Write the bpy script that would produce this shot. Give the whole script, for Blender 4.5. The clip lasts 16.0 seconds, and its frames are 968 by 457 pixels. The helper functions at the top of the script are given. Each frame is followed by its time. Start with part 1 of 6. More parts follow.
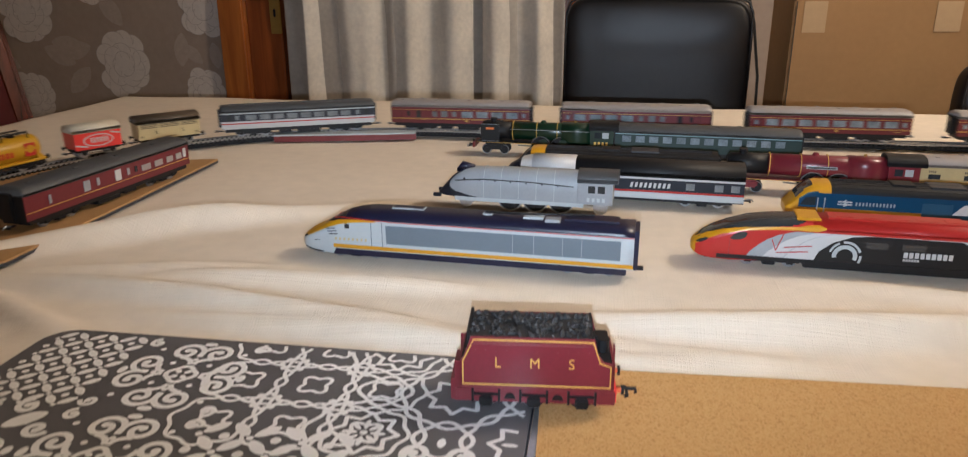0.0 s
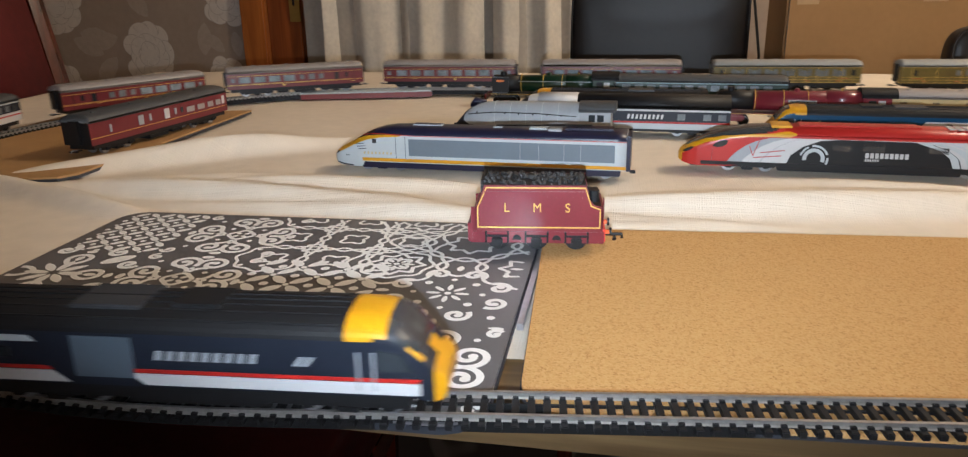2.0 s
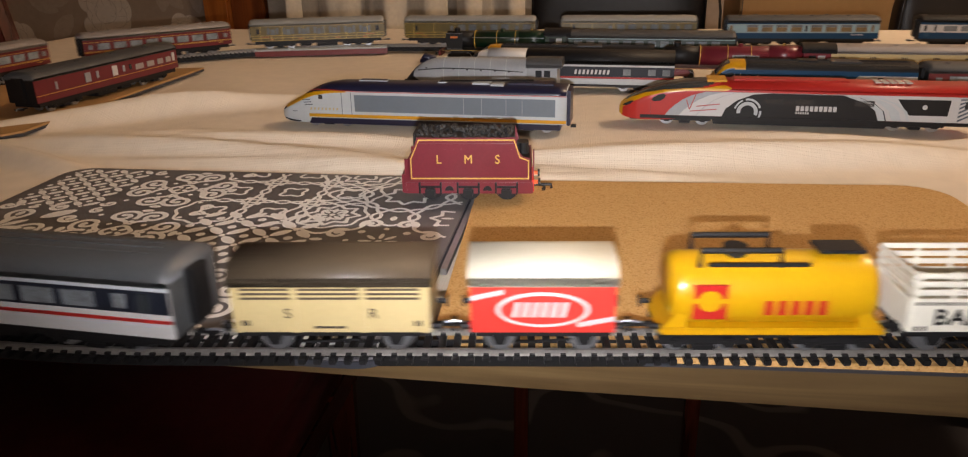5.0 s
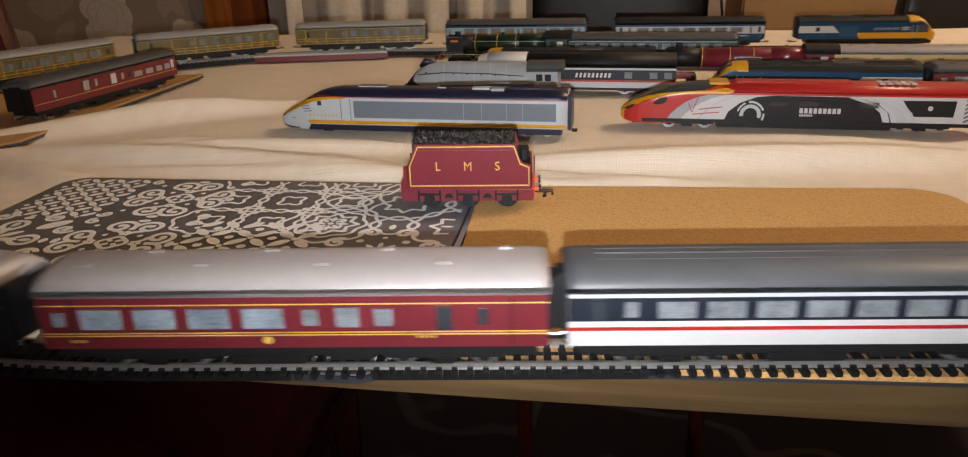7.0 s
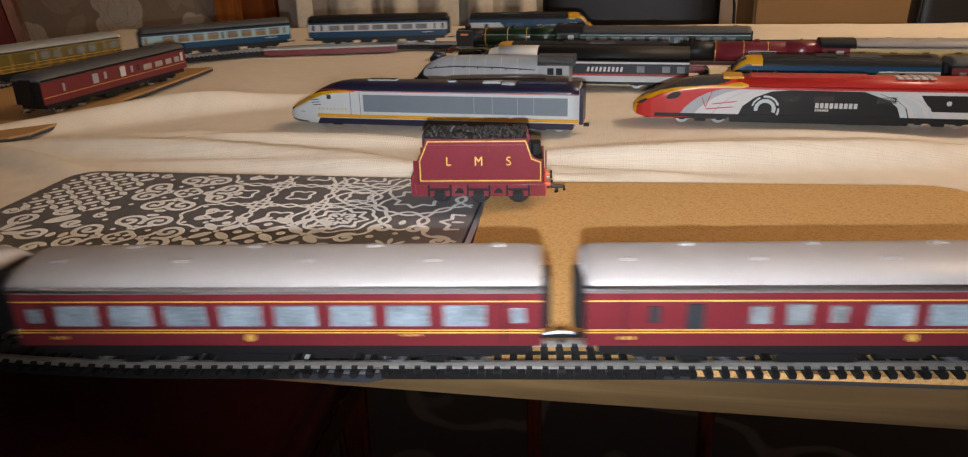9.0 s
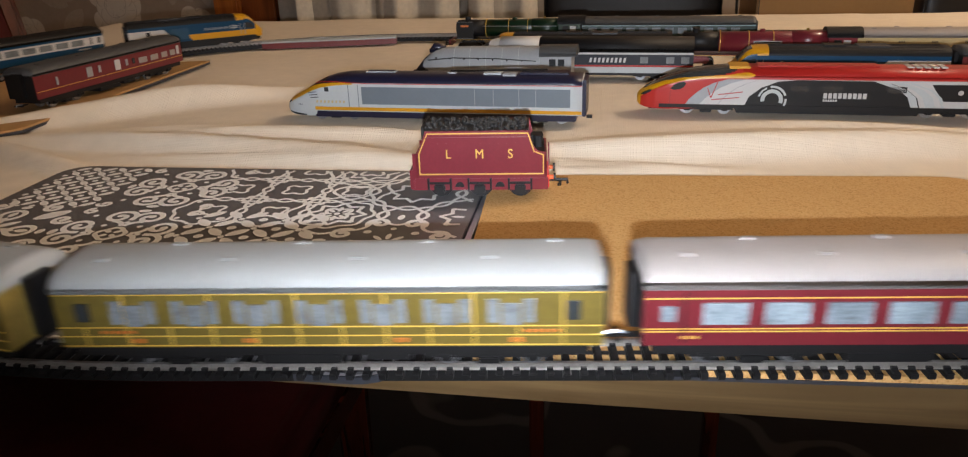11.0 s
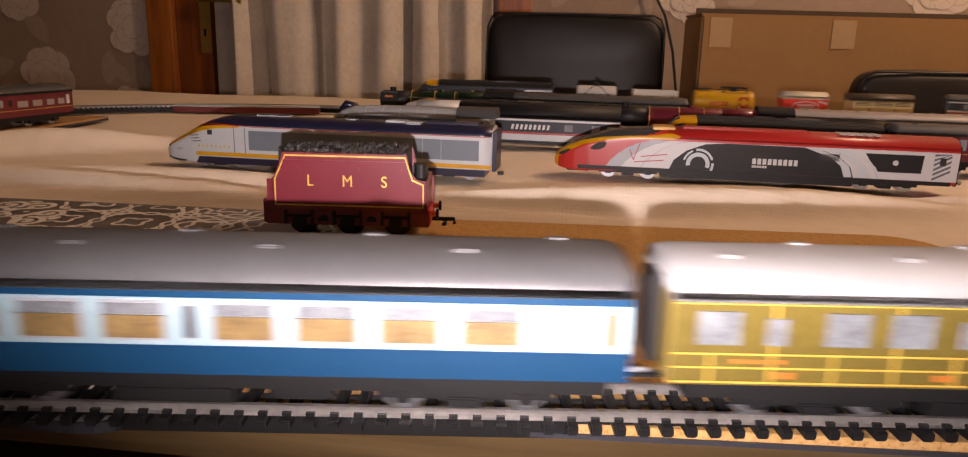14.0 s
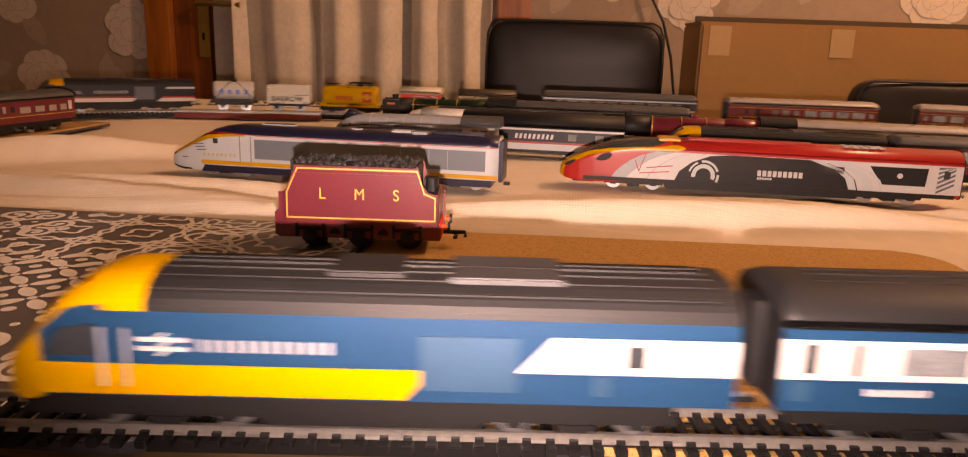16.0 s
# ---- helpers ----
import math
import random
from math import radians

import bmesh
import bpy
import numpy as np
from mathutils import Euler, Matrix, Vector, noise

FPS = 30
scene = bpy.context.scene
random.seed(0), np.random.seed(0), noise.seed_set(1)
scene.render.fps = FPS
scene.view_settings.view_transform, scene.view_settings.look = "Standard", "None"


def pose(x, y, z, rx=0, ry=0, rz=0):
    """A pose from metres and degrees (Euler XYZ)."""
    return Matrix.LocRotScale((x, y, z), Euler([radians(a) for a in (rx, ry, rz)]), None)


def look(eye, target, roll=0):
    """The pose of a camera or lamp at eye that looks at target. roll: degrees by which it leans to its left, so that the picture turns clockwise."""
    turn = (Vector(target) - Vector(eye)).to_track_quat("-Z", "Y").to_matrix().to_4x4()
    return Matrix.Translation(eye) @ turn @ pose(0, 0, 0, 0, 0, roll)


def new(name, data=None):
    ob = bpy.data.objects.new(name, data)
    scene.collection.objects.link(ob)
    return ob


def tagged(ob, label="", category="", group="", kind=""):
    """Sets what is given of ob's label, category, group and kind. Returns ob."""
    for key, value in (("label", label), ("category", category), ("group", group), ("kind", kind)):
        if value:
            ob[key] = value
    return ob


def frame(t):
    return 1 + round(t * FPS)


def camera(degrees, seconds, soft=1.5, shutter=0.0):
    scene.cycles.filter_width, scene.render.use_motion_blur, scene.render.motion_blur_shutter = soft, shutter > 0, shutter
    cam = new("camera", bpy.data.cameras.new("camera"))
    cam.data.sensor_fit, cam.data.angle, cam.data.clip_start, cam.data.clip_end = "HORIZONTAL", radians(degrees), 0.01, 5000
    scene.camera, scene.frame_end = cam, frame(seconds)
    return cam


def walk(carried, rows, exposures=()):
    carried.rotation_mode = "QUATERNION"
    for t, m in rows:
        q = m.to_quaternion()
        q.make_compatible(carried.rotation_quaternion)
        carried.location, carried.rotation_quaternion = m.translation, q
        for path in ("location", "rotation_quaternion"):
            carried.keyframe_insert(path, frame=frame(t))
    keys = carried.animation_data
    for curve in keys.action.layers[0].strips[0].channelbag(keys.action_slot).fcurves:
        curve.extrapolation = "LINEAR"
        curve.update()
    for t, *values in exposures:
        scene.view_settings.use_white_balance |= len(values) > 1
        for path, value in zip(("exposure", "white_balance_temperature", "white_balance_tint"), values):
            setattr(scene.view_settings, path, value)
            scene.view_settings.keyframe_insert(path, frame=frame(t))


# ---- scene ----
cam = camera(65.3, 16.0, soft=1.2, shutter=0.5)
PATH = [
    (0, (0.168, -0.392, 0.230), (-0.127, 1.480, -0.409), -0.2),
    (0.5, (0.168, -0.422, 0.204), (-0.136, 1.457, -0.409), 0.5),
    (1, (0.169, -0.451, 0.193), (-0.150, 1.426, -0.420), 0.4),
    (1.5, (0.176, -0.486, 0.170), (-0.173, 1.393, -0.421), -0.1),
    (2, (0.185, -0.498, 0.174), (-0.143, 1.374, -0.451), -1.0),
    (2.5, (0.194, -0.5, 0.175), (-0.121, 1.367, -0.469), -1.3),
    (3, (0.2, -0.5, 0.175), (-0.101, 1.36, -0.498), -1.3),
    (3.5, (0.205, -0.504, 0.174), (-0.078, 1.352, -0.515), -1.3),
    (4, (0.21, -0.512, 0.174), (-0.054, 1.341, -0.53), -1.1),
    (4.5, (0.213, -0.514, 0.174), (-0.046, 1.334, -0.545), -0.7),
    (5, (0.215, -0.513, 0.174), (-0.042, 1.332, -0.552), -0.9),
    (7.5, (0.216, -0.504, 0.175), (-0.051, 1.343, -0.545), -1.5),
    (8, (0.216, -0.503, 0.174), (-0.054, 1.343, -0.547), -1.4),
    (8.5, (0.215, -0.502, 0.174), (-0.068, 1.339, -0.553), -1.3),
    (11, (0.212, -0.487, 0.169), (-0.08, 1.345, -0.58), -1.8),
    (11.5, (0.217, -0.488, 0.169), (-0.022, 1.354, -0.572), -1.9),
    (12, (0.221, -0.492, 0.167), (0.004, 1.354, -0.573), -1.4),
    (12.5, (0.225, -0.469, 0.14), (0.02, 1.378, -0.6), -1.2),
    (13, (0.235, -0.439, 0.113), (0.037, 1.471, -0.448), 0.6),
    (13.5, (0.243, -0.426, 0.112), (0.056, 1.505, -0.378), 0.9),
    (14, (0.246, -0.42, 0.108), (0.071, 1.515, -0.369), 1.5),
    (14.5, (0.241, -0.42, 0.112), (0.066, 1.517, -0.361), 1.8),
    (15, (0.233, -0.424, 0.113), (0.066, 1.513, -0.357), 2.0),
    (15.5, (0.237, -0.427, 0.113), (0.066, 1.509, -0.356), 1.9),
    (16, (0.237, -0.42, 0.113), (0.075, 1.519, -0.354), 1.9),
]
EXPOSURES = [(0, 0.6, 5400, 6), (1.5, 0.6, 5500, 4), (2.5, 0.52, 5700, 6), (3.5, 0.32, 6100, 9), (5, 0.12, 6800, 15), (8, 0.2, 6300, 10), (11, 0.16, 6200, 10), (12.4, 0.14, 6200, 10), (12.8, -0.05, 6400, 16), (13.3, -0.18, 6700, 26), (14.5, 0.12, 8400, 33), (16, 0.3, 10400, 46)]
walk(cam, [(t, look(eye, target, roll)) for t, eye, target, roll in PATH], EXPOSURES)
import itertools


# ---- light ----
world = bpy.data.worlds.new("room")
scene.world = world
world.use_nodes = True
world.node_tree.nodes["Background"].inputs[0].default_value = (1.0, 0.8, 0.6, 1)
world.node_tree.nodes["Background"].inputs[1].default_value = 0.02

LAMP_AT = (1.75, 0.7, 1.45)
lamp = new("ceiling_lamp_light", bpy.data.lights.new("ceiling_lamp_light", "POINT"))
lamp.data.energy, lamp.data.color, lamp.data.shadow_soft_size = 58.0, (1.0, 0.75, 0.51), 0.09
lamp.location = LAMP_AT
TORCH = 86000.0


# ---- materials ----
def mat(name, color, rough=0.5, metal=0.0, vary=0.12, scale=60.0, bump=0.0, bump_scale=400.0, coat=0.0, spec=0.5):
    """A surface with stains at one scale, grain at another and fine relief."""
    m = bpy.data.materials.new(name)
    m.use_nodes = True
    nt = m.node_tree
    b = nt.nodes["Principled BSDF"]
    tc = nt.nodes.new("ShaderNodeTexCoord")
    n1, n2 = nt.nodes.new("ShaderNodeTexNoise"), nt.nodes.new("ShaderNodeTexNoise")
    n1.inputs["Scale"].default_value, n2.inputs["Scale"].default_value = scale, scale * 9
    n1.inputs["Detail"].default_value = n2.inputs["Detail"].default_value = 4
    mix = nt.nodes.new("ShaderNodeMath")
    mix.operation = "MULTIPLY_ADD"
    mix.inputs[1].default_value = 0.6
    ramp = nt.nodes.new("ShaderNodeValToRGB")
    lo = [c * (1 - vary) for c in color]
    hi = [min(1, c * (1 + vary)) for c in color]
    ramp.color_ramp.elements[0].color, ramp.color_ramp.elements[1].color = (*lo, 1), (*hi, 1)
    ramp.color_ramp.elements[0].position, ramp.color_ramp.elements[1].position = 0.45, 0.95
    half = nt.nodes.new("ShaderNodeMath")
    half.operation = "MULTIPLY"
    half.inputs[1].default_value = 0.7
    L = nt.links.new
    for n in (n1, n2):
        L(tc.outputs["Object"], n.inputs["Vector"])
    L(n2.outputs["Fac"], mix.inputs[0])
    L(n1.outputs["Fac"], half.inputs[0])
    L(half.outputs[0], mix.inputs[2])
    L(mix.outputs[0], ramp.inputs["Fac"])
    L(ramp.outputs["Color"], b.inputs["Base Color"])
    b.inputs["Roughness"].default_value, b.inputs["Metallic"].default_value = rough, metal
    b.inputs["Coat Weight"].default_value = coat
    b.inputs["Specular IOR Level"].default_value = spec
    if bump:
        n3, bp = nt.nodes.new("ShaderNodeTexNoise"), nt.nodes.new("ShaderNodeBump")
        n3.inputs["Scale"].default_value, n3.inputs["Detail"].default_value = bump_scale, 5
        bp.inputs["Strength"].default_value, bp.inputs["Distance"].default_value = bump, 0.002
        L(tc.outputs["Object"], n3.inputs["Vector"])
        L(n3.outputs["Fac"], bp.inputs["Height"])
        L(bp.outputs["Normal"], b.inputs["Normal"])
    return m


def wood(name, dark, light, rough=0.4, across=60.0, along=4.0, axis=0, coat=0.1):
    m = mat(name, light, rough, coat=coat, bump=0.08, bump_scale=150)
    nt = m.node_tree
    b = nt.nodes["Principled BSDF"]
    tc, mp = nt.nodes.new("ShaderNodeTexCoord"), nt.nodes.new("ShaderNodeMapping")
    sc = [across, across, across]
    sc[axis] = along
    mp.inputs["Scale"].default_value = sc
    n, r = nt.nodes.new("ShaderNodeTexNoise"), nt.nodes.new("ShaderNodeValToRGB")
    n.inputs["Scale"].default_value, n.inputs["Detail"].default_value, n.inputs["Distortion"].default_value = 1.0, 6, 0.6
    r.color_ramp.elements[0].color, r.color_ramp.elements[1].color = (*dark, 1), (*light, 1)
    r.color_ramp.elements[0].position, r.color_ramp.elements[1].position = 0.35, 0.68
    nt.links.new(tc.outputs["Object"], mp.inputs["Vector"])
    nt.links.new(mp.outputs["Vector"], n.inputs["Vector"])
    nt.links.new(n.outputs["Fac"], r.inputs["Fac"])
    nt.links.new(r.outputs["Color"], b.inputs["Base Color"])
    return m


def glow(name, color, strength):
    m = bpy.data.materials.new(name)
    m.use_nodes = True
    b = m.node_tree.nodes["Principled BSDF"]
    b.inputs["Base Color"].default_value = (0.8, 0.8, 0.8, 1)
    b.inputs["Emission Color"].default_value = (*color, 1)
    b.inputs["Emission Strength"].default_value = strength
    return m


M = {
    "black": mat("black_plastic", (0.01, 0.01, 0.011), 0.5, spec=0.3, bump=0.05),
    "roof_dark": mat("dark_grey_roof_paint", (0.009, 0.009, 0.01), 0.55, spec=0.3),
    "roof_grey": mat("grey_roof_paint", (0.06, 0.063, 0.067), 0.5),
    "roof_silver": mat("silver_roof_paint", (0.31, 0.285, 0.275), 0.42, 0.1, vary=0.06),
    "roof_white": mat("white_roof_paint", (0.28, 0.29, 0.29), 0.45, vary=0.05),
    "roof_slate": mat("slate_blue_roof_paint", (0.06, 0.065, 0.07), 0.45),
    "maroon": mat("maroon_paint", (0.13, 0.016, 0.022), 0.33, vary=0.1),
    "crimson": mat("crimson_lake_paint", (0.16, 0.018, 0.028), 0.3, vary=0.1, coat=0.2),
    "brown_red": mat("oxide_red_paint", (0.17, 0.02, 0.02), 0.4),
    "gold": mat("gold_lining", (0.68, 0.45, 0.09), 0.4, 0.2),
    "teak": mat("teak_brown_plastic", (0.13, 0.097, 0.02), 0.36, vary=0.22, scale=35),
    "teak_dark": mat("dark_teak_plastic", (0.25, 0.18, 0.045), 0.4, vary=0.2),
    "orange_red": mat("orange_red_print", (0.62, 0.17, 0.03), 0.45),
    "glass": mat("carriage_glazing", (0.22, 0.27, 0.31), 0.1, vary=0.5, scale=90, spec=0.8),
    "glass_dark": mat("dark_glazing", (0.03, 0.035, 0.04), 0.08, spec=0.8),
    # pale tone for panes and lenses; on the driving van it paints reflections
    "glass_pale": mat("pale_glazing", (0.18, 0.2, 0.215), 0.12, vary=0.4, scale=120, spec=0.8),
    "seat_buff": mat("buff_seat_interior", (0.2, 0.13, 0.05), 0.5, vary=0.5, scale=120),
    "white": mat("white_paint", (0.5, 0.5, 0.5), 0.38, vary=0.04),
    "ivory": mat("ivory_plastic", (0.62, 0.6, 0.52), 0.42, vary=0.05),
    "cream": mat("cream_plastic", (0.5, 0.4, 0.2), 0.45, vary=0.07),
    "cream_roof": mat("cream_roof_plastic", (0.62, 0.58, 0.46), 0.45, vary=0.05),
    "brown_roof": mat("brown_roof_plastic", (0.075, 0.055, 0.035), 0.5),
    "pale_grey": mat("pale_grey_paint", (0.44, 0.48, 0.5), 0.36, vary=0.05),
    "mid_grey": mat("mid_grey_panel", (0.075, 0.095, 0.12), 0.4, vary=0.06),
    "silver": mat("silver_grey_paint", (0.3, 0.32, 0.34), 0.45, 0.05, vary=0.08),
    "yellow": mat("warning_yellow_paint", (0.55, 0.27, 0.003), 0.33, vary=0.05),
    "tank_yellow": mat("tank_yellow_plastic", (0.5, 0.27, 0.005), 0.28, vary=0.04, coat=0.2),
    "red": mat("signal_red_paint", (0.4, 0.018, 0.014), 0.33, vary=0.06),
    "bright_red": mat("bright_red_plastic", (0.66, 0.04, 0.03), 0.34, vary=0.05),
    "print_blue": mat("blue_print", (0.015, 0.14, 0.62), 0.4),
    "exec_dark": mat("executive_dark_grey_paint", (0.012, 0.015, 0.024), 0.42, spec=0.3),
    "navy": mat("navy_paint", (0.008, 0.009, 0.03), 0.33),
    "rail_blue": mat("rail_blue_paint", (0.001, 0.04, 0.1), 0.4, vary=0.06, spec=0.3),
    "panel_grey": mat("light_grey_side_panel", (0.13, 0.16, 0.19), 0.4, vary=0.05),
    "blue_grille": mat("rail_blue_grille_paint", (0.005, 0.055, 0.115), 0.5, vary=0.1),
    "roof_hatch": mat("roof_hatch_paint", (0.03, 0.032, 0.036), 0.5),
    "pale_blue": mat("pale_blue_grey_paint", (0.27, 0.41, 0.46), 0.36, vary=0.05),
    "loco_green": mat("locomotive_green_paint", (0.004, 0.024, 0.011), 0.33),
    "coach_green": mat("dark_green_paint", (0.006, 0.03, 0.028), 0.4),
    "buffer": mat("orange_buffer_plastic", (0.7, 0.14, 0.03), 0.45),
    "coal": mat("coal", (0.02, 0.02, 0.021), 0.5, vary=0.5, bump=0.8, bump_scale=500),
    "steel": mat("wheel_steel", (0.42, 0.44, 0.47), 0.3, 0.85),
    "rail": mat("nickel_rail", (0.4, 0.385, 0.36), 0.38, 0.7, vary=0.2, scale=50),
    "brass": mat("aged_brass", (0.5, 0.34, 0.1), 0.35, 0.8),
    "cloth": None, "cork": None,
    "mat_grey": mat("dark_grey_mat_print", (0.125, 0.122, 0.127), 0.3, vary=0.06),
    "mat_white": mat("white_mat_print", (0.84, 0.83, 0.81), 0.3, vary=0.05),
    "board": mat("hardboard", (0.42, 0.24, 0.09), 0.6, vary=0.12, scale=25, bump=0.2, bump_scale=700),
    "board_edge": mat("dark_board_edge", (0.03, 0.033, 0.045), 0.6),
    "leather": mat("black_leather", (0.012, 0.011, 0.012), 0.42, vary=0.2, bump=0.2, bump_scale=40),
    "card": mat("corrugated_cardboard", (0.36, 0.2, 0.075), 0.7, vary=0.07, scale=8, bump=0.06, bump_scale=60),
    "tape": mat("clear_parcel_tape", (0.52, 0.36, 0.2), 0.25, vary=0.05),
    "red_cloth": mat("red_upholstery", (0.11, 0.008, 0.008), 0.85, vary=0.2, bump=0.3, bump_scale=500),
    "ceiling": mat("white_ceiling_paint", (0.75, 0.72, 0.68), 0.8, vary=0.04, scale=3),
    "cable": mat("black_cable", (0.012, 0.012, 0.012), 0.5),
    "oak": wood("oak_table_edge", (0.1, 0.06, 0.024), (0.2, 0.13, 0.058), 0.42, 90, 5, 0),
    "mahogany": wood("dark_mahogany", (0.04, 0.008, 0.004), (0.11, 0.022, 0.012), 0.25, 60, 6, 2, 0.4),
    "pine": wood("varnished_pine", (0.3, 0.085, 0.014), (0.52, 0.17, 0.03), 0.33, 45, 3, 2, 0.3),
    "pine_dark": wood("dark_varnished_pine", (0.2, 0.05, 0.01), (0.34, 0.09, 0.018), 0.33, 45, 3, 2, 0.3),
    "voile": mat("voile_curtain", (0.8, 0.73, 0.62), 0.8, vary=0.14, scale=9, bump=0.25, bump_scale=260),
    # darker copy of the voile: shade between the folds put into the colour
    "voile_shade": mat("shaded_voile_curtain", (0.55, 0.49, 0.41), 0.8, vary=0.15, scale=9),
    "flower": mat("pale_wallpaper_flower_print", (0.74, 0.66, 0.58), 0.7, vary=0.08),
    "flower_line": mat("grey_wallpaper_line_print", (0.5, 0.42, 0.36), 0.7),
    "leaf_print": mat("faint_wallpaper_leaf_print", (0.47, 0.38, 0.31), 0.7),
}


def cloth_material(name, color, coarse):
    """Woven slub linen: crossed fine waves with streaks of thicker thread."""
    m = mat(name, color, 0.75, vary=0.08, scale=6)
    nt = m.node_tree
    b = nt.nodes["Principled BSDF"]
    tc = nt.nodes.new("ShaderNodeTexCoord")
    hs = []
    for sx, sy in ((900, 25), (25, 900)):
        mp, n = nt.nodes.new("ShaderNodeMapping"), nt.nodes.new("ShaderNodeTexNoise")
        mp.inputs["Scale"].default_value = (sx * coarse, sy * coarse, 1)
        n.inputs["Scale"].default_value, n.inputs["Detail"].default_value = 1, 3
        nt.links.new(tc.outputs["Object"], mp.inputs["Vector"])
        nt.links.new(mp.outputs["Vector"], n.inputs["Vector"])
        hs.append(n)
    add, bp = nt.nodes.new("ShaderNodeMath"), nt.nodes.new("ShaderNodeBump")
    bp.inputs["Strength"].default_value, bp.inputs["Distance"].default_value = 0.5, 0.0008
    nt.links.new(hs[0].outputs["Fac"], add.inputs[0])
    nt.links.new(hs[1].outputs["Fac"], add.inputs[1])
    nt.links.new(add.outputs[0], bp.inputs["Height"])
    nt.links.new(bp.outputs["Normal"], b.inputs["Normal"])
    return m


def cork_material():
    m = mat("pressed_cork", (0.54, 0.33, 0.13), 0.8, vary=0.1, scale=14, spec=0.12)
    nt = m.node_tree
    b = nt.nodes["Principled BSDF"]
    tc, v, r = nt.nodes.new("ShaderNodeTexCoord"), nt.nodes.new("ShaderNodeTexVoronoi"), nt.nodes.new("ShaderNodeValToRGB")
    n, bp = nt.nodes.new("ShaderNodeTexNoise"), nt.nodes.new("ShaderNodeBump")
    v.inputs["Scale"].default_value, n.inputs["Scale"].default_value, n.inputs["Detail"].default_value = 1000, 1300, 4
    mixv = nt.nodes.new("ShaderNodeMath")
    mixv.operation = "MULTIPLY_ADD"
    mixv.inputs[1].default_value = 0.55
    e = r.color_ramp.elements
    e[0].position, e[0].color = 0.17, (0.36, 0.19, 0.06, 1)
    e[1].position, e[1].color = 0.75, (0.58, 0.36, 0.15, 1)
    mid = e.new(0.38)
    mid.color = (0.53, 0.31, 0.115, 1)
    bp.inputs["Strength"].default_value, bp.inputs["Distance"].default_value = 0.4, 0.0008
    for q in (v, n):
        nt.links.new(tc.outputs["Object"], q.inputs["Vector"])
    sep = nt.nodes.new("ShaderNodeSeparateColor")
    nt.links.new(v.outputs["Color"], sep.inputs[0])
    nt.links.new(sep.outputs[0], mixv.inputs[0])
    hn = nt.nodes.new("ShaderNodeMath")
    hn.operation = "MULTIPLY"
    hn.inputs[1].default_value = 0.5
    nt.links.new(n.outputs["Fac"], hn.inputs[0])
    nt.links.new(hn.outputs[0], mixv.inputs[2])
    nt.links.new(mixv.outputs[0], r.inputs["Fac"])
    nt.links.new(r.outputs["Color"], b.inputs["Base Color"])
    nt.links.new(n.outputs["Fac"], bp.inputs["Height"])
    nt.links.new(bp.outputs["Normal"], b.inputs["Normal"])
    return m


def carpet_material():
    m = mat("dark_swirl_carpet", (0.05, 0.045, 0.045), 0.95, vary=0.2, scale=20, bump=0.5, bump_scale=300)
    nt = m.node_tree
    b = nt.nodes["Principled BSDF"]
    tc, w, r = nt.nodes.new("ShaderNodeTexCoord"), nt.nodes.new("ShaderNodeTexWave"), nt.nodes.new("ShaderNodeValToRGB")
    w.wave_type = "RINGS"
    w.inputs["Scale"].default_value, w.inputs["Distortion"].default_value, w.inputs["Detail Scale"].default_value = 2.2, 14, 1.1
    e = r.color_ramp.elements
    e[0].position, e[0].color = 0.9, (0.03, 0.028, 0.032, 1)
    e[1].position, e[1].color = 0.97, (0.085, 0.08, 0.08, 1)
    nt.links.new(tc.outputs["Object"], w.inputs["Vector"])
    nt.links.new(w.outputs["Fac"], r.inputs["Fac"])
    nt.links.new(r.outputs["Color"], b.inputs["Base Color"])
    return m


M["cloth"] = cloth_material("linen_tablecloth", (0.76, 0.67, 0.55), 1.0)
M["wallpaper"] = cloth_material("taupe_wallpaper", (0.4, 0.31, 0.24), 0.12)
M["cork"] = cork_material()
M["carpet"] = carpet_material()
M["torch_led"] = glow("torch_led", (0.96, 0.97, 1.0), TORCH)
M["lamp_glass"] = glow("lamp_glass", (1.0, 0.78, 0.5), 6.0)


# ---- mesh helpers ----
def link(name, bm, material, parent=None, label="", smooth=False):
    me = bpy.data.meshes.new(name)
    bmesh.ops.recalc_face_normals(bm, faces=bm.faces)
    bm.to_mesh(me)
    bm.free()
    for mt in material if isinstance(material, (list, tuple)) else [material]:
        me.materials.append(M[mt])
    if smooth:
        for p in me.polygons:
            p.use_smooth = True
    ob = new(name, me)
    if parent:
        ob.parent = parent
    if label:
        ob["label"] = label
    return ob


part = link


def empty(name, label, category, group="", m=None, kind=""):
    ob = new(name)
    ob.empty_display_size = 0.02
    if m is not None:
        ob.matrix_basis = m
    return tagged(ob, label, category, group, kind)


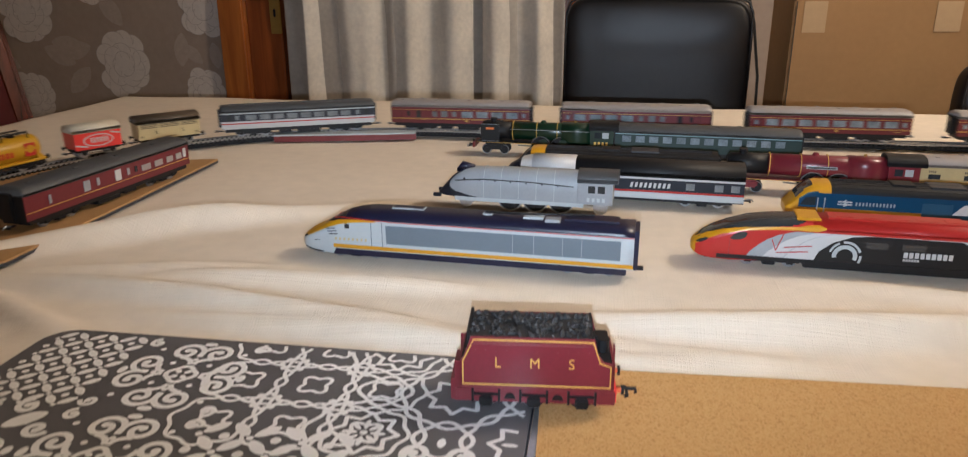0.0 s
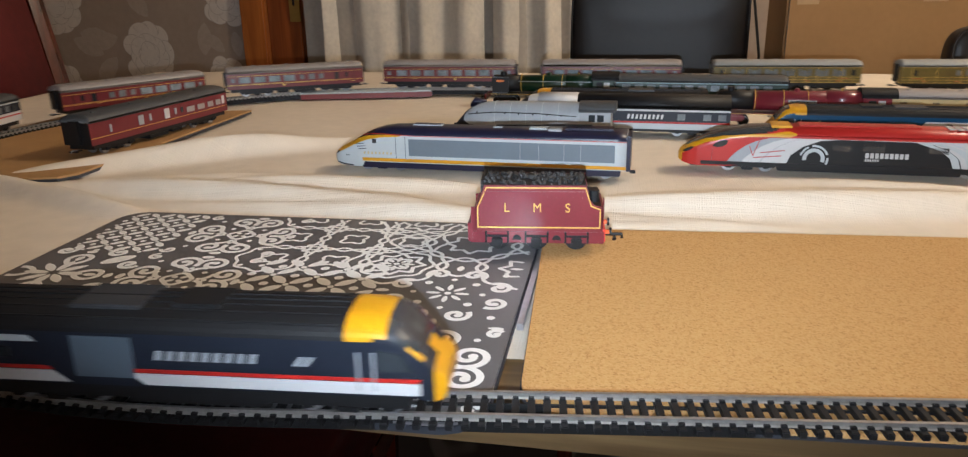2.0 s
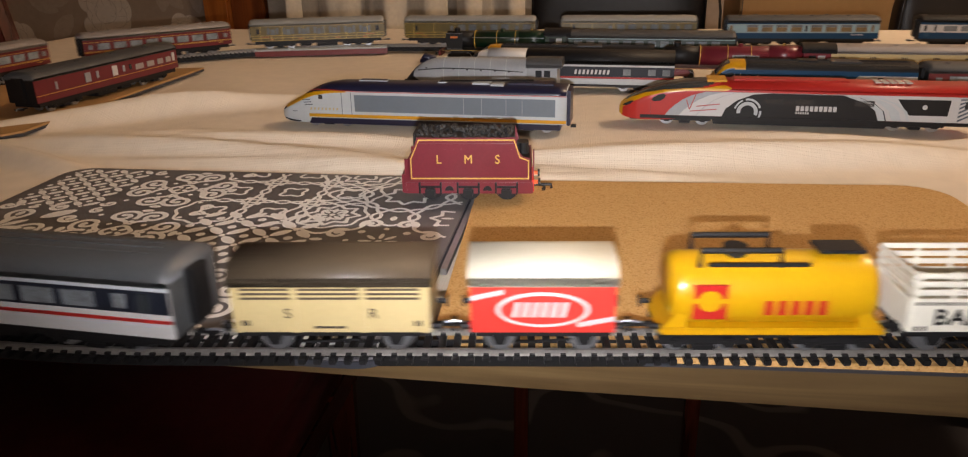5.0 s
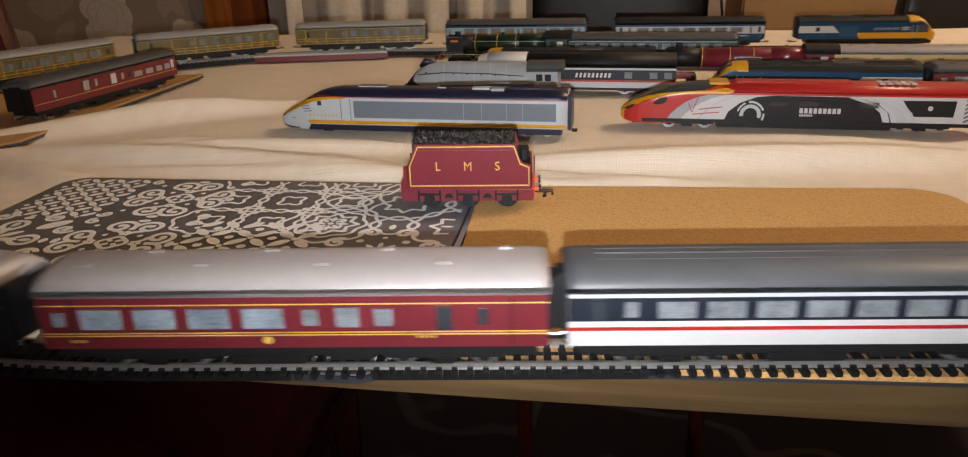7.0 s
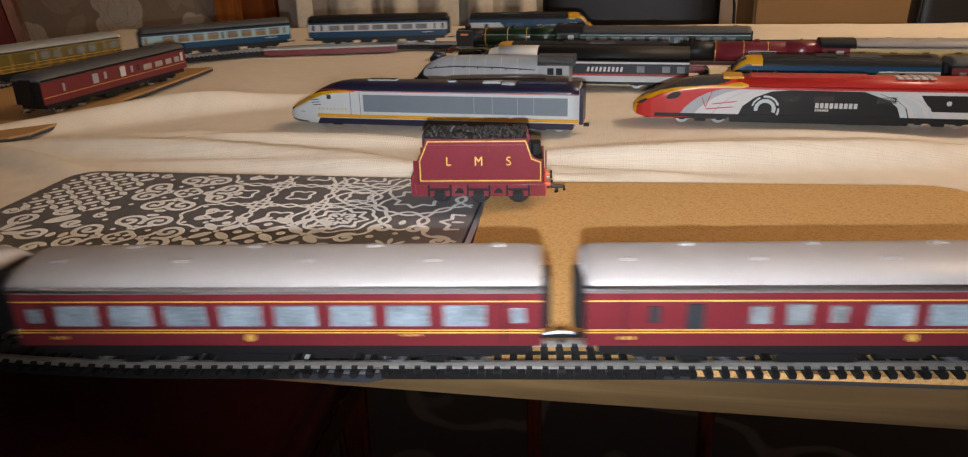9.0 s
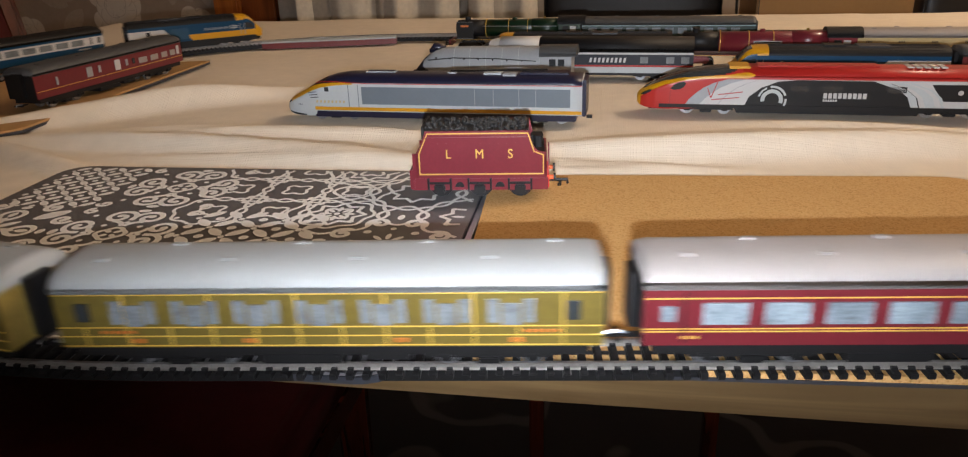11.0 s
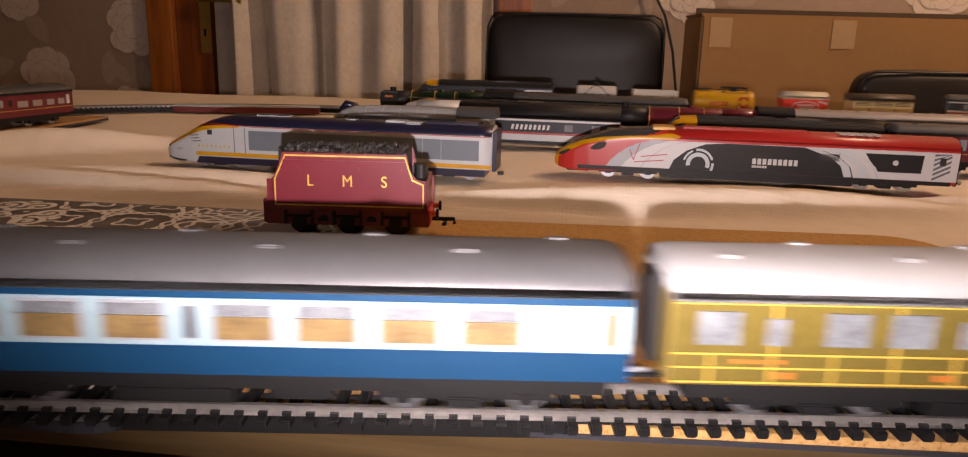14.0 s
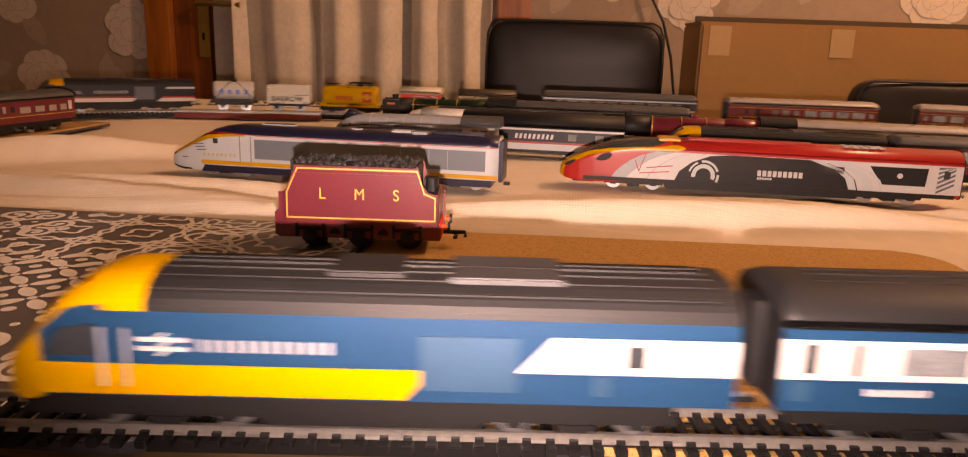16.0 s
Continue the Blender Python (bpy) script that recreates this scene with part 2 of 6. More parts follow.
def box(x0, x1, y0, y1, z0, z1, bevel=0.0, bm=None):
    bm2 = bmesh.new()
    bmesh.ops.create_cube(bm2, size=1, matrix=Matrix.Translation(((x0 + x1) / 2, (y0 + y1) / 2, (z0 + z1) / 2)) @ Matrix.Diagonal((abs(x1 - x0), abs(y1 - y0), abs(z1 - z0), 1)))
    if bevel:
        bmesh.ops.bevel(bm2, geom=bm2.edges[:], offset=bevel, segments=2, affect="EDGES")
    if bm is None:
        return bm2
    return join(bm, bm2)


def join(bm, other):
    me = bpy.data.meshes.new("tmp")
    other.to_mesh(me)
    other.free()
    bm.from_mesh(me)
    bpy.data.meshes.remove(me)
    return bm


def tube(p, q, r, n=12, r2=None, bm=None):
    """A capped cylinder or cone from p to q."""
    bm = bm or bmesh.new()
    p, q = Vector(p), Vector(q)
    rot = (q - p).to_track_quat("Z", "Y").to_matrix().to_4x4()
    bmesh.ops.create_cone(bm, cap_ends=True, segments=n, radius1=r, radius2=r if r2 is None else r2, depth=(q - p).length, matrix=Matrix.Translation((p + q) / 2) @ rot)
    return bm


def pipe(points, r, n=8):
    """A bent round bar along points."""
    bm = bmesh.new()
    pts = [Vector(p) for p in points]
    rings = []
    for i, p in enumerate(pts):
        d = (pts[min(i + 1, len(pts) - 1)] - pts[max(i - 1, 0)]).normalized()
        rot = d.to_track_quat("Z", "Y").to_matrix()
        rings.append([bm.verts.new(p + rot @ Vector((r * math.cos(a), r * math.sin(a), 0))) for a in [2 * math.pi * k / n for k in range(n)]])
    for a, b in zip(rings, rings[1:]):
        for k in range(n):
            bm.faces.new((a[k], a[(k + 1) % n], b[(k + 1) % n], b[k]))
    bm.faces.new(rings[0][::-1])
    bm.faces.new(rings[-1])
    return bm


def loft(stations, pick=None):
    """A closed skin over sections [(x, [(y, z), ...]), ...] of one count; pick(centre) gives the material index of a face."""
    bm = bmesh.new()
    rings = [[bm.verts.new((x, y, z)) for y, z in sec] for x, sec in stations]
    n = len(rings[0])
    for a, b in zip(rings, rings[1:]):
        for k in range(n):
            f = bm.faces.new((a[k], a[(k + 1) % n], b[(k + 1) % n], b[k]))
            if pick:
                f.material_index = pick(f.calc_center_median())
    for ring in (rings[0][::-1], rings[-1]):
        f = bm.faces.new(ring)
        if pick:
            f.material_index = pick(f.calc_center_median())
    return bm


def prism(poly, y0, y1):
    """A flat plate whose outline (x, z) is poly, from y0 to y1."""
    bm = bmesh.new()
    a = [bm.verts.new((x, y0, z)) for x, z in poly]
    b = [bm.verts.new((x, y1, z)) for x, z in poly]
    n = len(poly)
    bm.faces.new(a)
    bm.faces.new(b[::-1])
    for k in range(n):
        bm.faces.new((a[k], b[k], b[(k + 1) % n], a[(k + 1) % n]))
    return bm


def slab(poly, z0, z1):
    """A flat plate whose outline (x, y) is poly, from z0 to z1."""
    bm = bmesh.new()
    a = [bm.verts.new((x, y, z0)) for x, y in poly]
    b = [bm.verts.new((x, y, z1)) for x, y in poly]
    n = len(poly)
    bm.faces.new(a[::-1])
    bm.faces.new(b)
    for k in range(n):
        bm.faces.new((a[k], a[(k + 1) % n], b[(k + 1) % n], b[k]))
    return bm


def rounded(x0, x1, y0, y1, r, n=6, corners=(1, 1, 1, 1)):
    pts = []
    for (cx, cy, a0), on in zip(((x0 + r, y0 + r, 180), (x1 - r, y0 + r, 270), (x1 - r, y1 - r, 0), (x0 + r, y1 - r, 90)), corners):
        if on:
            pts += [(cx + r * math.cos(radians(a0 + 90 * k / n)), cy + r * math.sin(radians(a0 + 90 * k / n))) for k in range(n + 1)]
        else:
            pts.append((x0 if cx < (x0 + x1) / 2 else x1, y0 if cy < (y0 + y1) / 2 else y1))
    return pts


def arc(cx, cz, r0, r1, a0, a1, n=14):
    """The outline of a ring's sector, degrees."""
    aa = [radians(a0 + (a1 - a0) * k / n) for k in range(n + 1)]
    return [(cx + r1 * math.cos(a), cz + r1 * math.sin(a)) for a in aa] + [(cx + r0 * math.cos(a), cz + r0 * math.sin(a)) for a in reversed(aa)]


def text_mesh(words, size):
    cu = bpy.data.curves.new("lettering", "FONT")
    cu.body, cu.size, cu.extrude, cu.align_x, cu.align_y = words, size, 0.00012, "CENTER", "CENTER"
    cu.offset, cu.space_character = (0.0 if len(words) == 1 else size * 0.022), 1.12
    ob = bpy.data.objects.new("lettering", cu)
    scene.collection.objects.link(ob)
    me = bpy.data.meshes.new_from_object(ob.evaluated_get(bpy.context.evaluated_depsgraph_get()))
    bpy.data.objects.remove(ob)
    return me


# ---- room ----
FLOOR, TOPZ, WALL, CEIL = -0.75, -0.003, 1.92, 1.75


def plain(name, x0, x1, y0, y1, z0, z1, material, label, category):
    return tagged(link(name, box(x0, x1, y0, y1, z0, z1), material), label, category, kind="structure")


plain("floor", -3.0, 3.2, -2.6, 2.1, FLOOR - 0.1, FLOOR, "carpet", "dark carpet with pale swirls", "floor")
tagged(link("ceiling", box(-3.0, 3.2, -2.6, 2.1, CEIL, CEIL + 0.1), "ceiling"), "white painted ceiling", "ceiling", kind="structure")
plain("wall_back_left", -3.0, -1.03, WALL, WALL + 0.1, FLOOR, CEIL, "wallpaper", "taupe wallpapered wall with pale flowers", "wall")
plain("wall_back_right", 0.16, 3.2, WALL, WALL + 0.1, FLOOR, CEIL, "wallpaper", "taupe wallpapered wall with pale flowers", "wall")
plain("wall_back_over", -1.03, 0.16, WALL, WALL + 0.1, 1.35, CEIL, "wallpaper", "taupe wallpapered wall over a glazed door", "wall")
plain("wall_left", -3.1, -3.0, -2.6, 2.1, FLOOR, CEIL, "wallpaper", "taupe wallpapered wall", "wall")
plain("wall_right", 3.2, 3.3, -2.6, 2.1, FLOOR, CEIL, "wallpaper", "taupe wallpapered wall", "wall")
plain("wall_front", -3.0, 3.2, -2.7, -2.6, FLOOR, CEIL, "wallpaper", "taupe wallpapered wall", "wall")


def ribbon(bm, pts, w, z, closed=False):
    """A flat band along pts in the plane z."""
    P = [Vector((p[0], p[1], 0)) for p in pts]
    n = len(P)
    lo, hi = [], []
    for i, p in enumerate(P):
        a, b = (P[i - 1], P[(i + 1) % n]) if closed else (P[max(i - 1, 0)], P[min(i + 1, n - 1)])
        d = (b - a).normalized()
        o = Vector((-d.y, d.x, 0)) * w / 2
        lo.append(bm.verts.new((p.x - o.x, p.y - o.y, z)))
        hi.append(bm.verts.new((p.x + o.x, p.y + o.y, z)))
    for i in range(n if closed else n - 1):
        j = (i + 1) % n
        bm.faces.new((lo[i], lo[j], hi[j], hi[i]))


def blob(bm, x, y, a, b, turn, z, n=10, power=1.0):
    """A flat leaf or dot."""
    vs = []
    for k in range(n):
        t = 2 * math.pi * k / n
        u, v = a * math.cos(t), b * math.sin(t) * abs(math.sin(t)) ** (power - 1)
        vs.append(bm.verts.new((x + u * math.cos(turn) - v * math.sin(turn), y + u * math.sin(turn) + v * math.cos(turn), z)))
    bm.faces.new(vs)


def wall_flower(cx, cz, r, seed):
    """One printed peony on the back wall: overlapping petal blobs with a grey eye, and faint leaves."""
    rnd = random.Random(seed)
    th = empty("wallpaper_flower", "pale peony printed on the taupe wallpaper", "wallpaper flower", "wallpaper flowers", kind="structure")
    up = Matrix.Translation((cx, WALL - 0.0012, cz)) @ Matrix.Rotation(radians(90), 4, "X")
    petals, lines, leaves = bmesh.new(), bmesh.new(), bmesh.new()
    layer = 0
    for count, dist, size in ((9, 0.66, 0.36), (7, 0.4, 0.32), (5, 0.17, 0.24)):
        turn = rnd.uniform(0, 6)
        for k in range(count):
            a = turn + 2 * math.pi * k / count + rnd.uniform(-0.22, 0.22)
            d = r * dist * rnd.uniform(0.85, 1.12)
            px, pz, ra, rb_ = d * math.cos(a), d * math.sin(a) * 1.1, r * size * rnd.uniform(0.85, 1.1), r * size * rnd.uniform(0.95, 1.2)
            layer += 1
            blob(petals, px, pz, ra, rb_, a, 0.00016 * layer, 16)
            outline = [(px + ra * math.cos(q) * math.cos(a) - rb_ * math.sin(q) * math.sin(a), pz + ra * math.cos(q) * math.sin(a) + rb_ * math.sin(q) * math.cos(a)) for q in [-1.7 + 0.26 * j for j in range(14)]]
            ribbon(lines, outline, 0.0016, 0.00016 * layer + 0.00008)
            ribbon(lines, [(px + f * ra * math.cos(a + 0.3), pz + f * ra * math.sin(a + 0.3)) for f in (0.1, 0.5, 0.85)], 0.001, 0.00016 * layer + 0.00008)
    for k in range(3):
        a = rnd.uniform(0, 6.28)
        blob(leaves, 1.75 * r * math.cos(a), 1.75 * r * math.sin(a), r * 0.6, r * 0.3, a + 0.5, 0.0003 + 0.0001 * k - 0.00002 * seed, 12, 1.6)
    for nm, bm, mt in (("petals", petals, "flower"), ("petal_line", lines, "flower_line"), ("leaf", leaves, "leaf_print")):
        bm.transform(up)
        bmesh.ops.recalc_face_normals(bm, faces=bm.faces)
        link(nm, bm, mt, th)


for i, (x, z, r) in enumerate(((-1.72, 0.12, 0.1), (-1.39, -0.05, 0.1), (-1.09, 0.13, 0.09), (-1.47, 0.24, 0.09), (-1.11, -0.13, 0.07), (-1.74, -0.16, 0.08), (-2.05, 0.0, 0.1), (-1.25, 0.4, 0.1),
                               (0.4, 0.36, 0.1), (0.62, 0.27, 0.09), (1.1, 0.42, 0.1), (1.3, 0.3, 0.1), (1.8, 0.4, 0.1))):
    wall_flower(x, z, r, i)

# glazed door with a voile curtain, in a varnished pine frame
frame_l = tagged(link("door_frame_left", box(-1.03, -0.945, WALL - 0.03, WALL + 0.08, FLOOR, 1.35, 0.006), "pine"), "varnished pine door jamb with knots", "door frame", kind="structure")
tagged(link("door_frame_right", box(0.06, 0.16, WALL - 0.03, WALL + 0.08, FLOOR, 1.35, 0.006), "pine"), "varnished pine door jamb", "door frame", kind="structure")
tagged(link("door_frame_top", box(-0.945, 0.06, WALL - 0.03, WALL + 0.08, 1.27, 1.35, 0.006), "pine"), "varnished pine door head", "door frame", kind="structure")
door = empty("door_1", "varnished pine door with a brass lock, behind a voile curtain", "door", kind="structure")
part("door_stile", box(-0.943, -0.83, WALL - 0.01, WALL + 0.03, FLOOR, 1.27, 0.004), "pine_dark", door)
part("door_panel", box(-0.83, 0.058, WALL + 0.02, WALL + 0.04, FLOOR, 1.27), "pine_dark", door)
lock = part("lock_plate", box(-0.862, -0.828, WALL - 0.02, WALL - 0.01, 0.055, 0.27, 0.002), "brass", door, "aged brass lock plate")
part("keyhole", box(-0.849, -0.842, WALL - 0.0215, WALL - 0.0195, 0.105, 0.13, 0.002), "black", lock)
part("lever_handle", pipe([(-0.845, WALL - 0.02, 0.215), (-0.845, WALL - 0.055, 0.215), (-0.8, WALL - 0.06, 0.215), (-0.71, WALL - 0.058, 0.212)], 0.008), "brass", lock)


def curtain():
    th = empty("voile_curtain", "cream crushed voile curtain hanging in folds over the door", "curtain")
    # the second sheet is the darker voile, standing in for shade in the folds
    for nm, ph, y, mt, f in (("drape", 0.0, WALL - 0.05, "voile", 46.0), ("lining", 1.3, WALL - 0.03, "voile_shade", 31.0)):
        bm = bmesh.new()
        nx, nz = 200, 24
        x0, x1 = (-0.80, 0.045) if nm == "drape" else (-0.815, 0.05)
        grid = []
        for i in range(nx + 1):
            x = x0 + (x1 - x0) * i / nx
            col = []
            for j in range(nz + 1):
                z = FLOOR + 0.02 + (1.25 - FLOOR) * j / nz
                d = 0.017 * math.sin(f * x + ph + 1.6 * math.sin(5.3 * x + ph) + 0.35 * noise.noise((x * 4, z * 1.5, 1))) + 0.004 * math.sin(71 * x + 2 * math.sin(13 * x)) + 0.004 * noise.noise((x * 25, z * 6, ph))
                # the drape parts in a few places, where the darker copy paints in shade
                col.append(bm.verts.new((x + 0.004 * noise.noise((x * 9, z * 3, 2)), y + d, z)))
            grid.append(col)
        for i in range(nx):
            xm = x0 + (x1 - x0) * (i + 0.5) / nx
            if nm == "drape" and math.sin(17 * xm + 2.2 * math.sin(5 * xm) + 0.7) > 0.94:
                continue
            for j in range(nz):
                bm.faces.new((grid[i][j], grid[i + 1][j], grid[i + 1][j + 1], grid[i][j + 1]))
        ob = part(nm, bm, mt, th, smooth=True)
        sol = ob.modifiers.new("thickness", "SOLIDIFY")
        sol.thickness = 0.0012


curtain()
pend = empty("ceiling_lamp", "ceiling pendant lamp with a glowing glass globe", "lamp")
part("cord", tube((LAMP_AT[0], LAMP_AT[1], CEIL), (LAMP_AT[0], LAMP_AT[1], LAMP_AT[2] + 0.12), 0.004), "white", pend)
part("cap", tube((LAMP_AT[0], LAMP_AT[1], LAMP_AT[2] + 0.1), (LAMP_AT[0], LAMP_AT[1], LAMP_AT[2] + 0.14), 0.05, 16, 0.02), "brass", pend)

# ---- table ----
table = empty("dining_table", "oak dining table with a light wooden edge", "table")
TX0, TX1, TY0, TY1 = -0.78, 1.15, -0.212, 1.0
top = slab([(TX0, TY0 + 0.021), (0.0, TY0 + 0.012), (0.2, TY0 + 0.008), (TX1, TY0 - 0.003), (TX1, TY1), (TX0, TY1)], TOPZ - 0.026, TOPZ)
bmesh.ops.bevel(top, geom=top.edges[:], offset=0.0025, segments=2, affect="EDGES")
part("tabletop", top, "oak", table)
part("apron", box(TX0 + 0.1, TX1 - 0.1, TY0 + 0.16, TY0 + 0.185, TOPZ - 0.09, TOPZ - 0.026), "oak", table)
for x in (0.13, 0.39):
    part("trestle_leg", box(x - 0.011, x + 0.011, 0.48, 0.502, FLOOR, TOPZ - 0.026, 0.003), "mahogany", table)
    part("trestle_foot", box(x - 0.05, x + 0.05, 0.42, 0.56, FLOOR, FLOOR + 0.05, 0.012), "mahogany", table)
for x in (TX0 + 0.12, TX1 - 0.12):
    for y in (TY0 + 0.16, TY1 - 0.12):
        part("leg", box(x - 0.035, x + 0.035, y - 0.035, y + 0.035, FLOOR, TOPZ - 0.026, 0.004), "oak", table)


def fold(x, y):
    """The cloth's height: broad swells, ridges between the mats and the trains, fine puckers."""
    z = 0.0022 * noise.noise((x * 6, y * 6, 0.3)) - 0.0016 + 0.0007 * noise.noise((x * 19, y * 19, 4))
    def ridge(cx, cy, a, w, length, h):
        dx, dy = x - cx, y - cy
        u, v = dx * math.cos(a) + dy * math.sin(a), -dx * math.sin(a) + dy * math.cos(a)
        v += 0.012 * math.sin(u * 9 + cx * 7)
        return h * math.exp(-((v / w) ** 2)) * math.exp(-((u / length) ** 4))
    z += ridge(-0.12, 0.075, -0.04, 0.011, 0.22, 0.015) + ridge(0.34, 0.105, 0.04, 0.016, 0.2, 0.017) + ridge(-0.27, 0.2, 0.62, 0.014, 0.15, 0.016)
    z += ridge(0.6, 0.07, -0.9, 0.008, 0.12, 0.008) + ridge(-0.15, 0.28, 0.55, 0.018, 0.15, 0.008) + ridge(0.05, 0.05, 0.02, 0.007, 0.2, 0.009) + ridge(-0.32, 0.06, -0.35, 0.011, 0.14, 0.013)
    z += ridge(-0.05, 0.13, 0.12, 0.009, 0.12, 0.01) + ridge(0.2, 0.07, -0.1, 0.007, 0.1, 0.006) + ridge(0.48, 0.16, -0.3, 0.011, 0.12, 0.007) + ridge(-0.2, 0.13, 0.2, 0.008, 0.12, 0.006)
    return max(z, -0.0026)


def tablecloth():
    bm = bmesh.new()
    nx, ny = 260, 190
    x0, x1, y0, y1 = TX0 - 0.01, TX1 + 0.01, -0.17, TY1 + 0.01
    g = [[bm.verts.new((x0 + (x1 - x0) * i / nx, y0 + (y1 - y0) * j / ny, fold(x0 + (x1 - x0) * i / nx, y0 + (y1 - y0) * j / ny))) for j in range(ny + 1)] for i in range(nx + 1)]
    # the hem hangs down at the back and the two ends
    for i in range(nx):
        for j in range(ny):
            bm.faces.new((g[i][j], g[i + 1][j], g[i + 1][j + 1], g[i][j + 1]))
    edges = [[g[0][j] for j in range(ny, -1, -1)], [g[nx][j] for j in range(ny + 1)], [g[i][ny] for i in range(nx, -1, -1)]]
    for k, row in enumerate(edges):
        low = [bm.verts.new((v.co.x + (-0.01, 0.01, 0)[k], v.co.y + (0, 0, 0.01)[k], -0.16)) for v in row]
        for a, b, c, d in zip(row, row[1:], low[1:], low):
            bm.faces.new((a, b, c, d))
    ob = tagged(link("tablecloth", bm, "cloth", smooth=True), "cream slub linen tablecloth, creased, over the table", "tablecloth")
    ob.location.z = 0.0


tablecloth()

MATZ = 0.005
MX0, MX1, MY0, MY1 = -0.187, 0.1375, -0.242, 0.0185


def placemat():
    th = empty("patterned_mat", "dark grey placemat with white patchwork tile pattern", "placemat")
    part("board", slab(rounded(MX0, MX1, MY0, MY1, 0.02), 0.0012, MATZ), "mat_grey", th)
    part("edge", slab(rounded(MX0 - 0.0008, MX1 + 0.0008, MY0 - 0.0008, MY1 + 0.0008, 0.02), 0.0006, MATZ - 0.0012), "board_edge", th)
    bm = bmesh.new()
    z = MATZ + 0.0002
    T = 0.0838
    tau = 2 * math.pi
    inside = lambda x, y: MX0 + 0.003 < x < MX1 - 0.003 and MY0 + 0.003 < y < MY1 - 0.003 and not (x < MX0 + 0.018 and y > MY1 - 0.018 and (x - MX0 - 0.018) ** 2 + (y - MY1 + 0.018) ** 2 > 0.015 ** 2)

    # each stroke lies a hair above the one before
    strokes = itertools.count()
    height = lambda: z + 0.0000012 * (next(strokes) % 250)

    def rb(pts, w):
        run, lift = [], height()
        for p in pts + [(9, 9)]:
            if inside(*p):
                run.append(p)
            else:
                if len(run) > 1:
                    ribbon(bm, run, w * 1.12, lift)
                run = []

    def bl(x, y, a, b, turn=0.0, power=1.0):
        if inside(x - a, y) and inside(x + a, y) and inside(x, y - a) and inside(x, y + a):
            blob(bm, x, y, a * 1.04, b * 1.06, turn, height(), 12, power)

    def closed(x, y, r, wave, lobes, w, turn=0.0, n=64):
        rb([(x + r * (1 + wave * math.cos(lobes * t)) * math.cos(t + turn), y + r * (1 + wave * math.cos(lobes * t)) * math.sin(t + turn)) for t in [tau * q / n for q in range(n + 1)]], w)

    def star(x, y, r, points, inner, w, turn=0.0):
        P = [(x + (r if k % 2 == 0 else r * inner) * math.cos(turn + math.pi * k / points), y + (r if k % 2 == 0 else r * inner) * math.sin(turn + math.pi * k / points)) for k in range(2 * points + 1)]
        for q, e in zip(P, P[1:]):
            rb([(q[0] + (e[0] - q[0]) * f, q[1] + (e[1] - q[1]) * f) for f in (-0.06, 0.5, 1.06)], w)

    def spiral(x, y, r, a, hand, w=0.0033, turns=8.6):
        P = [(x + r * (1 - 0.8 * t / 30) * math.cos(a + hand * turns * t / 30), y + r * (1 - 0.8 * t / 30) * math.sin(a + hand * turns * t / 30)) for t in range(31)]
        rb(P, w)
        bl(P[-1][0], P[-1][1], w * 0.75, w * 0.75)

    def lattice(k):
        def f(ox, oy):
            c = T / k
            for i in range(k):
                for j in range(k):
                    bl(ox + c * (i + 0.5), oy + c * (j + 0.5), c * 0.52, c * 0.24, 0.785 if (i + j) % 2 else -0.785, 1.3)
                    bl(ox + c * i, oy + c * j, c * (0.14 if (i + j) % 2 else 0.2), c * (0.14 if (i + j) % 2 else 0.2))
        return f

    def scrolls(ox, oy):
        cx, cy = ox + T / 2, oy + T / 2
        closed(cx, cy, T * 0.1, 0.1, 4, 0.0028)
        for k in range(4):
            a = k * math.pi / 2
            bl(cx + T * 0.05 * math.cos(a + 0.785), cy + T * 0.05 * math.sin(a + 0.785), 0.0024, 0.0017, a + 0.785)
            for hand in (1, -1):
                b = a + 0.785 + hand * 0.42
                spiral(cx + T * 0.335 * math.cos(b), cy + T * 0.335 * math.sin(b), T * 0.128, b + 2.4 * hand, -hand)
                rb([(cx + T * (0.14 + 0.12 * f) * math.cos(a + hand * (0.1 + 0.4 * f * f)), cy + T * (0.14 + 0.12 * f) * math.sin(a + hand * (0.1 + 0.4 * f * f))) for f in [q / 8 for q in range(9)]], 0.003)
            spiral(cx + T * 0.59 * math.cos(a + 0.785), cy + T * 0.59 * math.sin(a + 0.785), T * 0.062, a, 1, 0.0026, 6.6)
            bl(cx + T * 0.45 * math.cos(a), cy + T * 0.45 * math.sin(a), 0.0042, 0.0024, a + 1.57)
            bl(cx + T * 0.21 * math.cos(a), cy + T * 0.21 * math.sin(a), 0.0018, 0.0018)
            bl(cx + T * 0.46 * math.cos(a + 0.785), cy + T * 0.46 * math.sin(a + 0.785), 0.0018, 0.0018)
            bl(cx + T * 0.2 * math.cos(a + 0.785), cy + T * 0.2 * math.sin(a + 0.785), 0.0018, 0.0018)

    def interlace(ox, oy):
        for i in range(3):
            for j in range(3):
                closed(ox + T * i / 2, oy + T * j / 2, T * 0.27, 0.06, 8, 0.0021)
                closed(ox + T * i / 2, oy + T * j / 2, T * 0.1, 0.22, 4, 0.0021, 0.785)
        for i in range(2):
            for j in range(2):
                cx, cy = ox + T * (0.25 + 0.5 * i), oy + T * (0.25 + 0.5 * j)
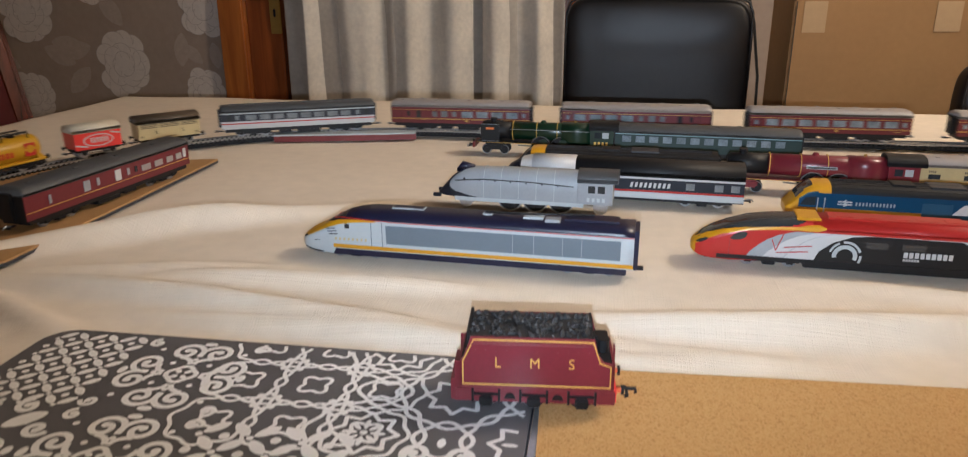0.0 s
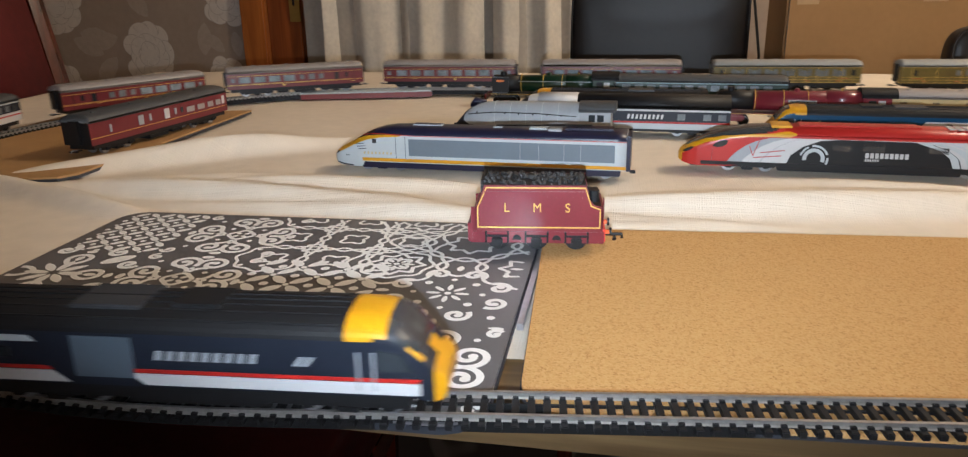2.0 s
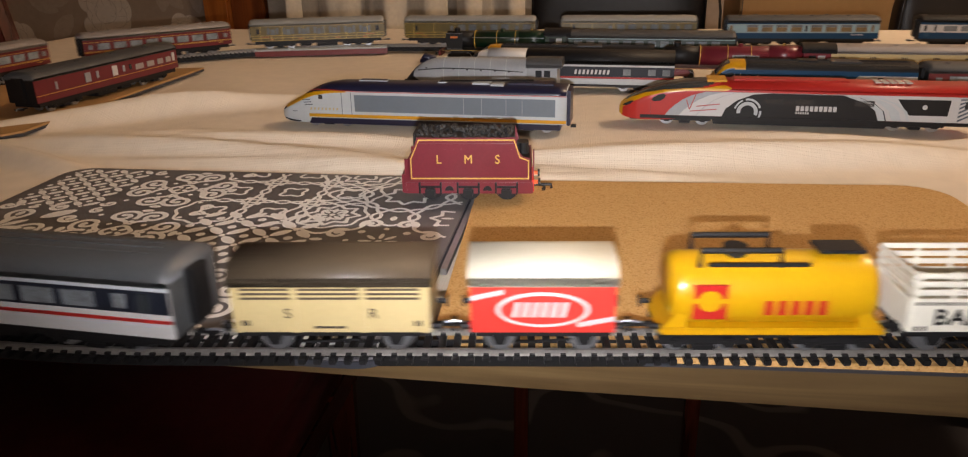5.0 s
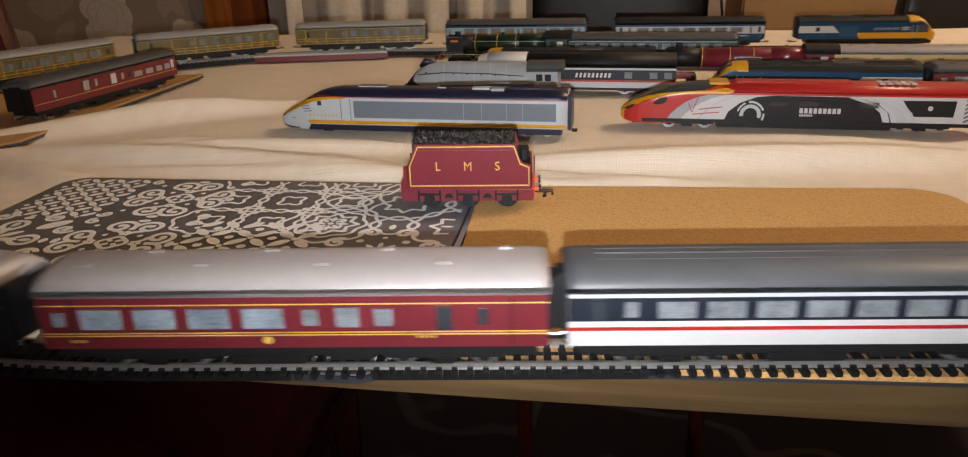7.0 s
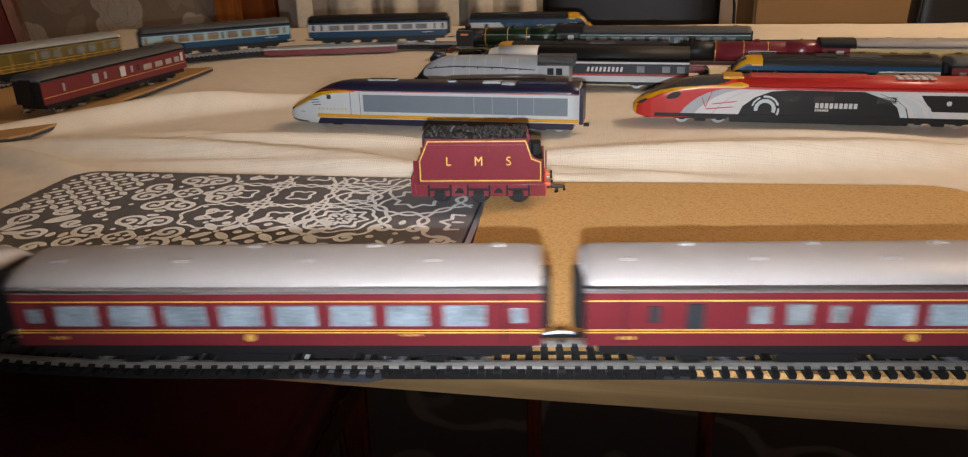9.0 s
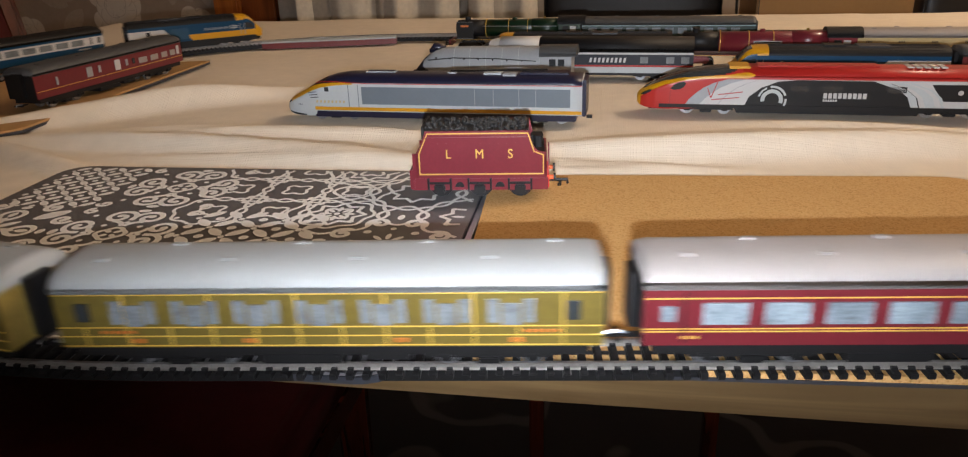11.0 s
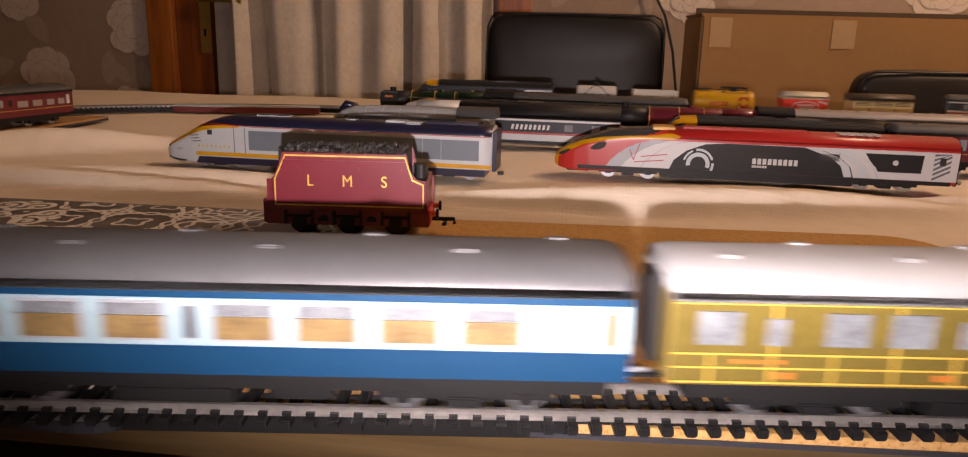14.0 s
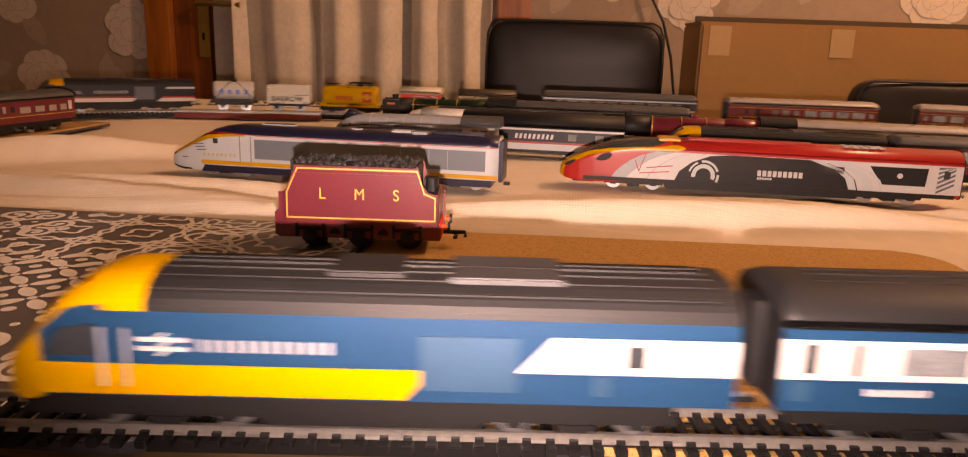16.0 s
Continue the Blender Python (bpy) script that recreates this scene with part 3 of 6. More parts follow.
                star(cx, cy, T * 0.105, 8, 0.72, 0.0021)
                star(cx, cy, T * 0.055, 4, 0.6, 0.0021, 0.785)

    def big_stars(ox, oy):
        for i in range(3):
            for j in range(3):
                if (i + j) % 2 == 0:
                    star(ox + T * i / 2, oy + T * j / 2, T * 0.22, 8, 0.7, 0.0023)
                    closed(ox + T * i / 2, oy + T * j / 2, T * 0.37, 0.05, 8, 0.0023)
                else:
                    closed(ox + T * i / 2, oy + T * j / 2, T * 0.17, 0.1, 4, 0.0023)

    def baroque(ox, oy):
        cx, cy = ox + T / 2, oy + T / 2
        for k in range(8):
            a = k * tau / 8
            bl(cx + T * 0.14 * math.cos(a), cy + T * 0.14 * math.sin(a), T * 0.1, T * 0.035, a, 1.5)
            if k % 2:
                bl(cx + T * 0.45 * math.cos(a), cy + T * 0.45 * math.sin(a), T * 0.13, T * 0.065, a, 1.2)
                for hand in (1, -1):
                    spiral(cx + T * 0.52 * math.cos(a + 0.32 * hand), cy + T * 0.52 * math.sin(a + 0.32 * hand), T * 0.085, a + hand, hand, 0.0034, 7)
            else:
                rb([(cx + T * (0.28 + 0.1 * math.cos(t)) * math.cos(a + 0.3 * math.sin(t)), cy + T * (0.28 + 0.1 * math.cos(t)) * math.sin(a + 0.3 * math.sin(t))) for t in [tau * q / 20 for q in range(21)]], 0.0034)
                bl(cx + T * 0.3 * math.cos(a), cy + T * 0.3 * math.sin(a), T * 0.05, T * 0.028, a, 1.2)
                bl(cx + T * 0.45 * math.cos(a), cy + T * 0.45 * math.sin(a), T * 0.045, T * 0.03, a + 1.57, 1.2)

    def flowers(ox, oy):
        cx, cy = ox + T / 2, oy + T / 2
        for fx, fy, r in ((0, 0, 0.1), (-0.5, -0.5, 0.09), (0.5, -0.5, 0.09), (0.5, 0.5, 0.09), (-0.5, 0.5, 0.09)):
            for q in range(8):
                b = q * tau / 8
                bl(cx + T * (fx + r * math.cos(b)), cy + T * (fy + r * math.sin(b)), T * 0.05, T * 0.018, b, 1.1)
            bl(cx + T * fx, cy + T * fy, 0.002, 0.002)
        for k in range(4):
            a = k * math.pi / 2
            for hand in (1, -1):
                spiral(cx + T * 0.36 * math.cos(a + 0.36 * hand), cy + T * 0.36 * math.sin(a + 0.36 * hand), T * 0.09, a + hand * 2.2, -hand, 0.003, 7.4)
            bl(cx + T * 0.46 * math.cos(a), cy + T * 0.46 * math.sin(a), 0.004, 0.0022, a, 1.2)
            bl(cx + T * 0.24 * math.cos(a + 0.785), cy + T * 0.24 * math.sin(a + 0.785), 0.0024, 0.0024)
            bl(cx + T * 0.24 * math.cos(a), cy + T * 0.24 * math.sin(a), 0.0018, 0.0018)
            bl(cx + T * 0.5 * math.cos(a + 0.785), cy + T * 0.5 * math.sin(a + 0.785), 0.0022, 0.0022)

    plan = [[lattice(8), scrolls, interlace, big_stars], [baroque, scrolls, lattice(6), flowers], [scrolls, baroque, scrolls, scrolls]]
    for j, row in enumerate(plan):
        for i, f in enumerate(row):
            f(-0.1978 + i * T, 0.0148 - (j + 1) * T)
    ob = part("tile_print", bm, "mat_white", th, "white scrollwork tile print")
    tagged(ob, kind="stuff")


placemat()
corkmat = empty("cork_mat", "cork board lying cork side up, dark underside", "placemat", m=pose(0.1445, -0.1, 0, 0, 0, 2.5))
part("cork_face", slab(rounded(0.0, 0.3215, -0.1305, 0.1145, 0.028), 0.0022, MATZ), "cork", corkmat)
part("backing", slab(rounded(-0.0008, 0.3223, -0.1313, 0.1153, 0.028), 0.0008, 0.0022), "board_edge", corkmat)
tagged(link("joint_strip", box(0.1392, 0.1428, -0.145, -0.025, 0.001, 0.0048, 0.0003), "steel"), "scuffed metal edging strip between the two mats", "strip")

hard = empty("hardboard_sheet", "brown hardboard offcut with rounded corner under a coach", "board")
HB = [(-0.56, 0.1), (-0.345, 0.104), (-0.325, 0.11), (-0.315, 0.125), (-0.316, 0.49), (-0.56, 0.43)]
part("face", slab(HB, 0.0042, 0.0062), "board", hard)
part("underside", slab([(x * 1.001, y) for x, y in HB], 0.0012, 0.0042), "board_edge", hard)

# ---- railway ----
FRONT_Y, FRONT_M, BACK_Y, LEFT_X, LOOP = -0.246, 0.105, 0.70, -0.055, 4.5
AL = math.atan(FRONT_M)
RAIL = 0.0105


def centre_on(x):
    r = (BACK_Y - FRONT_Y - FRONT_M * x) / (1 + math.sqrt(1 + FRONT_M ** 2))
    return x, BACK_Y - r, r


def right_end():
    lo, hi = 0.2, 1.6
    for _ in range(50):
        x = (lo + hi) / 2
        a, b = centre_on(LEFT_X), centre_on(x)
        n = math.hypot(b[0] - a[0] + (b[2] - a[2]) * math.sin(AL), b[1] - a[1] - (b[2] - a[2]) * math.cos(AL)) + b[2] * (math.pi - AL) + x - LEFT_X + a[2] * (math.pi + AL)
        lo, hi = (x, hi) if n < LOOP else (lo, x)
    return x


RIGHT_X = right_end()
CL, CR = centre_on(LEFT_X), centre_on(RIGHT_X)
P0 = (CL[0] + CL[2] * math.sin(AL), CL[1] - CL[2] * math.cos(AL))
P1 = (CR[0] + CR[2] * math.sin(AL), CR[1] - CR[2] * math.cos(AL))
SEG = (math.hypot(P1[0] - P0[0], P1[1] - P0[1]), CR[2] * (math.pi - AL), RIGHT_X - LEFT_X, CL[2] * (math.pi + AL))


def left_end():
    """The left end of the oval, a half ellipse from the back straight round to the front one, as (length, x, y) along it."""
    ax, n = P0[0] + EARLY, 800
    A, B = np.array((ax, FRONT_Y + FRONT_M * ax)), np.array((LEFT_X, BACK_Y))
    k = np.linspace(0, 1, n + 1)
    h = AL * k
    lead = np.stack([-np.cos(h), -np.sin(h)], 1)
    c, sn = np.cos(np.pi * k)[:, None], np.sin(np.pi * k)[:, None]
    build_end = lambda reach: (A + B) / 2 + (B - A) / 2 * c + lead * reach * sn
    run = lambda p: np.concatenate([[0], np.cumsum(np.hypot(*np.diff(p, axis=0).T))])
    lo, hi = 0.35, 0.7
    for _ in range(40):
        mid = (lo + hi) / 2
        lo, hi = (mid, hi) if run(build_end(mid))[-1] < SEG[3] + EARLY / math.cos(AL) else (lo, mid)
    p = build_end(mid)
    return run(p), p[:, 0], p[:, 1]


# the front straight begins this far on from where a true half circle would end
EARLY = 0.045
END_S, END_X, END_Y = left_end()


def on_loop(s):
    """Place and heading on the oval, s metres from the end of a true half circle at the left."""
    s %= sum(SEG)
    back = s - (SEG[0] + SEG[1] + SEG[2])
    if back < 0 and s < EARLY / math.cos(AL):
        back = s + SEG[3]
    if back >= 0:
        x, y = np.interp(back, END_S, END_X), np.interp(back, END_S, END_Y)
        u, v = min(back + 0.002, END_S[-1]), max(min(back, END_S[-1] - 0.004) - 0.002, 0)
        return float(x), float(y), math.atan2(np.interp(u, END_S, END_Y) - np.interp(v, END_S, END_Y), np.interp(u, END_S, END_X) - np.interp(v, END_S, END_X))
    if s < SEG[0]:
        k = s / SEG[0]
        return P0[0] + (P1[0] - P0[0]) * k, P0[1] + (P1[1] - P0[1]) * k, AL
    s -= SEG[0]
    if s < SEG[1]:
        h = AL + s / CR[2]
        return CR[0] + CR[2] * math.sin(h), CR[1] - CR[2] * math.cos(h), h
    s -= SEG[1]
    return RIGHT_X - s, BACK_Y, math.pi


def track():
    th = empty("railway_track", "oval model railway track, black sleepers and nickel rails", "track")
    for side in (-0.00875, 0.00875):
        bm = bmesh.new()
        prev = None
        n = 260
        for i in range(n + 1):
            x, y, h = on_loop(sum(SEG) * i / n + 1e-6)
            nx, ny = -math.sin(h), math.cos(h)
            ring = [bm.verts.new((x + nx * (side + o), y + ny * (side + o), z)) for o, z in ((-0.0012, 0.0076), (-0.0005, 0.0082), (-0.0005, 0.0094), (-0.0008, RAIL), (0.0008, RAIL), (0.0005, 0.0094), (0.0005, 0.0082), (0.0012, 0.0076))]
            if prev:
                for k in range(8):
                    bm.faces.new((prev[k], prev[(k + 1) % 8], ring[(k + 1) % 8], ring[k]))
            prev = ring
        part("rail", bm, "rail", th)
    pitch, first, me = 0.0065, [], None
    rest = bmesh.new()
    total = int(sum(SEG) / pitch)
    for i in range(total):
        s = i * sum(SEG) / total
        x, y, h = on_loop(s)
        m = Matrix.Translation((x, y, 0)) @ Matrix.Rotation(h, 4, "Z")
        near = s < 0.5 or s > sum(SEG) - 1.4
        if near and len(first) < 300:
            if me is None:
                b2 = box(-0.0016, 0.0016, -0.0134, 0.0134, 0.005, 0.0078, 0.0004)
                for o in (-0.00875, 0.00875):
                    box(-0.0012, 0.0012, o - 0.0018, o + 0.0018, 0.0072, 0.0088, 0, b2)
                ob = link("sleeper", b2, "black", th)
                me = ob.data
            else:
                ob = new("sleeper", me)
                ob.parent = th
            ob.matrix_basis = m
            first.append(ob)
        else:
            b2 = box(-0.0016, 0.0016, -0.0134, 0.0134, 0.005, 0.0078)
            b2.transform(m)
            me2 = bpy.data.meshes.new("tmp")
            b2.to_mesh(me2)
            b2.free()
            rest.from_mesh(me2)
            bpy.data.meshes.remove(me2)
    tagged(part("far_sleeper_run", rest, "black", th), kind="stuff")
    web = bmesh.new()
    for o in (-0.006, 0.006):
        prev = None
        for i in range(261):
            x, y, h = on_loop(sum(SEG) * i / 260 + 1e-6)
            nx, ny = -math.sin(h), math.cos(h)
            ring = [web.verts.new((x + nx * (o + a), y + ny * (o + a), z)) for a, z in ((-0.0006, 0.0005), (0.0006, 0.0005), (0.0006, 0.0062), (-0.0006, 0.0062))]
            if prev:
                for k in range(4):
                    web.faces.new((prev[k], prev[(k + 1) % 4], ring[(k + 1) % 4], ring[k]))
            prev = ring
    part("sleeper_web", web, "black", th)


track()

# ---- vehicles: x forward along the train, z from the rail ----
HW = 0.0178


def arch(w, z0, zs, zt, n=8, tuck=0.0):
    """A carriage's section: floor, upright sides to zs, rounded roof to zt."""
    pts = [(-w + tuck, z0), (-w, z0 + 0.004), (-w, (z0 + zs) / 2), (-w, zs)]
    pts += [(-w * math.cos(a) ** 0.7 if math.cos(a) > 0 else 0, zs + (zt - zs) * math.sin(a)) for a in [math.pi / 2 * k / n for k in range(1, n)]]
    pts += [(0, zt)]
    return pts + [(-y, z) for y, z in reversed(pts[:-1])]


def section_at(keys, x):
    """Half width, floor, shoulder and crown of a body at x, between its keys (x, w, z0, zs, zt)."""
    cols = list(zip(*keys))
    return [float(np.interp(x, cols[0], c)) for c in cols[1:]]


def fine_body(name, keys, pick, material, parent, step=0.0016, long_step=0.02, fine_to=0.11):
    """A smooth painted body shell over the keyed sections; pick(x, z, section) gives the paint of a face."""
    x, xs = keys[0][0], []
    while x < keys[-1][0] - 1e-6:
        xs.append(x)
        x += step if x < fine_to else long_step
    xs.append(keys[-1][0])
    rings = []
    for x in xs:
        w, z0, zs, zt = section_at(keys, x)
        half = [(-w, z0 + (zs - z0) * k / 14) for k in range(15)]
        half += [(-w * math.cos(math.pi / 2 * k / 12) ** 0.7, zs + (zt - zs) * math.sin(math.pi / 2 * k / 12)) for k in range(1, 12)] + [(0, zt)]
        rings.append((x, half + [(-y, z) for y, z in reversed(half[:-1])]))
    return part(name, loft(rings, lambda c: pick(c.x, c.z, section_at(keys, min(max(c.x, xs[0]), xs[-1])))), material, parent, smooth=True)


def skin_y(keys, x, z):
    w, z0, zs, zt = section_at(keys, x)
    return w if z <= zs else w * max(0.02, 1 - min(1, (z - zs) / (zt - zs)) ** 2) ** 0.35


def stripe(name, parent, keys, line, material, proud=0.0004):
    """A painted line that follows the curved skin on both sides; line holds (x, z, half height)."""
    cols = list(zip(*line))
    n = 60
    for s in (-1, 1):
        bm = bmesh.new()
        rows = []
        for k in range(n + 1):
            x = cols[0][0] + (cols[0][-1] - cols[0][0]) * k / n
            z, b = float(np.interp(x, cols[0], cols[1])), float(np.interp(x, cols[0], cols[2]))
            ring = []
            for f in (-1, -0.33, 0.33, 1):
                zz = z + f * b
                ring.append(bm.verts.new((x, s * (skin_y(keys, x, zz) + proud), zz + proud * 0.5)))
            ring += [bm.verts.new((x, s * (skin_y(keys, x, z + f * b) - 0.0008), z + f * b - 0.0004)) for f in (1, -1)]
            rows.append(ring)
        for a, b in zip(rows, rows[1:]):
            for k in range(6):
                bm.faces.new((a[k], a[(k + 1) % 6], b[(k + 1) % 6], b[k]))
        part(name, bm, material, parent, smooth=False)


def sides(name, polys, material, parent, proud=0.0005, w=HW, label=""):
    """Thin plates with the outline poly (x, z) on both sides of a vehicle."""
    for s in (-1, 1):
        part(name, prism(polys, s * (w - 0.0004), s * (w + proud)), material, parent, label)


def rect(x0, x1, z0, z1):
    return [(x0, z0), (x1, z0), (x1, z1), (x0, z1)]


def word_bars(parent, x0, x1, z0, z1, n, material, proud=0.0008, slant=0.0, w=HW, gap=0.45, name="lettering_bar"):
    """Unlettered print: a row of plain bars, on both sides."""
    step = (x1 - x0) / n
    for s in (-1, 1):
        bm = bmesh.new()
        for k in range(n):
            a, b = x0 + k * step, x0 + (k + 1 - gap) * step
            join(bm, prism([(a, z0), (b, z0), (b + slant, z1), (a + slant, z1)], s * (w - 0.0002), s * (w + proud)))
        part(name, bm, material, parent)


def side_text(parent, words, size, x, z, material, w=HW, proud=0.0006):
    me = text_mesh(words, size)
    me.materials.append(M[material])
    for s in (-1, 1):
        ob = new("lettering", me)
        ob.parent = parent
        ob.matrix_basis = Matrix.Translation((x, s * (w + proud), z)) @ Matrix.Rotation(0 if s < 0 else math.pi, 4, "Z") @ Matrix.Rotation(radians(90), 4, "X")


def wheelset(parent, x, r=0.006, spokes=False, material="steel"):
    for s in (-1, 1):
        bm = tube((x, s * 0.0072, r), (x, s * 0.0094, r), r, 20)
        tube((x, s * 0.0064, r), (x, s * 0.0072, r), r * 1.1, 20, bm=bm)
        tube((x, s * 0.0094, r), (x, s * 0.0102, r), r * 0.35, 10, bm=bm)
        part("wheel", bm, material, parent)
    part("axle", tube((x, -0.008, r), (x, 0.008, r), 0.0009, 8), "steel", parent)


def bogie(parent, x, half=0.0165, r=0.0058):
    b = part("bogie", box(x - half - 0.008, x + half + 0.008, -0.0125, -0.0108, 0.0042, 0.0085, 0.0005), "black", parent)
    part("side_frame", box(x - half - 0.008, x + half + 0.008, 0.0108, 0.0125, 0.0042, 0.0085, 0.0005), "black", b)
    part("bolster", box(x - 0.006, x + 0.006, -0.011, 0.011, 0.0058, 0.0095), "black", b)
    for k in (-1, 1):
        part("axle_box", box(x + k * half - 0.0028, x + k * half + 0.0028, -0.0142, 0.0142, 0.0035, 0.0075, 0.0006), "black", b)
        wheelset(b, x + k * half, r)
    part("spring", box(x - 0.005, x + 0.005, -0.0138, 0.0138, 0.0022, 0.0052, 0.0005), "black", b)


def coupling(parent, x, d):
    """A tension-lock hook and bar, from the headstock at x outwards (d is 1 or -1)."""
    b = part("coupling", box(min(x - d * 0.002, x + d * 0.008), max(x - d * 0.002, x + d * 0.008), -0.0016, 0.0016, 0.0068, 0.0078), "black", parent)
    part("hook", pipe([(x + d * 0.003, 0, 0.0078), (x + d * 0.007, 0, 0.0088), (x + d * 0.0105, 0, 0.0085), (x + d * 0.0112, 0, 0.0066)], 0.0007, 6), "steel", b)
    part("bar", pipe([(x + d * 0.0075, -0.006, 0.0073), (x + d * 0.0085, -0.004, 0.0073), (x + d * 0.0085, 0.004, 0.0073), (x + d * 0.0075, 0.006, 0.0073)], 0.0006, 6), "black", b)


def buffers(parent, x, d, z=0.0125, material="black"):
    for s in (-1, 1):
        bm = tube((x, s * 0.0115, z), (x + d * 0.004, s * 0.0115, z), 0.0012, 10)
        tube((x + d * 0.004, s * 0.0115, z), (x + d * 0.005, s * 0.0115, z), 0.0026, 12, bm=bm)
        part("buffer", bm, material, parent)


LOW_PARTS = ("bogie", "coupling", "underframe", "battery_box", "truss", "fuel_tank")


def lift_body(th, heights):
    """Sets the body's heights over the rail: heights holds (drawn, true) pairs; the running gear stays."""
    a, b = zip(*heights)
    for ob in th.children:
        if ob.name.split(".")[0] not in LOW_PARTS and ob.type == "MESH":
            for v in ob.data.vertices:
                v.co.z = float(np.interp(v.co.z, a, b))


def coach(name, label, length, side, roof, bands=(), panes=(), pane="glass", frame_mat=None, doors=(), vents=(), end="black", group="carriages of the running train", zs=0.031, zt=0.0465, ribbed=False, rest=True, m=None):
    """A bogie carriage. bands: (z0, z1, material); panes: (x0, x1, z0, z1, material) as fractions of the length and metres of height."""
    th = empty(name, label, "railway carriage", group, m)
    h = length / 2
    part("body", loft([(-h, arch(HW, 0.008, zs, zs + 0.003)), (h, arch(HW, 0.008, zs, zs + 0.003))]), side, th)
    rf = [(-h - 0.0006, arch(HW + 0.0006, zs + 0.0002, zs + 0.0012, zt - 0.002)), (-h + 0.004, arch(HW + 0.0007, zs, zs + 0.0012, zt)), (h - 0.004, arch(HW + 0.0007, zs, zs + 0.0012, zt)), (h + 0.0006, arch(HW + 0.0006, zs + 0.0002, zs + 0.0012, zt - 0.002))]
    part("roof", loft(rf), roof, th, smooth=True)
    for s in (-1, 1):
        part("end_wall", box(s * h - 0.0006, s * h + 0.0006, -HW + 0.001, HW - 0.001, 0.008, zs + 0.002), end, th)
        part("gangway", box(min(s * h, s * (h + 0.004)), max(s * h, s * (h + 0.004)), -0.006, 0.006, 0.009, 0.036, 0.0006), "black", th)
        bogie(th, s * (h - 0.042))
        coupling(th, s * h, s)
    part("underframe", box(-h + 0.004, h - 0.004, -0.0155, 0.0155, 0.0078, 0.0128), "black", th)
    part("battery_box", box(-0.028, 0.004, -0.0145, 0.0145, 0.0028, 0.0075, 0.0006), "black", th)
    part("truss", box(0.012, 0.03, -0.013, 0.013, 0.0035, 0.0075, 0.0006), "black", th)
    for z0, z1, mt in bands:
        sides("band", rect(-h, h, z0, z1), mt, th, 0.0003)
    for f0, f1, z0, z1, mt in panes:
        x0, x1 = (f0 - 0.5) * length, (f1 - 0.5) * length
        if frame_mat:
            sides("window_frame", rect(x0 - 0.0007, x1 + 0.0007, z0 - 0.0007, z1 + 0.0007), frame_mat, th, 0.0006)
        sides("window", rect(x0, x1, z0, z1), mt or pane, th, 0.0009)
    for f in doors:
        x = (f - 0.5) * length
        sides("door_line", rect(x - 0.0003, x + 0.0003, 0.0095, zs - 0.001), "black", th, 0.0004)
    for f, y in vents:
        x = (f - 0.5) * length
        zz = zs + (zt - zs) * math.sqrt(max(0, 1 - (abs(y) / HW) ** 2.4))
        part("roof_vent", box(x - 0.0028, x + 0.0028, y - 0.0016, y + 0.0016, zz - 0.001, zz + 0.0012, 0.0005), roof, th)
    if ribbed:
        for y in (-0.011, -0.0055, 0, 0.0055, 0.011):
            zz = zs + (zt - zs) * math.sqrt(max(0, 1 - (abs(y) / HW) ** 2.4))
            part("roof_rib", box(-h + 0.012, h - 0.012, y - 0.0004, y + 0.0004, zz - 0.001, zz + 0.0005), roof, th)
    return th


def finish_coach(th, zs=0.031, zt=0.0465):
    lift_body(th, ((0.0, 0.006), (0.008, 0.0126), (zs, 0.0354), (zt, 0.0447), (zt + 0.002, 0.0467)))
    return th


MAROON_PANES = [(0.03, 0.055, 0.02, 0.027, None)] + [(0.085 + 0.105 * k, 0.085 + 0.105 * k + 0.078, 0.0185, 0.0285, None) for k in range(8)] + [(0.945, 0.97, 0.02, 0.027, None)]
BRAKE_PANES = [(0.03, 0.052, 0.02, 0.027, None)] + [(0.085 + 0.107 * k, 0.085 + 0.107 * k + 0.08, 0.0185, 0.0285, None) for k in range(4)] + [(0.525, 0.555, 0.02, 0.028, "glass_pale"), (0.59, 0.635, 0.019, 0.0288, "glass_pale"), (0.665, 0.7, 0.0195, 0.028, "glass_pale"), (0.785, 0.815, 0.017, 0.029, "glass_dark"), (0.865, 0.885, 0.02, 0.028, "glass_dark")]
VENTS = [(0.08 + 0.12 * k, 0.007 if k % 2 else -0.007) for k in range(8)]


def maroon_coach(length, brake=False, flip=False):
    p = BRAKE_PANES if brake else MAROON_PANES
    if flip:
        p = [(1 - b, 1 - a, c, d, e) for a, b, c, d, e in p]
    th = coach("passenger_coach", "maroon passenger coach with silver roof and gold lining" if not brake else "maroon brake coach with silver roof and gold lining", length, "maroon", "roof_silver",
               [(0.0158, 0.0163, "gold"), (0.0145, 0.015, "gold"), (0.0302, 0.0307, "gold")], p, vents=VENTS, doors=(0.07, 0.93), zs=0.0345, zt=0.0462)
    sides("crest", arc((0.02 if flip else -0.01), 0.0122, 0.0004, 0.0019, 0, 359, 10), "gold", th, 0.0006)
    word_bars(th, -0.09, -0.083, 0.0115, 0.0128, 3, "gold", 0.0006)
    word_bars(th, 0.05, 0.058, 0.0132, 0.014, 4, "gold", 0.0006)
    return finish_coach(th, 0.0345, 0.0462)


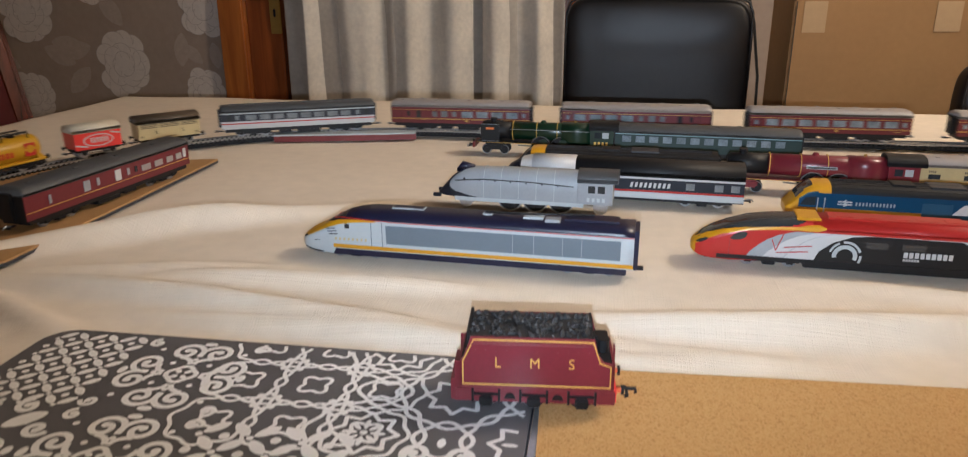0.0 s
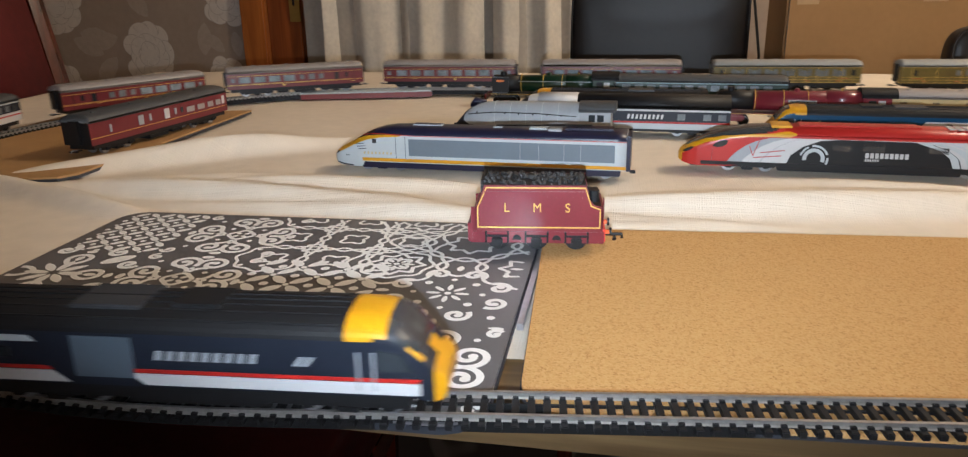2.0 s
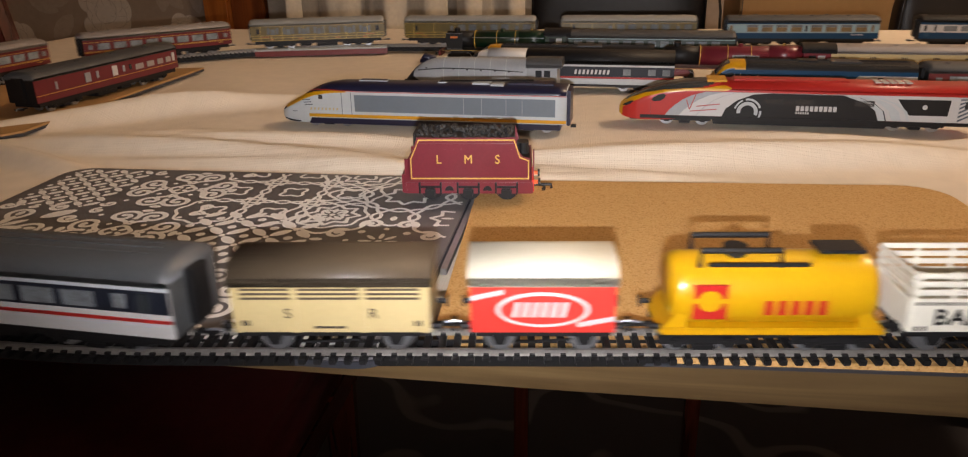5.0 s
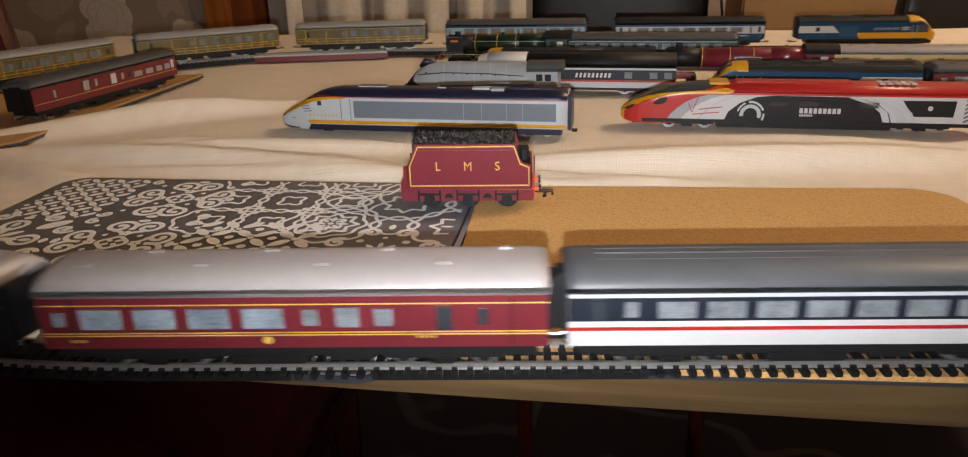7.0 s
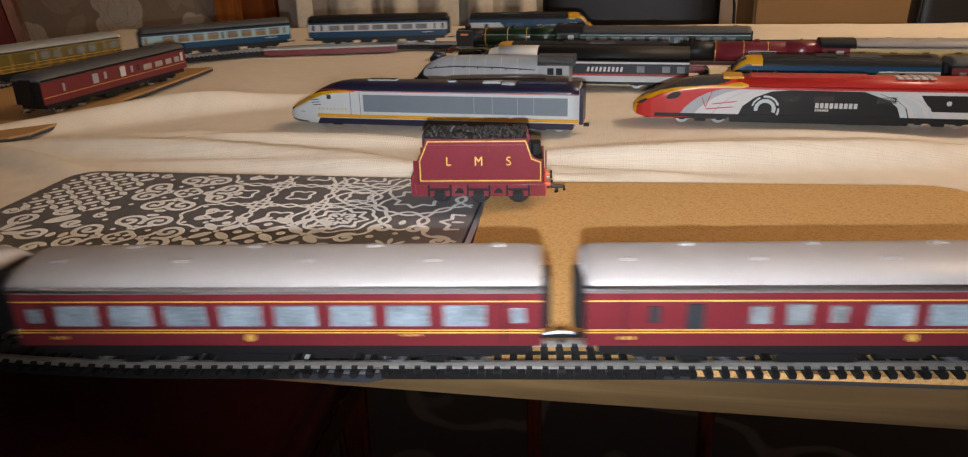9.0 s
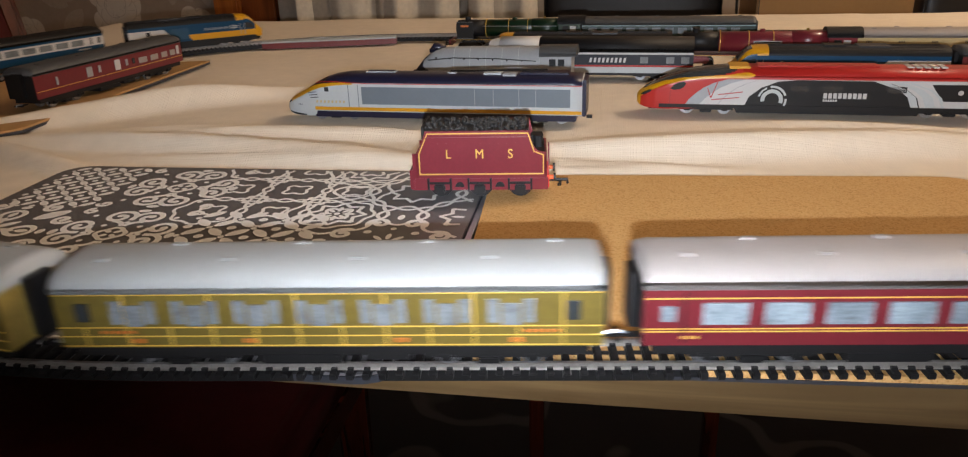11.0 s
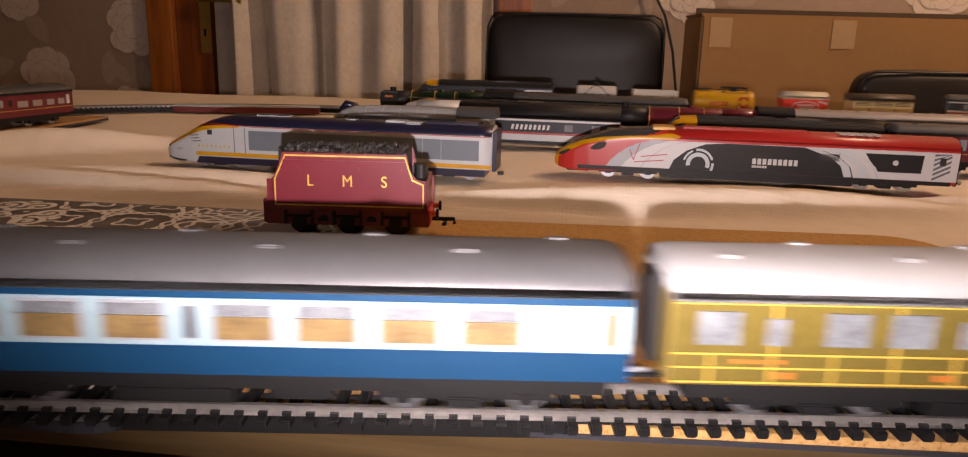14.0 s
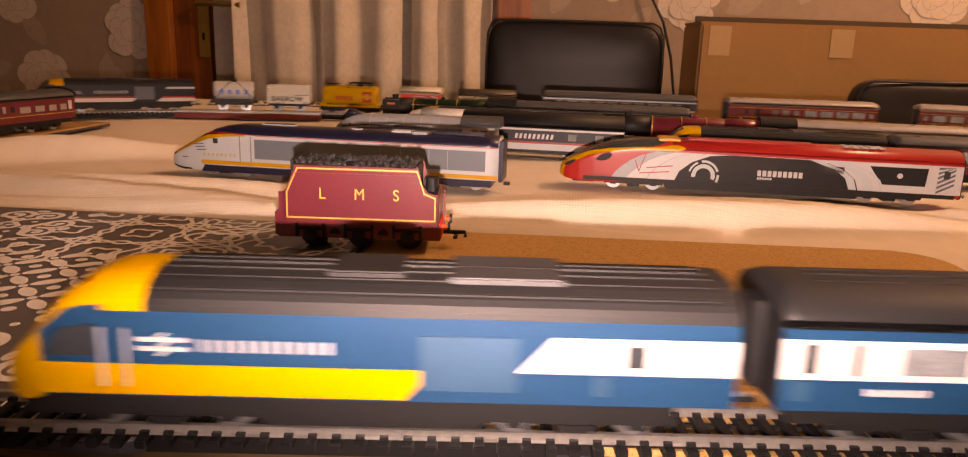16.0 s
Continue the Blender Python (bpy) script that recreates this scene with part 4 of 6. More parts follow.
def teak_coach(length, brake=False):
    if brake:
        p = [(0.03 + 0.083 * k, 0.03 + 0.083 * k + 0.055, 0.0195, 0.0285, None) for k in range(8) if k % 3 != 1] + [(0.12 + 0.25 * k, 0.145 + 0.25 * k, 0.0195, 0.0268, None) for k in range(3)] + [(0.9, 0.918, 0.019, 0.027, "glass_dark")]
    else:
        p = [(0.04, 0.065, 0.0195, 0.027, "glass_dark")]
        for k in range(7):
            a = 0.105 + 0.115 * k
            p += [(a, a + 0.02, 0.0185, 0.028, None), (a + 0.026, a + 0.058, 0.0175, 0.0262, None), (a + 0.064, a + 0.084, 0.0185, 0.028, None)]
        p += [(0.935, 0.96, 0.0195, 0.027, "glass_dark")]
    th = coach("passenger_coach", "teak-brown panelled coach with white roof and yellow lining", length, "teak", "roof_white",
               [(0.0165, 0.0169, "gold"), (0.0127, 0.0131, "gold"), (0.0086, 0.009, "gold"), (0.0303, 0.0306, "gold")], p, "glass_pale", vents=VENTS, end="teak_dark")
    for k in range(12):
        x = (0.05 + 0.08 * k - 0.5) * length
        sides("panel_bead", rect(x - 0.0003, x + 0.0003, 0.009, 0.0302 if k % 2 else 0.0165), "gold", th, 0.0004)
    for f in (0.15, 0.36, 0.64, 0.85):
        x = (f - 0.5) * length
        word_bars(th, x - 0.003, x + 0.003, 0.0102, 0.0118, 2, "orange_red", 0.0006)
    for f in (0.08, 0.86):
        x = (f - 0.5) * length
        word_bars(th, x, x + 0.014, 0.0143, 0.0153, 6, "orange_red", 0.0006)
    return finish_coach(th)


def executive_coach(length):
    p = [(0.04, 0.065, 0.0195, 0.028, "glass_dark"), (0.1, 0.125, 0.021, 0.0275, "glass_pale")] + [(0.16 + 0.088 * k, 0.16 + 0.088 * k + 0.068, 0.0205, 0.0275, "glass_pale") for k in range(8)] + [(0.885, 0.91, 0.021, 0.0275, "glass_pale"), (0.935, 0.96, 0.0195, 0.028, "glass_dark")]
    th = coach("passenger_coach", "grey and white express coach with a red stripe", length, "white", "roof_slate",
               [(0.019, 0.0292, "exec_dark"), (0.0148, 0.0163, "red"), (0.0292, 0.031, "pale_grey")], p, end="roof_slate", ribbed=True)
    return finish_coach(th)


def blue_coach(length, mk3=False):
    if mk3:
        p = [(0.025, 0.042, 0.019, 0.0268, "glass_dark"), (0.085, 0.095, 0.0185, 0.027, "glass_dark")] + [(0.145 + 0.105 * k, 0.145 + 0.105 * k + 0.08, 0.019, 0.0262, "glass_pale") for k in range(7)] + [(0.9, 0.912, 0.0185, 0.027, "glass_dark"), (0.958, 0.975, 0.019, 0.0268, "glass_dark")]
        th = coach("passenger_coach", "blue and white coach with ribbed dark roof", length, "rail_blue", "roof_dark", [(0.017, 0.028, "white")], p, ribbed=True)
        for x in (-0.105, 0.095):
            sides("data_panel", rect(x, x + 0.005, 0.011, 0.0165), "blue_grille", th, 0.0006)
    else:
        p = [(0.035, 0.05, 0.0185, 0.027, "seat_buff"), (0.97, 0.985, 0.0185, 0.027, "seat_buff"), (0.47, 0.482, 0.0185, 0.027, "glass_dark")]
        for k in range(4):
            for a in (0.08 + 0.098 * k, 0.505 + 0.098 * k):
                p += [(a, a + 0.07, 0.0182, 0.0243, "seat_buff"), (a, a + 0.07, 0.0247, 0.0275, "glass_pale")]
        th = coach("passenger_coach", "pale blue-grey and blue coach with grey roof and buff seats", length, "rail_blue", "roof_grey", [(0.0162, 0.029, "pale_blue")], p, frame_mat="silver", vents=VENTS, end="rail_blue")
    word_bars(th, -0.085, -0.068, 0.0128, 0.0146, 8, "white", 0.0006)
    return finish_coach(th)


def power_car(length, dark, nose_d=1, group="", blue=False, m=None, name="diesel_power_car"):
    """A wedge-nosed diesel power car; the nose points to x * nose_d."""
    th = empty(name, "blue and yellow wedge-nosed diesel power car with white logo" if blue else "dark grey diesel power car, yellow nose, red and white stripe", "locomotive", group, m)
    h, d = length / 2, nose_d
    zs, zt = 0.032, 0.0455
    body = "rail_blue" if blue else "exec_dark"
    st = []
    for f, w, z0, s_, t_ in ((-h, HW, 0.008, zs, zt), (h - 0.038, HW, 0.008, zs, zt), (h - 0.027, HW, 0.008, zs, zt - 0.0004), (h - 0.022, HW * 0.995, 0.008, zs - 0.0006, zt - 0.002), (h - 0.018, HW * 0.985, 0.008, 0.0298, 0.0402), (h - 0.0145, HW * 0.97, 0.008, 0.0272, 0.0352), (h - 0.0108, HW * 0.945, 0.0075, 0.0245, 0.03), (h - 0.0082, HW * 0.92, 0.007, 0.0222, 0.0258), (h - 0.0045, HW * 0.86, 0.0066, 0.0188, 0.0216), (h - 0.0015, HW * 0.79, 0.007, 0.0162, 0.0182), (h, HW * 0.7, 0.0085, 0.0142, 0.0156)):
        st.append((f * d, arch(w, z0, s_, t_)))

    def pick(c):
        x = c.x * d
        shoulder = float(np.interp(x, (h - 0.022, h - 0.0145, h - 0.0082), (zs, 0.0276, 0.0226)))
        if h - 0.022 < x < h - 0.0082 and c.z > shoulder + 0.0022 and (not blue or abs(c.y) < 0.0125):
            return 3
        if x > h - 0.038 and c.z > shoulder + 0.001:
            return 1
        if c.z > zs + 0.001:
            return 2
        if x > h - (0.0105 if blue else 0.006):
            return 1
        return 0

    part("body", loft(st, pick), [body, "yellow", "roof_dark", "glass_dark"], th)
    part("windscreen_pillar", loft([(d * (h - 0.0215), [(-0.0006, 0.0425), (0.0006, 0.0425), (0.0006, 0.0436), (-0.0006, 0.0436)]), (d * (h - 0.0084), [(-0.0006, 0.0252), (0.0006, 0.0252), (0.0006, 0.0264), (-0.0006, 0.0264)])]), body, th)
    for y in (-1, 1):
        part("headlight", box(*sorted((d * (h - 0.004), d * (h - 0.0012))), y * 0.0105 - 0.0028, y * 0.0105 + 0.0028, 0.0135, 0.0162, 0.0008), "glass_pale", th)
    if blue:
        sides("yellow_panel", [(d * -0.009, 0.0085), (d * (h - 0.0095), 0.0085), (d * (h - 0.0095), 0.0172), (d * -0.0165, 0.0172)], "yellow", th, 0.0003)
        sides("white_panel", [(d * -h, 0.0172), (d * -0.038, 0.0172), (d * -0.047, 0.0275), (d * -h, 0.0275)], "white", th, 0.0003)
        sides("small_window", rect(*sorted((d * -0.0655, d * -0.071)), 0.0195, 0.0255), "glass_dark", th, 0.0006)
        sides("grille", rect(*sorted((d * -0.013, d * -0.038)), 0.0115, 0.027), "blue_grille", th, 0.0004)
        for z in (0.0212, 0.0238):
            sides("arrow_bar", rect(*sorted((d * 0.046, d * 0.0585)), z, z + 0.0011), "white", th, 0.0006)
        sides("arrow_bar", [(d * 0.0475, 0.0249), (d * 0.0545, 0.0212), (d * 0.0562, 0.0212), (d * 0.0492, 0.0249)], "white", th, 0.0006)
        sides("arrow_bar", [(d * 0.0505, 0.0263), (d * 0.0545, 0.0238), (d * 0.056, 0.0238), (d * 0.052, 0.0263)], "white", th, 0.0006)
        sides("arrow_bar", [(d * 0.0485, 0.0223), (d * 0.0525, 0.0198), (d * 0.054, 0.0198), (d * 0.05, 0.0223)], "white", th, 0.0006)
        word_bars(th, *sorted((d * 0.008, d * 0.043)), 0.0212, 0.0246, 12, "silver", 0.0006, 0, HW, 0.55)
        sides("data_panel", rect(*sorted((d * -0.058, d * -0.062)), 0.011, 0.0165), "blue_grille", th, 0.0006)
    else:
        sides("white_stripe", [(d * -h, 0.009), (d * -0.05, 0.009), (d * -0.057, 0.0142), (d * -h, 0.0142)], "white", th, 0.0003)
        sides("red_stripe", [(d * -h, 0.0146), (d * -0.057, 0.0146), (d * -0.0585, 0.0162), (d * -h, 0.0162)], "red", th, 0.0003)
        sides("white_stripe", [(d * -0.018, 0.009), (d * (h - 0.0095), 0.009), (d * (h - 0.0095), 0.0142), (d * -0.025, 0.0142)], "white", th, 0.0003)
        sides("red_stripe", [(d * -0.025, 0.0146), (d * (h - 0.0095), 0.0146), (d * (h - 0.0095), 0.0162), (d * -0.0265, 0.0162)], "red", th, 0.0003)
        sides("white_panel", [(d * -h, 0.0272), (d * -0.062, 0.0272), (d * -0.065, 0.03), (d * -h, 0.03)], "pale_grey", th, 0.0003)
        sides("grille", rect(*sorted((d * -0.022, d * -0.047)), 0.012, 0.0305), "mid_grey", th, 0.0005)
        word_bars(th, *sorted((d * -0.013, d * 0.03)), 0.0208, 0.0248, 9, "silver", 0.0006, 0.0012 * d, HW, 0.5)
        word_bars(th, *sorted((d * 0.043, d * 0.05)), 0.0205, 0.0245, 2, "silver", 0.0006, 0.003 * d)
        sides("small_window", rect(*sorted((d * -0.074, d * -0.082)), 0.02, 0.0245), "glass_dark", th, 0.0006)
    sides("cab_window", [(d * (h - 0.0255), 0.0195), (d * (h - 0.012), 0.0195), (d * (h - 0.0165), 0.0268), (d * (h - 0.0255), 0.0285)], "glass_dark", th, 0.0004)
    for x in (h - 0.0335, h - 0.0275):
        sides("handrail", rect(*sorted((d * x, d * (x + 0.0008))), 0.011, 0.0275), "silver", th, 0.0012)
    for k in range(7):
        y = -0.0145 + 0.00483 * k
        zz = zs + (zt - zs) * math.sqrt(max(0, 1 - (abs(y) / HW) ** 2.4))
        part("roof_rib", box(*sorted((d * (-h + 0.006), d * (h - 0.0395))), y - 0.0005, y + 0.0005, zz - 0.001, zz + 0.0007), "roof_dark", th)
    part("roof_grille", box(*sorted((d * -0.02, d * -0.05)), -0.011, 0.011, zt - 0.004, zt + 0.0006, 0.0005), "roof_hatch", th)
    part("exhaust_hood", box(*sorted((d * -0.008, d * 0.012)), -0.009, 0.009, zt - 0.004, zt + 0.0011, 0.0005), "roof_dark", th)
    for s in (-1, 1):
        bogie(th, s * (h - 0.04))
    coupling(th, -d * h, -d)
    part("gangway", box(*sorted((-d * h, -d * (h + 0.003))), -0.006, 0.006, 0.009, 0.037, 0.0006), "black", th)
    part("fuel_tank", box(-0.03, 0.03, -0.014, 0.014, 0.0025, 0.0085, 0.001), "black", th)
    part("underframe", box(-h + 0.004, h - 0.014, -0.0145, 0.0145, 0.0055, 0.0128), "black", th)
    lift_body(th, ((0.0, 0.004), (0.0066, 0.0098), (0.008, 0.0126), (0.032, 0.0355), (0.0455, 0.0438), (0.048, 0.046)))
    return th


def wagon_base(th, h, wb):
    part("underframe", box(-h + 0.001, h - 0.001, -0.0135, 0.0135, 0.0085, 0.0122, 0.0004), "black", th)
    for s in (-1, 1):
        wheelset(th, s * wb, 0.0062, material="steel")
        for y in (-1, 1):
            part("axle_guard", prism([(s * wb - 0.004, 0.0088), (s * wb + 0.004, 0.0088), (s * wb + 0.0018, 0.0042), (s * wb - 0.0018, 0.0042)], y * 0.011, y * 0.0128), "black", th)
        buffers(th, s * h, s)
        coupling(th, s * h, s)
    for y in (-1, 1):
        part("brake_lever", prism([(-0.012, 0.0062), (0.012, 0.0075), (0.012, 0.0068), (-0.012, 0.0055)], y * 0.0128, y * 0.0136), "black", th)


G = "wagons of the running train"


def white_tanker(length):
    th = empty("tank_wagon", "white tank wagon with blue print and black frame", "wagon", G)
    h = length / 2
    wagon_base(th, h, 0.0165)
    r, zc = 0.0135, 0.0285
    st = [(-h, 0.9), (-h + 0.002, 0.985), (-h + 0.004, 1), (h - 0.004, 1), (h - 0.002, 0.985), (h, 0.9)]
    part("tank", loft([(x, [(r * k * math.cos(a), zc + r * k * math.sin(a)) for a in [2 * math.pi * q / 28 for q in range(28)]]) for x, k in st]), "white", th, smooth=True)
    part("saddle", box(-h + 0.003, h - 0.003, -0.0115, 0.0115, 0.0122, 0.0168, 0.001), "black", th)
    bm = tube((0, 0, zc + r - 0.001), (0, 0, zc + r + 0.0035), 0.0042, 16)
    tube((0, 0, zc + r + 0.0035), (0, 0, zc + r + 0.0055), 0.0034, 16, 0.0015, bm)
    part("filler_dome", bm, "black", th)
    for s in (-1, 1):
        for y in (-1, 1):
            part("strap", pipe([(0, y * 0.002, zc + r + 0.0008), (s * 0.008, y * 0.0095, zc + 0.0104), (s * 0.017, y * 0.0142, zc + 0.001), (s * 0.026, y * 0.0128, 0.0165)], 0.0006, 6), "black", th)
            part("end_stay", box(s * h - 0.001, s * h + 0.001, y * 0.009 - 0.001, y * 0.009 + 0.001, 0.012, 0.03), "black", th)
    for k in range(4):
        x = -0.0165 + 0.011 * k
        sides("print_block", arc(x, 0.0275, 0.0016, 0.0034, 20 if k == 0 else 0, 330 if k == 0 else 359), "print_blue", th, 0.0007, 0.0134)
        sides("print_block", rect(x - 0.003, x + 0.0028, 0.027, 0.0282), "print_blue", th, 0.0008, 0.0134)
    return th


def open_wagon(length):
    th = empty("open_wagon", "white slatted open wagon with black lettering", "wagon", G)
    h, w = length / 2, 0.0155
    wagon_base(th, h, 0.017)
    part("floor_board", box(-h, h, -w, w, 0.0122, 0.0136), "ivory", th)
    for s in (-1, 1):
        part("side_board", box(-h, h, s * w - 0.0006, s * w + 0.0006, 0.0122, 0.0268, 0.0003), "ivory", th)
        part("end_board", box(s * h - 0.0012, s * h, -w, w, 0.0122, 0.0268, 0.0003), "ivory", th)
        for k in range(3):
            part("slat", box(-h, h, s * w - 0.0005, s * w + 0.0005, 0.0284 + 0.0036 * k, 0.0307 + 0.0036 * k, 0.0002), "ivory", th)
            part("end_slat", box(s * h - 0.001, s * h, -w, w, 0.0284 + 0.0036 * k, 0.0307 + 0.0036 * k, 0.0002), "ivory", th)
        for k in range(5):
            x = -h + 0.0008 + k * (length - 0.0016) / 4
            part("post", box(x - 0.0009, x + 0.0009, s * (w - 0.0012), s * (w + 0.0002), 0.0125, 0.0382, 0.0002), "ivory", th)
    side_text(th, "BARROW", 0.0098, 0.001, 0.0188, "black", w + 0.0006)
    word_bars(th, -0.029, -0.008, 0.0242, 0.0256, 7, "black", 0.0008, 0, w)
    word_bars(th, -0.028, -0.022, 0.0128, 0.0148, 2, "black", 0.0008, 0, w)
    word_bars(th, 0.006, 0.02, 0.013, 0.0142, 5, "black", 0.0008, 0, w)
    return th


def yellow_tanker(length):
    th = empty("tank_wagon", "yellow tank wagon with red print and black walkway", "wagon", G)
    h = length / 2
    part("underframe", box(-h + 0.002, h - 0.002, -0.0125, 0.0125, 0.0072, 0.0098, 0.0004), "black", th)
    r, zc = 0.0152, 0.0255
    st = [(-h + 0.006, 0.88), (-h + 0.008, 0.975), (-h + 0.011, 1), (h - 0.011, 1), (h - 0.008, 0.975), (h - 0.006, 0.88)]
    part("tank", loft([(x, [(r * k * math.cos(a), zc + r * k * math.sin(a)) for a in [2 * math.pi * q / 32 for q in range(32)]]) for x, k in st]), "tank_yellow", th, smooth=True)
    part("skirt", box(-h + 0.002, h - 0.002, -0.0148, 0.0148, 0.0098, 0.0128, 0.0006), "tank_yellow", th)
    for s in (-1, 1):
        part("end_wedge", prism([(s * (h - 0.001), 0.0102), (s * (h - 0.0125), 0.0102), (s * (h - 0.0125), 0.025)], -0.0135, 0.0135), "tank_yellow", th)
        for x in (s * (h - 0.02),):
            bogie(th, x, 0.0105, 0.0055)
        coupling(th, s * h, s)
        buffers(th, s * (h - 0.002), s)
    part("walkway", box(0.018, h - 0.01, -0.006, 0.006, zc + r + 0.0012, zc + r + 0.0028, 0.0003), "black", th)
    part("walkway", box(-0.028, 0.012, -0.0135, -0.0125, zc + r - 0.001, zc + r + 0.0005), "black", th)
    for y in (-0.0085, 0.0085):
        part("handrail", pipe([(-0.03, y, zc + r - 0.003), (-0.03, y, zc + r + 0.004), (0.002, y, zc + r + 0.004), (0.002, y, zc + r - 0.003)], 0.0013, 6), "black", th)
    part("filler", tube((-0.014, 0, zc + r - 0.002), (-0.014, 0, zc + r + 0.003), 0.005, 14), "black", th)
    sides("logo_plate", rect(-0.033, -0.0195, 0.0175, 0.0325), "red", th, 0.0005, 0.0146)
    sides("logo_disc", arc(-0.0263, 0.0255, 0.0002, 0.0047, 0, 359, 16), "tank_yellow", th, 0.0008, 0.0146)
    word_bars(th, -0.0045, 0.022, 0.0195, 0.0258, 5, "red", 0.0006, 0, 0.0148, 0.4)
    return th


def van(length, red):
    th = empty("covered_van", "red covered van with cream roof and white oval print" if red else "cream cattle van with brown roof and slatted sides", "wagon", G)
    h, w = length / 2, 0.0158
    body, roof = ("bright_red", "cream_roof") if red else ("cream", "brown_roof")
    wagon_base(th, h, 0.0175 if red else 0.0255)
    part("body", loft([(-h, arch(w, 0.0118, 0.0325, 0.037)), (h, arch(w, 0.0118, 0.0325, 0.037))]), body, th)
    part("roof", loft([(-h - 0.001, arch(w + 0.0008, 0.0325, 0.0338, 0.0425)), (h + 0.001, arch(w + 0.0008, 0.0325, 0.0338, 0.0425))]), roof, th, smooth=True)
    if red:
        sides("oval", [(0.019 * math.cos(a), 0.0222 + 0.0078 * math.sin(a)) for a in [6.2832 * k / 32 for k in range(32)]], "white", th, 0.0004, w, "white oval logo ground")
        sides("oval_inner", [(0.0172 * math.cos(a), 0.0222 + 0.0064 * math.sin(a)) for a in [6.2832 * k / 32 for k in range(32)]], "bright_red", th, 0.0007, w)
        word_bars(th, -0.0125, 0.0105, 0.0192, 0.0258, 6, "white", 0.001, 0.0015, w, 0.42)
        sides("flash", [(-h, 0.0262), (-0.016, 0.0292), (-0.016, 0.0312), (-h, 0.0282)], "white", th, 0.0004, w)
        sides("flash", [(0.014, 0.0142), (h, 0.0172), (h, 0.0192), (0.014, 0.0162)], "white", th, 0.0004, w)
    else:
        for z in (0.0268, 0.0288, 0.0308):
            for a, b in ((-h + 0.004, -0.016), (-0.013, 0.012), (0.015, h - 0.004)):
                sides("slot", rect(a, b, z, z + 0.0009), "brown_roof", th, 0.0004, w)
        for x in (-h + 0.002, -0.0145, 0.0135, h - 0.002):
            sides("post", rect(x - 0.001, x + 0.001, 0.012, 0.0322), "cream", th, 0.0009, w)
        for x, c in ((-0.0175, "S"), (0.0175, "R")):
            side_text(th, c, 0.0062, x, 0.0205, "black", w)
        word_bars(th, -0.007, 0.006, 0.0138, 0.0146, 5, "black", 0.0006, 0, w, 0.15)
        for x in (-0.037, 0.034):
            word_bars(th, x, x + 0.004, 0.015, 0.0172, 2, "black", 0.0006, 0, w)
    return th


TRAIN = [
    (-0.0105, 0.1938, lambda n: power_car(n, True, 1, "power cars of the running train")),
    (0.2082, 0.2650, white_tanker), (0.2775, 0.3390, open_wagon), (0.3440, 0.4389, yellow_tanker),
    (0.4550, 0.5142, lambda n: van(n, True)), (0.5298, 0.6118, lambda n: van(n, False)), (0.6290, 0.8450, executive_coach),
    (0.8520, 1.0560, lambda n: maroon_coach(n, True)), (1.0720, 1.2780, lambda n: maroon_coach(n, True, True)),
    (1.2940, 1.5029, lambda n: maroon_coach(n)), (1.5165, 1.7253, lambda n: maroon_coach(n, False, True)),
    (1.7389, 1.9445, teak_coach), (1.9572, 2.1618, lambda n: teak_coach(n, True)), (2.1736, 2.3748, lambda n: teak_coach(n, True)),
    (2.3849, 2.5992, blue_coach), (2.6112, 2.8280, lambda n: blue_coach(n, True)),
    (2.8384, 3.0285, lambda n: power_car(n, True, -1, "power cars of the running train", True)),
]
vehicles = [(a, b, build(b - a - 0.001)) for a, b, build in TRAIN]

# ---- standing models on the cloth ----
STAND = "model trains standing on the cloth"


def at(x, y, turn, z=0.0008):
    return pose(x, y, z, 0, 0, turn)


